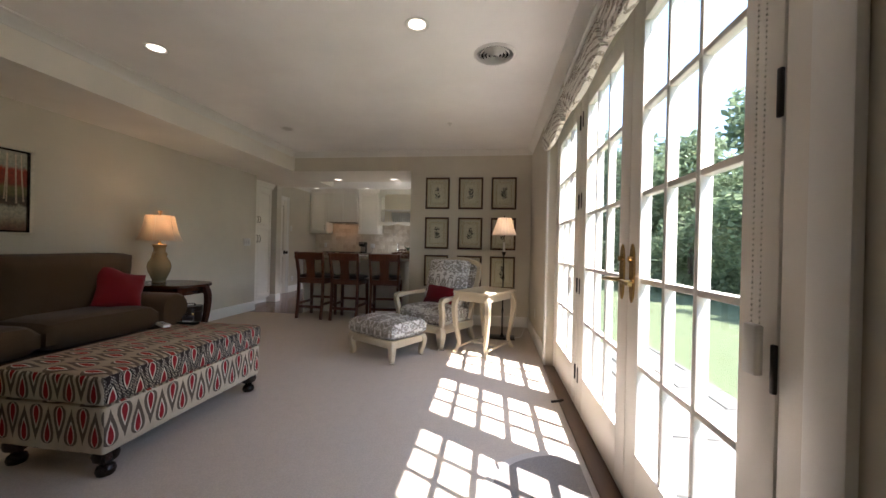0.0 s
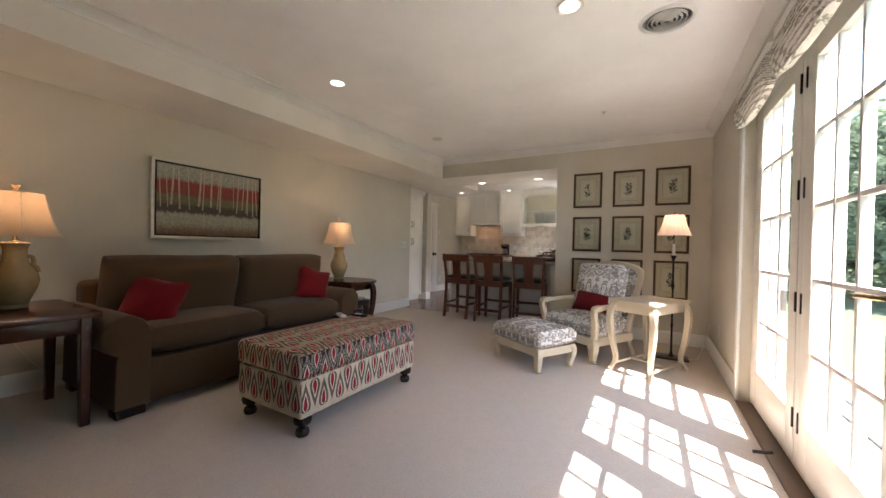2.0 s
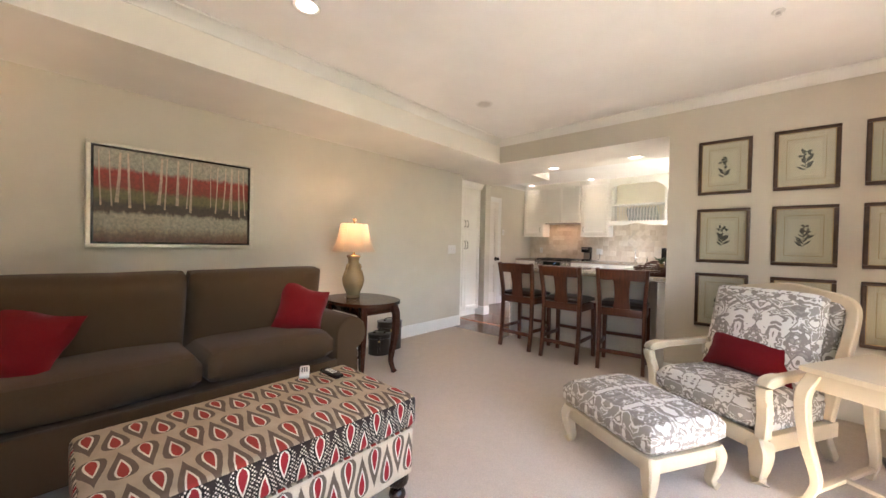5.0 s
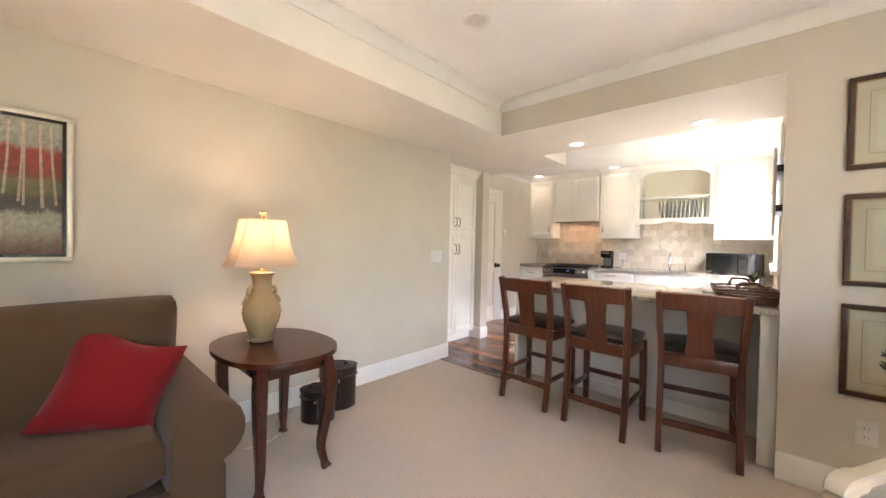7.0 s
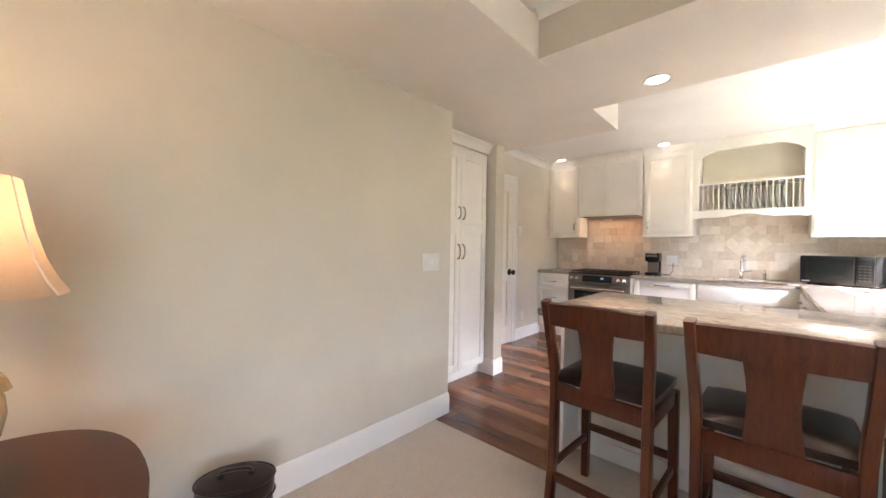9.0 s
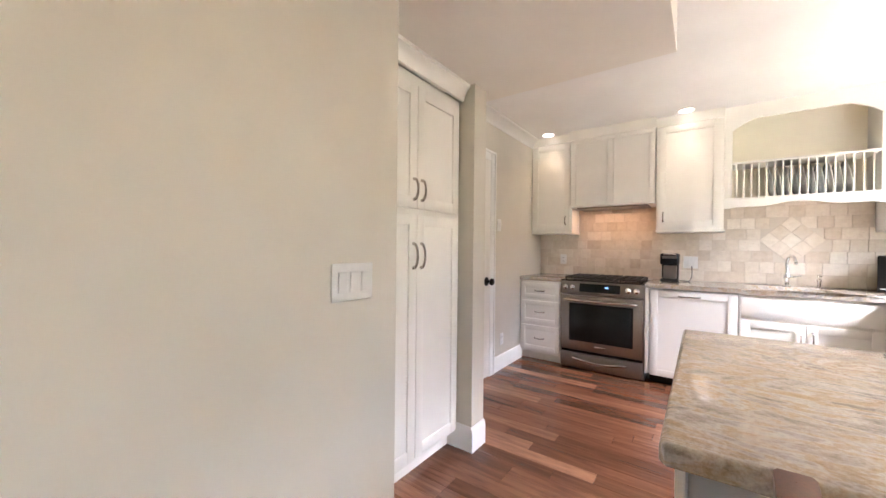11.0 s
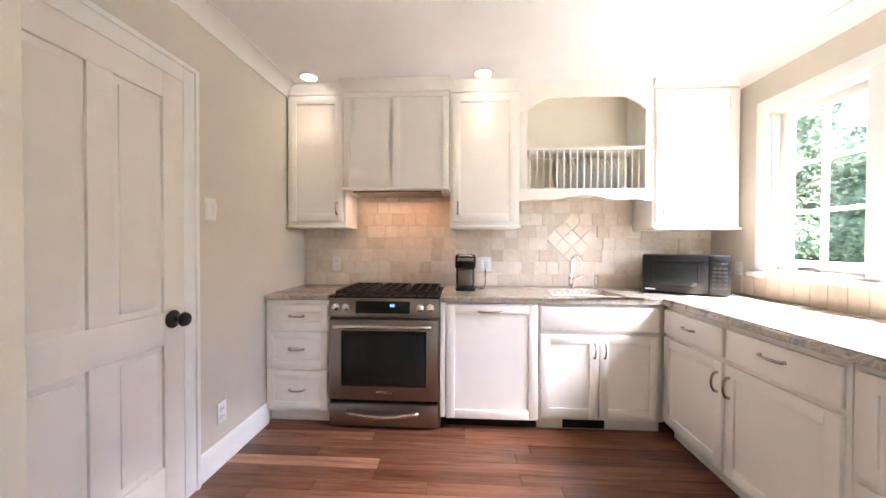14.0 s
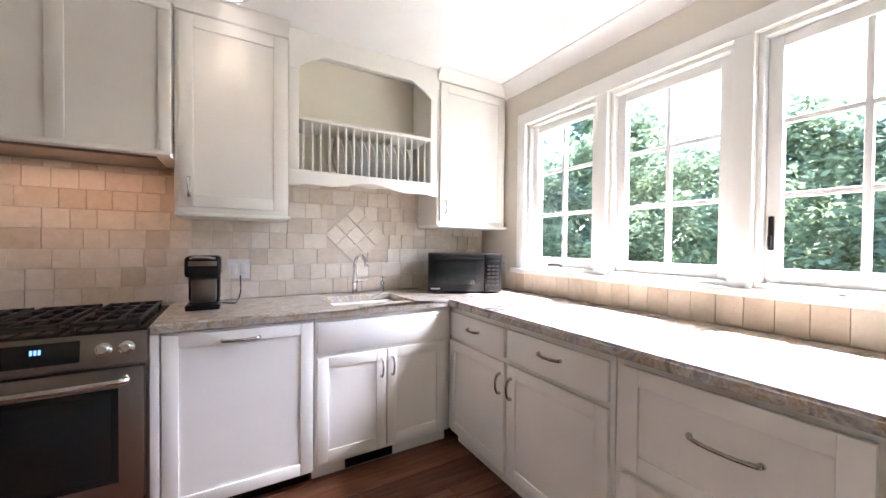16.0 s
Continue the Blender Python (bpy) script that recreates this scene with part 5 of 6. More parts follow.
# ---- kitchen: cabinets ----
def shaker(name, parent, x0, x1, z0, z1, rail=0.058, t=0.02):
    """A framed front in the xz plane, its face towards -y, its back at y 0: the panel, and stiles and rails upon it."""
    f = part(name, box(x0 + rail - 0.004, x1 - rail + 0.004, -t + 0.009, -0.001, z0 + rail - 0.004, z1 - rail + 0.004), "cabinet", parent)
    for nm, dims in (("stile", (x0, x0 + rail, -t, 0, z0, z1)), ("stile", (x1 - rail, x1, -t, 0, z0, z1)), ("rail", (x0 + rail, x1 - rail, -t, 0, z0, z0 + rail)), ("rail", (x0 + rail, x1 - rail, -t, 0, z1 - rail, z1))):
        part(nm, box(*dims, bev=0.002), "cabinet", f)
    return f


def flat_front(x0, x1, z0, z1, t=0.02):
    return box(x0, x1, -t, 0, z0, z1, bev=0.004)


def pull(x, z, upright, length=0.10):
    """An arched bar pull standing off a front whose face is at y -0.02."""
    h = length / 2
    p = smooth_path([(-h, -0.019, 0), (-h * 0.92, -0.035, 0), (-h * 0.5, -0.047, 0), (0, -0.05, 0), (h * 0.5, -0.047, 0), (h * 0.92, -0.035, 0), (h, -0.019, 0)])
    n = len(p)
    b = sweep(p, [(0.006 + 0.003 * abs(2 * i / (n - 1) - 1) ** 2,) * 2 for i in range(n)], 8, up=(0, 1, 0))
    for s in (-1, 1):
        join(b, moved(lathe([(0.008, 0), (0.008, 0.004), (0.005, 0.006)], 10), Matrix.Translation((s * h, -0.0195, 0)) @ pose(0, 0, 0, 90, 0, 0)))
    return moved(b, Matrix.Translation((x, 0, z)) @ pose(0, 0, 0, 0, 90 if upright else 0, 0))


def unit(name, m, w, d, z0, z1, label, category, fronts, toe=True, group=""):
    """A cabinet whose face frame lies in y 0; fronts: (kind, x0, x1, z0, z1, pull or None)."""
    t = thing(name, m, label, category, group)
    part("carcass", box(0.001, w - 0.001, 0.0, d, z0, z1, bev=0.002), "cabinet", t)
    if toe:
        part("toe_board", box(0.001, w - 0.001, 0.06, 0.075, 0, z0), "cabinet", t)
    for kind, x0, x1, a, b, p in fronts:
        if kind == "flat":
            f = part("drawer", flat_front(x0, x1, a, b), "cabinet", t)
        else:
            f = shaker(kind, t, x0, x1, a, b, 0.05 if kind == "drawer" and b - a < 0.3 else 0.058)
        if p:
            part("handle", pull(*p), "pull", f, "curved pewter pull")
    return t


YF = 8.555
unit("drawer_unit", pose(KL + 0.003, YF, 0), 0.452, 0.6, 0.09, 0.875, "cream three-drawer base cabinet beside the range", "base cabinet",
     [("drawer", 0.01, 0.445, 0.68, 0.845, (0.225, 0.765, False)), ("drawer", 0.01, 0.445, 0.41, 0.655, (0.225, 0.535, False)), ("drawer", 0.01, 0.445, 0.115, 0.385, (0.225, 0.25, False))])
unit("dishwasher_panel", pose(-3.385, YF, 0), 0.629, 0.6, 0.09, 0.865, "cream panelled dishwasher front", "dishwasher", [("door", 0.006, 0.620, 0.085, 0.858, (0.30, 0.815, False, 0.15))], toe=False)
solid("kick_panel", box(-3.385, -2.77, YF + 0.06, YF + 0.08, 0, 0.085), "black", "black recessed kick panel under the dishwasher", "kick panel")
unit("sink_cabinet", pose(-2.755, YF, 0), 0.822, 0.6, 0.09, 0.875, "cream sink base cabinet with two doors", "base cabinet",
     [("flat", 0.012, 0.775, 0.69, 0.85, None), ("door", 0.012, 0.39, 0.115, 0.665, (0.36, 0.565, True)), ("door", 0.396, 0.775, 0.115, 0.665, (0.426, 0.565, True))])
solid("floor_register", boxes(*[(-2.58 + 0.0, -2.30, YF + 0.044, YF + 0.058, 0.012 + 0.012 * k, 0.018 + 0.012 * k) for k in range(6)]), "black", "black floor register in the toe board", "air register")
solid("filler_strip", box(-3.419, -3.387, YF - 0.018, YF + 0.5, 0.09, 0.872, bev=0.002), "cabinet", "narrow cream filler strip beside the range", "filler strip")
XF = -1.93
RY = pose(0, 0, 0, 0, 0, -90)
unit("corner_cabinet", pose(XF, 8.545, 0) @ RY, 0.55, 0.68, 0.09, 0.875, "cream base cabinet, drawer over door", "base cabinet",
     [("flat", 0.012, 0.535, 0.695, 0.845, (0.27, 0.775, False)), ("door", 0.012, 0.535, 0.115, 0.67, (0.505, 0.56, True))])
unit("base_cabinet", pose(XF, 7.992, 0) @ RY, 0.575, 0.68, 0.09, 0.875, "cream base cabinet, drawer over door", "base cabinet",
     [("flat", 0.006, 0.556, 0.695, 0.845, (0.28, 0.785, False, 0.12)), ("door", 0.006, 0.556, 0.115, 0.67, (0.036, 0.56, True))])
unit("wide_drawers", pose(XF, 7.414, 0) @ RY, 0.95, 0.68, 0.09, 0.875, "cream wide drawer cabinet under the windows", "base cabinet",
     [("drawer", 0.03, 0.60, 0.50, 0.85, (0.33, 0.705, False, 0.17)), ("drawer", 0.03, 0.60, 0.115, 0.475, (0.33, 0.32, False, 0.17)), ("door", 0.62, 0.94, 0.115, 0.85, None)])
P = pose(-4.222, 5.812, 0) @ pose(0, 0, 0, 0, 0, 90)
tall = unit("tall_cupboard", P, 0.81, 0.42, 0.10, 2.12, "tall cream pantry cupboard with four doors", "cupboard",
            [("door", 0.008, 0.389, 0.125, 1.395, (0.362, 1.18, True, 0.125)), ("door", 0.393, 0.776, 0.125, 1.395, (0.424, 1.18, True, 0.125)),
             ("door", 0.008, 0.389, 1.425, 2.06, (0.362, 1.522, True, 0.105)), ("door", 0.393, 0.776, 1.425, 2.06, (0.424, 1.522, True, 0.105))])
b = bmesh.new()
prof = [(0, 2.115), (-0.012, 2.12), (-0.018, 2.145), (-0.045, 2.185), (-0.055, 2.19), (-0.055, 2.209), (0, 2.209)]
ends = [[b.verts.new((x, y - 0.02, z)) for y, z in prof] for x in (0, 0.81)]
for i in range(len(prof)):
    b.faces.new((ends[0][i], ends[0][(i + 1) % len(prof)], ends[1][(i + 1) % len(prof)], ends[1][i]))
b.faces.new(ends[0])
b.faces.new(ends[1][::-1])
part("cornice", b, "cabinet", tall)


# ---- wall cabinets ----
def wall_unit(x0, x1, yf, z0, z1, handle_x, label, left_side=False):
    t = thing("wall_cabinet", pose(x0, yf, z0), label, "wall cabinet", "cream wall cabinets")
    w, d, h = x1 - x0, YK - yf - 0.002, z1 - z0
    part("carcass", box(0.001, w - 0.001, 0.0, d, 0.0, h, bev=0.002), "cabinet", t)
    f = shaker("door", t, 0.02, w - 0.02, 0.03, h - 0.09, 0.06)
    part("handle", pull(handle_x - x0, 0.13, True, 0.09), "pull", f, "curved pewter pull")
    part("light_rail", box(-0.012 if left_side else 0.001, w + 0.008, -0.03, d, -0.018, 0.0, bev=0.005), "cabinet", t)
    b = bmesh.new()
    pr = [(0.0, h - 0.075), (-0.012, h - 0.07), (-0.02, h - 0.045), (-0.05, h - 0.012), (-0.058, h), (0.0, h)]
    pr = [(y, z) for y, z in pr]
    en = [[b.verts.new((x, y, z)) for y, z in pr] for x in (0.001, w - 0.001)]
    for i in range(len(pr)):
        b.faces.new((en[0][i], en[0][(i + 1) % len(pr)], en[1][(i + 1) % len(pr)], en[1][i]))
    b.faces.new(en[0])
    b.faces.new(en[1][::-1])
    part("cornice", b, "cabinet", t)
    return t


wall_unit(KL + 0.003, -4.18, 8.86, 1.412, KHIGH - 0.003, -4.245, "cream wall cabinet lit from above")
wall_unit(-3.372, -2.843, 8.86, 1.412, KHIGH - 0.003, -3.31, "cream wall cabinet lit from above")
wall_unit(-1.868, KR - 0.008, 8.86, 1.40, KHIGH - 0.003, -1.81, "cream wall cabinet beside the windows")

hood = thing("range_hood", pose(-4.178, 8.80, 1.675), "cream wooden hood cover over the range", "range hood")
w, h, d = 0.80, KHIGH - 0.003 - 1.675, YK - 8.802
part("box_cover", box(0, w, 0.012, d, 0.02, h), "cabinet", hood)
for x0, x1 in ((0, 0.05), (w / 2 - 0.03, w / 2 + 0.03), (w - 0.05, w)):
    part("stile", box(x0, x1, 0, 0.0115, 0.022, h - 0.121, bev=0.002), "cabinet", hood)
part("frieze", box(0, w, -0.002, 0.0115, h - 0.12, h, bev=0.002), "cabinet", hood)
b = bmesh.new()
pr = [(0.0, h - 0.085), (-0.014, h - 0.08), (-0.022, h - 0.052), (-0.052, h - 0.014), (-0.06, h), (0.0, h)]
en = [[b.verts.new((x, y - 0.0025, z)) for y, z in pr] for x in (-0.012, w + 0.012)]
for i in range(len(pr)):
    b.faces.new((en[0][i], en[0][(i + 1) % len(pr)], en[1][(i + 1) % len(pr)], en[1][i]))
b.faces.new(en[0])
b.faces.new(en[1][::-1])
part("cornice", b, "cabinet", hood)
part("bottom_ledge", box(-0.004, w + 0.004, -0.03, d, 0.0, 0.02, bev=0.005), "cabinet", hood)
part("liner", boxes((0.06, w - 0.06, 0.03, d - 0.03, -0.012, 0.0)), "steel", hood, "steel hood liner")
hl = new("hood_light", bpy.data.lights.new("hood_light", "AREA"))
hl.data.energy, hl.data.color, hl.data.size, hl.data.shape, hl.data.size_y = 0.10, (1.0, 0.56, 0.31), 0.62, "RECTANGLE", 0.2
hl.matrix_world = look((-3.78, 8.92, 1.655), (-3.78, 8.95, 0))

# open plate rack
rk = thing("plate_rack", pose(-2.843, 8.86, 0), "cream wall unit with arched top and plate rack", "plate rack")
w, d, z0, z1 = 0.975, YK - 8.862, 1.60, KHIGH - 0.003
part("side", box(0.0, 0.055, 0, d, z0 + 0.06, z1, bev=0.002), "cabinet", rk)
part("side", box(w - 0.05, w, 0, d, z0 + 0.06, z1, bev=0.002), "cabinet", rk)
part("back", box(0.055, w - 0.05, d - 0.012, d, z0 + 0.06, z1), "niche", rk, "warm yellow back panel")
part("bottom", box(0.055, w - 0.05, 0.02, d - 0.012, 1.665, 1.683, bev=0.003), "cabinet", rk)
part("shelf", box(0.055, w - 0.05, 0.0, d - 0.012, 1.985, 2.005, bev=0.004), "cabinet", rk)


def arch_board(za, top, curve, t=0.02):
    b = bmesh.new()
    n = 24
    lo = [(w * i / n, curve(i / n)) for i in range(n + 1)]
    v0 = [[b.verts.new((x, y, z)) for x, z in lo] for y in (0.0, t)]
    v1 = [[b.verts.new((x, y, top)) for x, z in lo] for y in (0.0, t)]
    for i in range(n):
        b.faces.new((v0[0][i], v0[0][i + 1], v1[0][i + 1], v1[0][i]))
        b.faces.new((v0[1][i + 1], v0[1][i], v1[1][i], v1[1][i + 1]))
        b.faces.new((v0[0][i + 1], v0[0][i], v0[1][i], v0[1][i + 1]))
        b.faces.new((v1[0][i], v1[0][i + 1], v1[1][i + 1], v1[1][i]))
    for i in (0, n):
        b.faces.new((v0[0][i], v0[1][i], v1[1][i], v1[0][i]))
    return b


def upper_arch(u):
    e = min(u, 1 - u) * w
    return 2.27 if e < 0.055 else 2.27 + 0.09 * min(1, ((e - 0.055) / 0.12)) ** 0.6 if e < 0.19 else 2.375


part("arched_valance", moved(arch_board(0, z1, upper_arch), Matrix.Translation((0, -0.004, 0))), "cabinet", rk, "arched top valance")
part("scalloped_valance", moved(arch_board(0, 1.69, lambda u: 1.598 + 0.03 * math.sin(math.pi * u) * (1 + 0.6 * math.cos(4 * math.pi * u)) if 0.06 < u < 0.94 else 1.598), Matrix.Translation((0, -0.004, 0))), "cabinet", rk, "scalloped lower valance")
for k in range(17):
    x = 0.085 + k * (w - 0.165) / 16
    part("dowel", lathe([(0.006, 1.683), (0.006, 1.985)], 8), "cabinet", rk).matrix_basis = Matrix.Translation((x, 0.035, 0))
plate_me = mesh_of("dinner_plate", lathe([(0.075, 0.0), (0.08, 0.004), (0.12, 0.012), (0.134, 0.018), (0.135, 0.021), (0.118, 0.016), (0.08, 0.008), (0.01, 0.006)], 32), "plate")
for k in range(10):
    ob = new("dinner_plate", plate_me)
    ob.matrix_basis = pose(-2.843 + 0.085 + (k + 4.3) * (w - 0.165) / 16, 9.01, 1.683 + 0.1355, 0, 82 + (k % 3), 0)
    tagged(ob, "pale glazed plate standing in the rack", "plate", "plates in the rack")


# ---- worktops ----
def worktop(name, outline, label):
    b = slab(outline, 0.876, 0.916, 0.010, 3)
    return solid(name, b, "granite", label, "worktop")


worktop("worktop", [(KL + 0.002, YF - 0.03), (-4.198, YF - 0.03), (-4.198, YK - 0.012), (KL + 0.002, YK - 0.012)], "speckled brown granite worktop beside the range")
SX0, SX1, SY0, SY1 = -2.64, -2.18, 8.64, 8.98
wt = bmesh.new()
for o in ([(-3.414, YF - 0.03), (SX0, YF - 0.03), (SX0, YK - 0.012), (-3.414, YK - 0.012)],
          [(SX0, YF - 0.03), (SX1, YF - 0.03), (SX1, SY0), (SX0, SY0)],
          [(SX0, SY1), (SX1, SY1), (SX1, YK - 0.012), (SX0, YK - 0.012)],
          [(SX1, YF - 0.03), (-1.963, YF - 0.03), (-1.963, 6.47), (KR - 0.012, 6.47), (KR - 0.012, YK - 0.012), (SX1, YK - 0.012)]):
    join(wt, slab(o, 0.876, 0.916))
bmesh.ops.remove_doubles(wt, verts=wt.verts, dist=0.0005)
bmesh.ops.bevel(wt, geom=[e for e in wt.edges if all(v.co.z > 0.91 for v in e.verts) and e.calc_face_angle(0) > 1.2 and all((abs(v.co.y - (YF - 0.03)) < 1e-3 or abs(v.co.x + 1.963) < 1e-3) for v in e.verts)], offset=0.010, segments=3, affect="EDGES")
solid("worktop", wt, "granite", "speckled granite corner worktop with a sink, sunlit", "worktop")
worktop("bar_worktop", [(-3.06, 5.46), (-3.052, 5.45), (KR - 0.018, 5.50), (KR - 0.018, 6.466), (-3.06, 6.466)], "thick speckled granite bar top")
sink = thing("sink", pose(SX0, SY0, 0), "undermounted stainless steel sink", "sink")
sw, sd = SX1 - SX0, SY1 - SY0
part("bowl", boxes((-0.01, 0.004, -0.01, sd + 0.01, 0.70, 0.8755), (sw - 0.004, sw + 0.01, -0.01, sd + 0.01, 0.70, 0.8755), (0.004, sw - 0.004, -0.01, 0.004, 0.70, 0.8755), (0.004, sw - 0.004, sd - 0.004, sd + 0.01, 0.70, 0.8755), (0.004, sw - 0.004, 0.004, sd - 0.004, 0.70, 0.712)), "steel", sink)
part("drain", moved(lathe([(0.04, 0.712), (0.04, 0.715), (0.02, 0.7135)], 20), Matrix.Translation((sw / 2, sd / 2, 0))), "chrome", sink)

fa = thing("faucet", pose(-2.40, 9.045, 0.916), "chrome kitchen tap with arched spout", "tap")
part("body", lathe([(0.03, 0), (0.03, 0.008), (0.02, 0.014), (0.017, 0.06), (0.021, 0.07), (0.021, 0.10), (0.014, 0.11), (0.012, 0.16)], 20), "chrome", fa)
part("spout", sweep(smooth_path([(0, 0, 0.15), (0.0, 0.0, 0.21), (0.012, -0.035, 0.262), (0.025, -0.085, 0.262), (0.033, -0.125, 0.225), (0.035, -0.135, 0.195)]), 0.0125, 12), "chrome", fa)
part("side_lever", sweep(smooth_path([(0.015, 0, 0.085), (0.05, 0.0, 0.088), (0.09, -0.01, 0.10)]), [(0.008, 0.008)] * 8 + [(0.011, 0.007)] * 5, 10), "chrome", fa)
sp = thing("soap_dispenser", pose(-2.205, 9.04, 0.916), "small chrome soap dispenser beside the tap", "soap dispenser")
part("body", lathe([(0.022, 0), (0.022, 0.006), (0.014, 0.012), (0.013, 0.05), (0.017, 0.055), (0.017, 0.075), (0.009, 0.08), (0.008, 0.10), (0.014, 0.105), (0.013, 0.115)], 16), "chrome", sp)
part("nozzle", sweep(smooth_path([(0, 0, 0.108), (0, -0.03, 0.112), (0, -0.06, 0.10)]), 0.006, 8), "chrome", sp)

# ---- range ----
rg = thing("range", pose(-4.193, YF - 0.02, 0), "stainless steel slide-in gas range", "range")
w = 0.772
part("body", box(0.004, w - 0.004, 0.02, 0.62, 0.012, 0.885, bev=0.003), "steel", rg)
part("side_strip", box(w - 0.004, w + 0.0, 0.0, 0.6, 0.012, 0.90), "steel", rg)
part("oven_door", box(0.008, w - 0.012, -0.02, 0.02, 0.20, 0.755, bev=0.006), "steel", rg, "brushed steel oven door")
ow = part("oven_window", box(0.115, 0.66, -0.0245, -0.018, 0.315, 0.655, bev=0.003), "screen", rg, "dark oven glass")
part("window_trim", boxes((0.095, 0.68, -0.023, -0.019, 0.655, 0.675), (0.095, 0.68, -0.023, -0.019, 0.295, 0.315), (0.095, 0.115, -0.023, -0.019, 0.315, 0.655), (0.66, 0.68, -0.023, -0.019, 0.315, 0.655)), "black", rg)
part("badge", box(0.34, 0.44, -0.024, -0.019, 0.245, 0.262, bev=0.002), "chrome", rg)
part("drawer_front", box(0.008, w - 0.012, -0.018, 0.02, 0.018, 0.172, bev=0.006), "steel", rg)
# black strip that puts the shade of the slot into colour
part("shadow_gap", box(0.012, w - 0.016, 0.0, 0.02, 0.172, 0.20), "black", rg)
for z, x0, x1, bow in ((0.708, 0.06, w - 0.07, 0.0), (0.122, 0.14, w - 0.15, -0.022)):
    p = smooth_path([(x0, -0.02, z), (x0 + 0.02, -0.055, z), ((x0 + x1) / 2, -0.062, z + bow), (x1 - 0.02, -0.055, z), (x1, -0.02, z)])
    part("bar_handle", sweep(p, [(0.011, 0.013)] * len(p), 10), "chrome", rg, "polished bar handle")
pan = part("control_panel", moved(box(0, w - 0.004, -0.012, 0.03, 0, 0.125, bev=0.006), pose(0, -0.005, 0.77, -10, 0, 0)), "steel", rg, "sloped control panel")
part("display", moved(box(0.19, 0.565, -0.015, -0.008, 0.022, 0.105, bev=0.003), pose(0, -0.005, 0.77, -10, 0, 0)), "screen", pan, "black control display")
part("clock", moved(boxes(*[(0.43 + 0.011 * k, 0.437 + 0.011 * k, -0.0165, -0.0148, 0.066, 0.084) for k in range(3)]), pose(0, -0.005, 0.77, -10, 0, 0)), "digits", pan)
for x in (0.05, 0.12, 0.635, 0.705):
    part("knob", moved(lathe([(0.026, 0), (0.026, 0.006), (0.019, 0.009), (0.018, 0.028), (0.014, 0.032)], 20), pose(0, -0.005, 0.77, -10, 0, 0) @ Matrix.Translation((x, -0.0125, 0.062)) @ pose(0, 0, 0, 90, 0, 0)), "chrome", rg, "chrome burner knob")
part("cooktop", box(0.0, w - 0.004, 0.01, 0.61, 0.885, 0.905, bev=0.004), "black", rg, "black enamel cooktop")
for gx in (0.02, 0.265, 0.51):
    b = bmesh.new()
    for k in range(4):
        x = gx + 0.012 + k * 0.068
        join(b, box(x, x + 0.012, 0.04, 0.58, 0.925, 0.94, bev=0.003))
    for y in (0.04, 0.17, 0.30, 0.43, 0.566):
        join(b, box(gx + 0.012, gx + 0.228, y, y + 0.014, 0.922, 0.938, bev=0.003))
    for x in (gx + 0.014, gx + 0.214):
        for y in (0.044, 0.56):
            join(b, box(x, x + 0.012, y, y + 0.012, 0.904, 0.93))
    part("grate", b, "iron", rg, "cast-iron grate")
for x, y in ((0.13, 0.17), (0.13, 0.44), (0.385, 0.30), (0.63, 0.17), (0.63, 0.44)):
    part("burner", moved(lathe([(0.05, 0.905), (0.05, 0.911), (0.034, 0.914), (0.034, 0.92), (0.01, 0.922)], 20), Matrix.Translation((x, y, 0))), "iron", rg)

# ---- small appliances ----
mw = thing("microwave", pose(-1.94, 8.846, 0.918, 0, 0, -29), "black countertop microwave oven set askew in the corner", "microwave")
part("case", box(0, 0.52, 0.012, 0.30, 0.008, 0.28, bev=0.006), "black", mw)
part("door", box(0.004, 0.395, -0.012, 0.012, 0.012, 0.276, bev=0.006), "black", mw, "glossy black door")
part("window", box(0.055, 0.335, -0.0145, -0.011, 0.06, 0.225, bev=0.004), "screen", mw, "dark glass window")
part("handle_bar", box(0.03, 0.385, -0.022, -0.010, 0.240, 0.252, bev=0.004), "black", mw)
part("keypad_panel", box(0.40, 0.516, -0.008, 0.012, 0.012, 0.276, bev=0.004), "black", mw)
part("clock_window", box(0.415, 0.50, -0.0105, -0.007, 0.225, 0.258, bev=0.002), "screen", mw)
for i in range(3):
    for j in range(6):
        part("key", box(0.418 + 0.029 * i, 0.440 + 0.029 * i, -0.010, -0.007, 0.055 + 0.026 * j, 0.069 + 0.026 * j, bev=0.002), "iron", mw)
part("badge", box(0.02, 0.085, -0.0135, -0.0115, 0.028, 0.036), "white", mw)
for x in (0.05, 0.47):
    for y in (0.05, 0.26):
        part("foot", moved(lathe([(0.012, -0.002), (0.014, 0.009)], 12), Matrix.Translation((x, y, 0))), "pipe", mw)

cm = thing("coffee_maker", pose(-3.25, 8.90, 0.916), "small black single-cup coffee maker", "coffee maker")
part("base", box(-0.075, 0.075, -0.11, 0.10, 0, 0.03, bev=0.01), "black", cm)
part("tower", box(-0.072, 0.072, 0.02, 0.10, 0.03, 0.27, bev=0.015), "black", cm)
part("head", box(-0.078, 0.078, -0.10, 0.10, 0.165, 0.275, bev=0.02, seg=3), "black", cm)
part("front_band", box(-0.06, 0.06, -0.104, -0.098, 0.225, 0.25, bev=0.002), "steel", cm)
part("drip_plate", box(-0.055, 0.055, -0.025, 0.018, 0.03, 0.155, bev=0.006), "steel", cm, "pale steel back plate")
part("lid_handle", sweep(smooth_path([(-0.05, -0.10, 0.262), (-0.03, -0.125, 0.268), (0.03, -0.125, 0.268), (0.05, -0.10, 0.262)]), 0.007, 8), "chrome", cm)
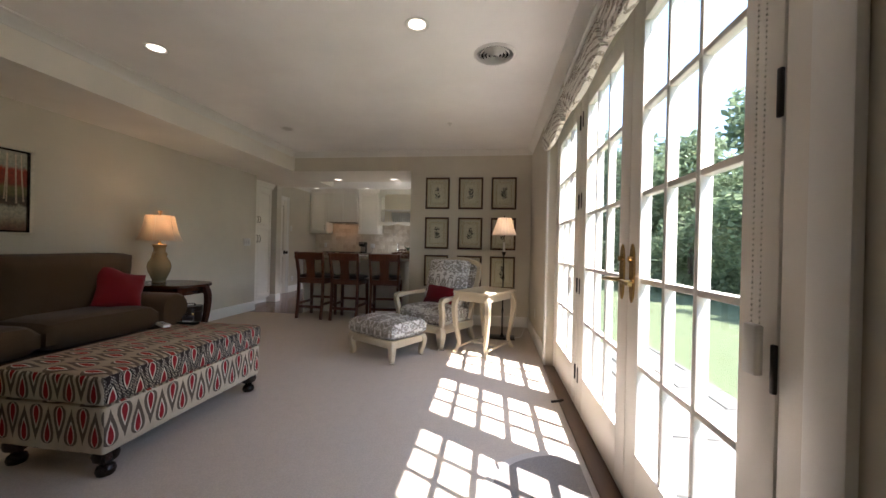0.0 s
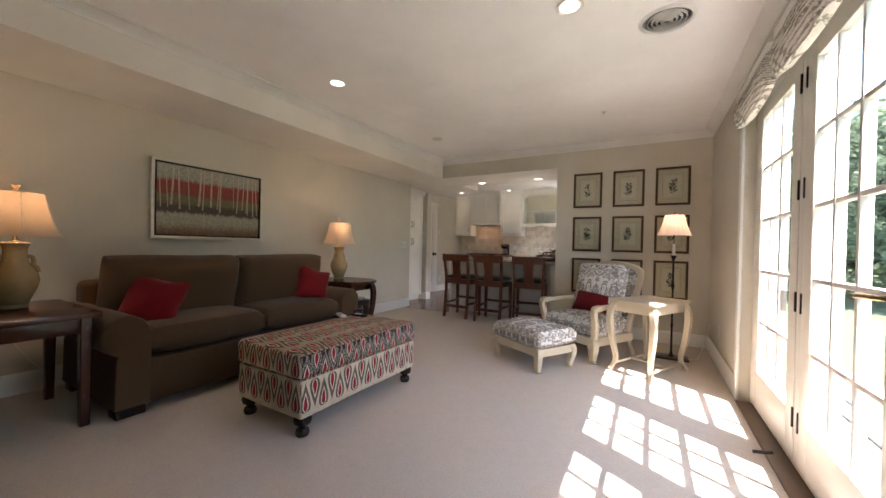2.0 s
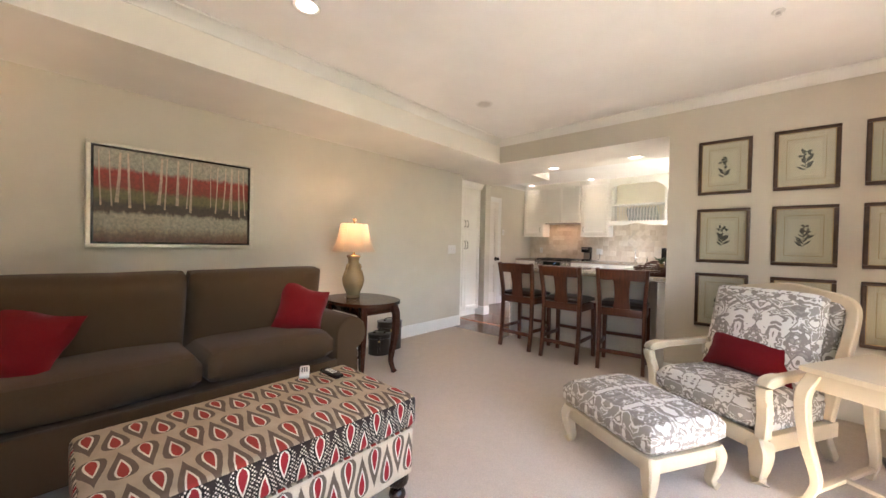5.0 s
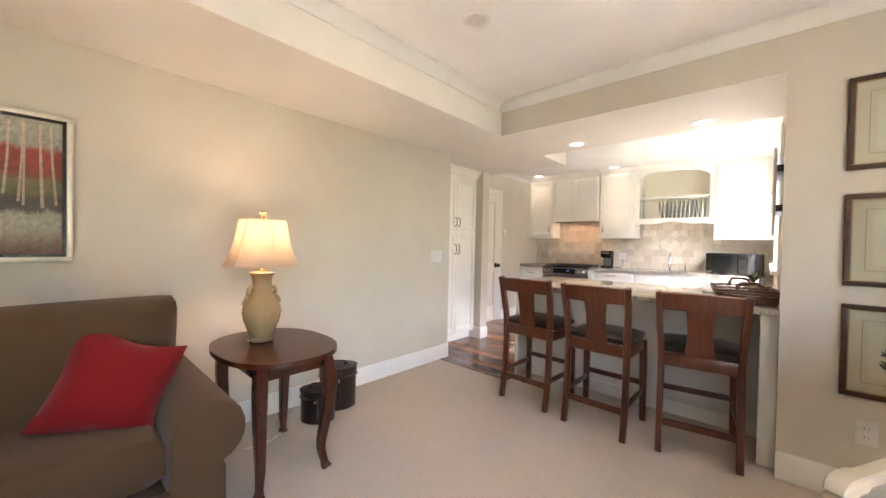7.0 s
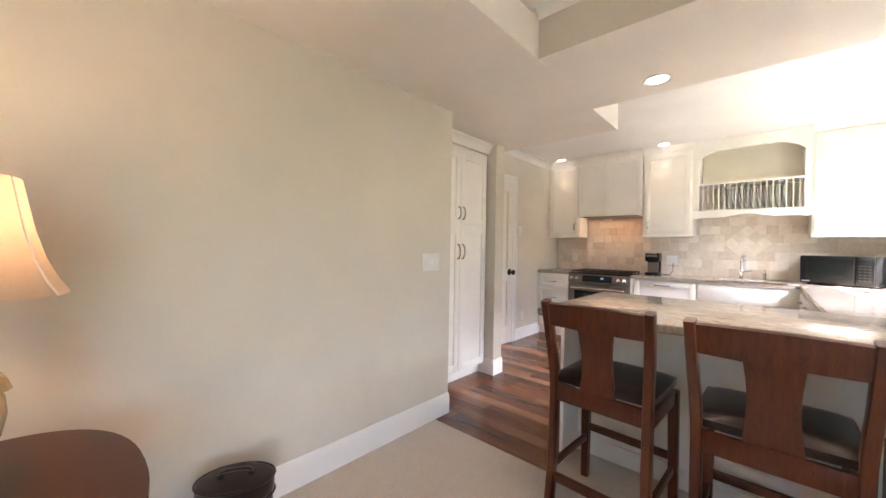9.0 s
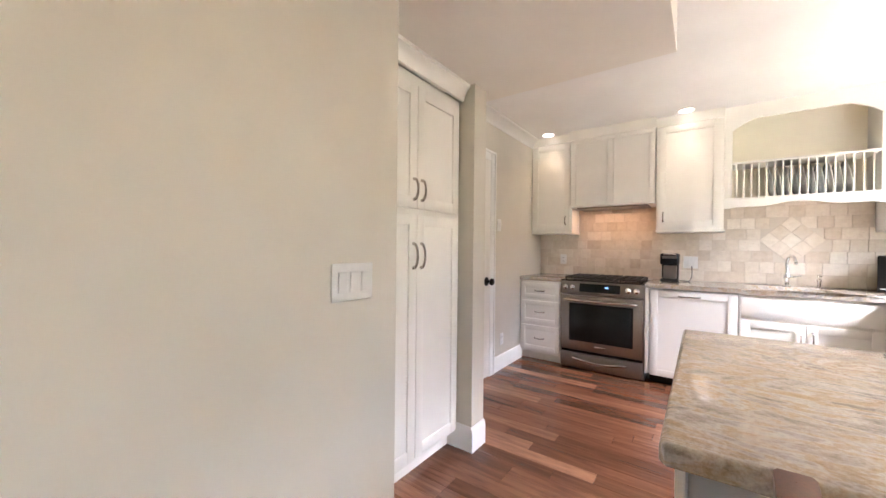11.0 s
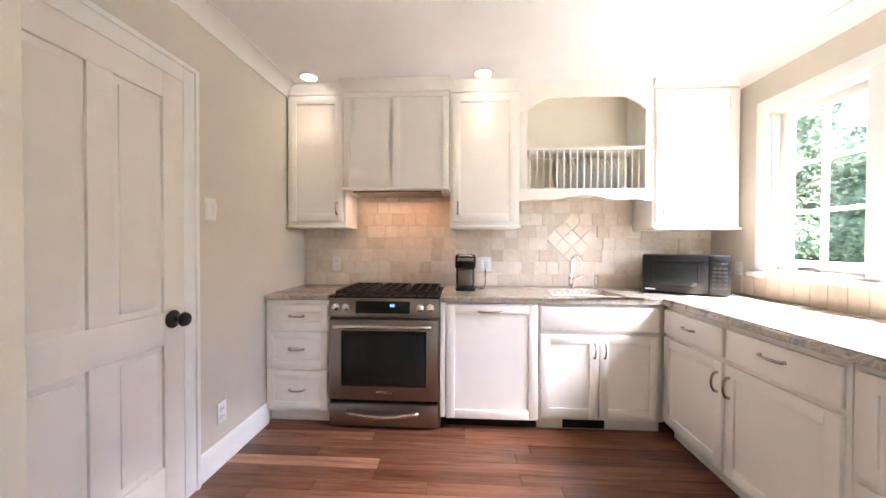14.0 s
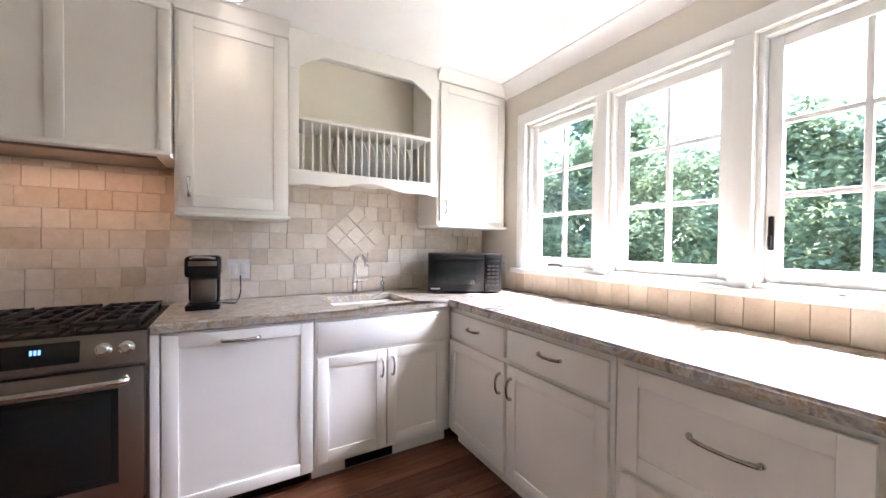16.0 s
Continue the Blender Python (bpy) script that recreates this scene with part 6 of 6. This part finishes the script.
solid("appliance_cord", sweep(smooth_path([(-3.17, 8.97, 0.925), (-3.12, 8.96, 0.921), (-3.10, 9.02, 0.922), (-3.08, 9.12, 0.96), (-3.08, 9.15, 1.06)]), 0.004, 6), "pipe", "black appliance cord on the worktop", "cord")

# ---- bar ----
knee = thing("breakfast_bar", pose(0, 0, 0), "white panelled base under the bar top", "bar")
part("knee_wall", box(-3.03, KR - 0.018, 5.955, 6.40, 0.0, 0.875), "cabinet", knee)
part("end_panel", box(-3.05, -3.03, 5.73, 6.43, 0.0, 0.875, bev=0.002), "cabinet", knee)
part("end_post", box(-1.335, KR - 0.018, 5.555, 5.955, 0.0, 0.875, bev=0.003), "cabinet", knee, "white end post")
part("skirting", box(-3.03, -1.335, 5.937, 5.955, 0.0, 0.10, bev=0.003), "cabinet", knee)

bk = thing("wicker_tray", pose(-1.42, 5.775, 0.916, 0, 0, 8), "dark wicker tray with folded cloth on the bar top", "tray")
part("bottom", box(-0.13, 0.13, -0.19, 0.19, 0, 0.012, bev=0.004), "wicker", bk)
for k in range(5):
    o = rounded(0.27 + 0.012 * k, 0.40 + 0.012 * k, 0.04, 5)
    ring = [(x, y, 0.018 + 0.016 * k + 0.003 * math.sin(11 * i + k)) for i, (x, y) in enumerate(o)]
    part("wicker_coil", sweep(ring + ring[:1], 0.008, 6), "wicker", bk)
for s in (-1, 1):
    part("handle", sweep(smooth_path([(-0.06, s * 0.22, 0.08), (-0.04, s * 0.225, 0.125), (0.04, s * 0.225, 0.125), (0.06, s * 0.22, 0.08)]), 0.009, 8), "wicker", bk)
part("folded_cloth", soften(moved(cushion(0.17, 0.22, 0.05, 0.01, 10), Matrix.Translation((-0.02, -0.03, 0.012))), 0.006, 12), "shadecloth", bk, "white folded cloth")
part("jar", moved(lathe([(0.03, 0.012), (0.036, 0.02), (0.036, 0.085), (0.024, 0.095), (0.026, 0.115)], 16), Matrix.Translation((0.06, 0.09, 0))), "glaze", bk)
bl = bmesh.new()
for k in range(14):
    a = k * 2.4
    join(bl, sweep(smooth_path([(0.06, 0.12, 0.10), (0.06 + 0.02 * math.cos(a), 0.12 + 0.02 * math.sin(a), 0.14), (0.06 + (0.05 + 0.002 * k) * math.cos(a), 0.12 + 0.05 * math.sin(a), 0.15 + 0.003 * k)], 3), [(0.003, 0.003)] * 3 + [(0.011, 0.003)] * 3 + [(0.002, 0.001)], 6))
part("sprig", bl, "leaf_dark", bk, "small dried sprig")


def bar_stool():
    """A counter stool, its back legs at y 0 and the seat towards +y."""
    t = thing("bar_stool", pose(0, 0, 0), "dark cherry wooden bar stool with leather seat", "bar stool", "three bar stools at the bar")
    for s in (-1, 1):
        p = smooth_path([(s * 0.195, -0.035, 0.0), (s * 0.195, 0.0, 0.25), (s * 0.195, 0.01, 0.60), (s * 0.205, -0.015, 0.80), (s * 0.212, -0.055, 0.985)])
        part("back_leg", sweep(p, [(0.017, 0.024)] * len(p), square=True, up=(0, 1, 0)), "stool", t)
        p = [(s * 0.205, 0.385, 0.0), (s * 0.20, 0.375, 0.58)]
        part("front_leg", sweep(p, [(0.018, 0.018), (0.021, 0.021)], square=True), "stool", t)
        part("side_rail", box(s * 0.198 - 0.011, s * 0.198 + 0.011, 0.02, 0.37, 0.52, 0.585, bev=0.003), "stool", t)
        part("side_stretcher", box(s * 0.199 - 0.009, s * 0.199 + 0.009, 0.01, 0.38, 0.20, 0.235, bev=0.003), "stool", t)
    part("front_rail", box(-0.185, 0.185, 0.365, 0.387, 0.52, 0.585, bev=0.003), "stool", t)
    part("back_rail", box(-0.185, 0.185, -0.004, 0.018, 0.525, 0.60, bev=0.003), "stool", t)
    part("front_stretcher", box(-0.19, 0.19, 0.37, 0.39, 0.255, 0.29, bev=0.003), "stool", t)
    part("back_stretcher", box(-0.185, 0.185, -0.012, 0.008, 0.155, 0.195, bev=0.003), "stool", t)
    b = bmesh.new()
    n = 12
    rows = []
    for i in range(n + 1):
        u = 2 * i / n - 1
        y = -0.035 - 0.018 * (1 - u * u)
        rows.append([b.verts.new((u * 0.20, y + dy, z)) for dy, z in ((-0.012, 0.875), (-0.03, 0.972 + 0.006 * (1 - u * u)), (-0.012, 0.978 + 0.006 * (1 - u * u)), (0.010, 0.875))])
    for p, q in zip(rows, rows[1:]):
        for i in range(4):
            b.faces.new((p[i], p[(i + 1) % 4], q[(i + 1) % 4], q[i]))
    b.faces.new(rows[0])
    b.faces.new(rows[-1][::-1])
    part("top_rail", b, "stool", t, "curved top rail")
    b = bmesh.new()
    rows = []
    for i in range(9):
        v = i / 8
        z = 0.595 + v * 0.29
        y = 0.008 - 0.05 * max(0, v - 0.3)
        hw = 0.075 - 0.012 * math.sin(math.pi * v)
        rows.append([b.verts.new((x, yy, z)) for x, yy in ((-hw, y - 0.007), (hw, y - 0.007), (hw, y + 0.007), (-hw, y + 0.007))])
    for p, q in zip(rows, rows[1:]):
        for i in range(4):
            b.faces.new((p[i], p[(i + 1) % 4], q[(i + 1) % 4], q[i]))
    b.faces.new(rows[0][::-1])
    b.faces.new(rows[-1])
    part("splat", b, "stool", t, "broad flat splat")
    part("seat", moved(cushion(0.43, 0.40, 0.065, 0.02, 10), Matrix.Translation((0, 0.205, 0.582))), "leather", t, "dark brown leather seat pad")
    return t


s0 = bar_stool()
s0.matrix_basis = pose(-2.712, 5.325, 0, 0, 0, -3)
copy_thing(s0, pose(-2.165, 5.285, 0, 0, 0, -1))
copy_thing(s0, pose(-1.595, 5.365, 0, 0, 0, 9))

# ---- kitchen sockets, thermostat ----
RW = pose(0, 0, 0, 0, 0, 90)
plate("thermostat", pose(KL, 8.0, 1.455) @ RW, 0.085, 0.12, 2, "white thermostat and switch plate on the wall", "thermostat")
plate("wall_socket", pose(KL, 8.085, 0.30) @ RW, 0.075, 0.118, 0, "white double wall socket", "wall socket")
plate("wall_socket", pose(-4.36, YK - 0.012, 1.10), 0.075, 0.118, 0, "white wall socket in the tile", "wall socket")
plate("wall_socket", pose(-3.09, YK - 0.012, 1.10), 0.12, 0.12, 2, "white double switch plate in the tile", "light switch")
plate("wall_socket", pose(KR - 0.006, 8.85, 1.09, 0, 0, -90), 0.075, 0.118, 0, "white wall socket beside the microwave", "wall socket")


# round clock on the window wall, held off it by two brackets
clock = thing("wall_clock", pose(KR, 5.92, 1.62, 0, 0, -90), "round white wall clock on dark brackets beside the window", "clock")
TILT = pose(0, 0, 0, 90, 0, 0)
part("dial", moved(lathe([(0.0005, 0.045), (0.265, 0.045), (0.275, 0.048), (0.278, 0.054), (0.272, 0.059), (0.26, 0.060), (0.0005, 0.0605)], 56), TILT), "white", clock)
for dz in (-0.12, 0.12):
    part("bracket", box(-0.2, 0.2, -0.0445, -0.001, dz - 0.02, dz + 0.02, bev=0.003), "bronze", clock, "dark mounting bracket")
part("pointer", boxes((-0.1, 0.004, -0.0645, -0.0615, -0.004, 0.004)), "black", clock, "thin black pointer")
part("maker_mark", boxes((-0.03, 0.03, -0.0625, -0.0608, -0.135, -0.06)), "iron", clock, "dark oblong mark on the dial")
plate("wall_socket", pose(KR, 6.12, 1.125, 0, 0, -90), 0.12, 0.12, 2, "white double socket plate above the bar", "wall socket")


# ---- outside ----
g = bmesh.new()
bmesh.ops.create_grid(g, x_segments=60, y_segments=60, size=400)
for v in g.verts:
    v.co.z = -0.16
shell("ground", g, "lawn", "green mown lawn in sunlight", "lawn")


def leaves(bm, rnd, centre, radius, count, size, flat=0.7):
    """Loose leaves in an uneven clump."""
    for _ in range(count):
        d = Vector((rnd.gauss(0, 1), rnd.gauss(0, 1), rnd.gauss(0, 1) * flat)).normalized()
        p = Vector(centre) + d * radius * rnd.random() ** 0.4
        a = Vector((rnd.gauss(0, 1), rnd.gauss(0, 1), rnd.gauss(0, 0.5))).normalized()
        c = a.cross(Vector((rnd.gauss(0, 1), rnd.gauss(0, 1), rnd.gauss(0, 1)))).normalized()
        s = size * rnd.uniform(0.6, 1.4)
        bm.append((p, a * s, c * s * 0.45))


def leaf_mesh(rows):
    vs, fs = [], []
    for p, a, c in rows:
        k = len(vs)
        vs += [p - a, p - a * 0.2 + c, p + a, p - a * 0.2 - c]
        fs.append((k, k + 1, k + 2, k + 3))
    me = bpy.data.meshes.new("crown")
    me.from_pydata([tuple(v) for v in vs], [], fs)
    return me


def tree(x, y, h, spread, seed, material, clumps=26, per=230, size=0.10, low=0.15, name="tree", label="leafy green tree beyond the lawn"):
    rnd = random.Random(seed)
    t = thing(name, pose(x, y, -0.16), label, "tree", "trees round the garden")
    trunk_pts = smooth_path([(0, 0, 0), (0.06 * rnd.uniform(-1, 1), 0.05, h * 0.3), (0.15 * rnd.uniform(-1, 1), 0.1 * rnd.uniform(-1, 1), h * 0.6), (0.1 * rnd.uniform(-1, 1), 0, h * 0.9)])
    n = len(trunk_pts)
    b = sweep(trunk_pts, [(0.035 * h * (1 - 0.8 * i / n) * 0.55,) * 2 for i in range(n)], 9)
    rows = []
    for k in range(clumps):
        z = h * (low + (1 - low) * (k + rnd.random()) / clumps)
        f = math.sin(math.pi * min(1, 0.25 + 0.75 * (z / h - low) / (1 - low))) ** 0.6
        a = rnd.uniform(0, 6.28)
        r = spread * f * rnd.uniform(0.25, 1.0)
        c = (r * math.cos(a), r * math.sin(a), z)
        if k % 3 == 0:
            join(b, sweep([(0, 0, z * 0.75), (c[0] * 0.5, c[1] * 0.5, z * 0.9), c], [(0.012 * h * 0.5,) * 2, (0.008 * h * 0.5,) * 2, (0.01, 0.01)], 6))
        leaves(rows, rnd, c, spread * rnd.uniform(0.22, 0.42), per, size)
    part("trunk", b, "bark", t)
    me = leaf_mesh(rows)
    me.materials.append(M[material])
    ob = new("crown", me)
    ob.parent = t
    return t


paved = shell("pavement", box(XW + 0.2, 1.95, -1.5, 5.2, -0.2, -0.1), "grout", "grey flagstone terrace outside the doors", "terrace")
rnd = random.Random(3)
y = -1.48
while y < 5.1:
    hgt = rnd.choice((0.4, 0.5, 0.6))
    x = XW + 0.21
    while x < 1.9:
        wid = min(rnd.choice((0.45, 0.6, 0.75)), 1.94 - x)
        ob = new("flagstone", mesh_of("flagstone", box(0, wid - 0.015, 0, min(hgt, 5.19 - y) - 0.015, 0, 0.03, bev=0.006, seg=1), "paving"))
        ob.matrix_basis = pose(x, y, -0.105, rnd.uniform(-0.3, 0.3), rnd.uniform(-0.3, 0.3), 0)
        ob.parent = paved
        x += wid
    y += hgt
rnd = random.Random(11)
# a close screen of trees beyond the kitchen windows
for i, (x, y) in enumerate(((4.2, 15.5), (6.2, 12.6), (7.2, 9.8), (7.8, 7.0), (8.5, 4.2), (3.4, 18.5), (10.0, 14.0), (12.0, 9.5), (11.5, 5.0))):
    tree(x, y, rnd.uniform(3.6, 4.8) if i % 3 else rnd.uniform(5.0, 6.2), rnd.uniform(1.7, 2.2), 20 + i, "leaf" if i % 3 else "leaf_dark", 34, 420, 0.085, 0.04)
# taller trees across the lawn
for i, (x, y) in enumerate(((11, 17), (15, 23), (9, 25), (20, 17), (7.5, 20), (24, 12), (14, 32), (24, 1))):
    tree(x, y, rnd.uniform(6.2, 8.6), rnd.uniform(2.4, 3.2), 50 + i, "leaf_dark" if i % 2 else "leaf", 34, 240, 0.2, 0.05)

# ---- kitchen floor strips and wall tiles ----
strip = {}


def plank(x0, x1, y0, w):
    k = round((x1 - x0) * 10)
    if k not in strip:
        strip[k] = mesh_of("floor_strip", box(0, k / 10 - 0.0015, 0, w - 0.0015, -0.012, 0.0, bev=0.0012, seg=1), "plank")
        for f in strip[k].polygons:
            f.use_smooth = False
    ob = new("floor_strip", strip[k])
    ob.matrix_basis = pose(x0, y0, 0)
    ob.parent = floor_kitchen
    return ob


rnd = random.Random(5)
y, W = 5.602, 0.096
while y < 8.64:
    x = KL
    end = KR if y > 6.40 else -3.06 if y < 5.95 else -3.03
    if y > 6.40 and y < 8.5:
        end = XF + 0.08
    first = True
    while x < end - 0.05:
        ln = round(rnd.uniform(0.3, 0.9) if first else rnd.uniform(0.6, 1.7), 1)
        first = False
        if end - (x + ln) < 0.3:
            ln = math.ceil((end - x) * 10) / 10
        plank(x, x + ln, y, W)
        x += ln
    y += W

TS = 0.1016
tiles = {}


def tile_mesh(w, h):
    key = (round(w, 3), round(h, 3))
    if key not in tiles:
        tiles[key] = mesh_of("tile", box(0.0012, w - 0.0012, -0.0105, 0, 0.0012, h - 0.0012, bev=0.0012, seg=1), "tile")
        for f in tiles[key].polygons:
            f.use_smooth = False
    return tiles[key]


backing = shell("splashback", boxes((KL + 0.001, KR - 0.001, YK - 0.0035, YK - 0.0005, 0.917, 1.40), (-4.17, -3.385, YK - 0.0035, YK - 0.0005, 1.40, 1.68), (-2.835, -1.875, YK - 0.0035, YK - 0.0005, 1.40, 1.67)), "grout", "tumbled travertine tile splashback", "tiling")
DC, DH = (-2.36, 1.32), 0.216       # centre and half diagonal of the diamond inset


def put_tile(x0, x1, z0, z1):
    ob = new("tile", tile_mesh(x1 - x0, z1 - z0))
    ob.matrix_basis = pose(x0, YK - 0.003 + rnd.uniform(-0.0012, 0.0008), z0, rnd.uniform(-0.25, 0.25), 0, rnd.uniform(-0.25, 0.25))
    ob.parent = backing


z, row = 0.918, 0
while z < 1.66:
    h = TS if z + TS <= 1.67 else 1.67 - z
    x = KL - rnd.uniform(0, TS)
    while x < KR - 0.02:
        wd = TS * rnd.choice((1.0, 1.0, 1.0, 1.0, 1.5, 1.5))
        if x + wd > KR - 0.06:
            wd = KR - x
        a, b2 = max(x, KL + 0.004), min(x + wd, KR - 0.004)
        mid, zm = (a + b2) / 2, z + h / 2
        inside = zm < 1.40 or -4.17 < mid < -3.385 or -2.83 < mid < -1.88
        if inside and abs(mid - DC[0]) + abs(zm - DC[1]) > DH + 0.035 and b2 - a > 0.02:
            put_tile(a, b2, z, z + h)
        x += wd
    z += TS
    row += 1
for i in range(3):
    for j in range(3):
        ob = new("tile", tile_mesh(TS, TS))
        ob.matrix_basis = pose(DC[0], YK - 0.005, DC[1]) @ pose(0, 0, 0, 0, 45, 0) @ pose((i - 1.5) * TS, 0, (j - 1.5) * TS)
        ob.parent = backing
side = shell("splashback_side", box(KR - 0.0035, KR - 0.0005, 6.47, YK - 0.004, 0.917, 1.054), "grout", "tumbled travertine tile row under the windows", "tiling")
y = 6.48
while y < YK - 0.05:
    ob = new("tile", tile_mesh(TS, 0.134))
    ob.matrix_basis = pose(KR - 0.003, y + TS, 0.918) @ pose(0, 0, 0, 0, 0, -90)
    ob.parent = side
    y += TS
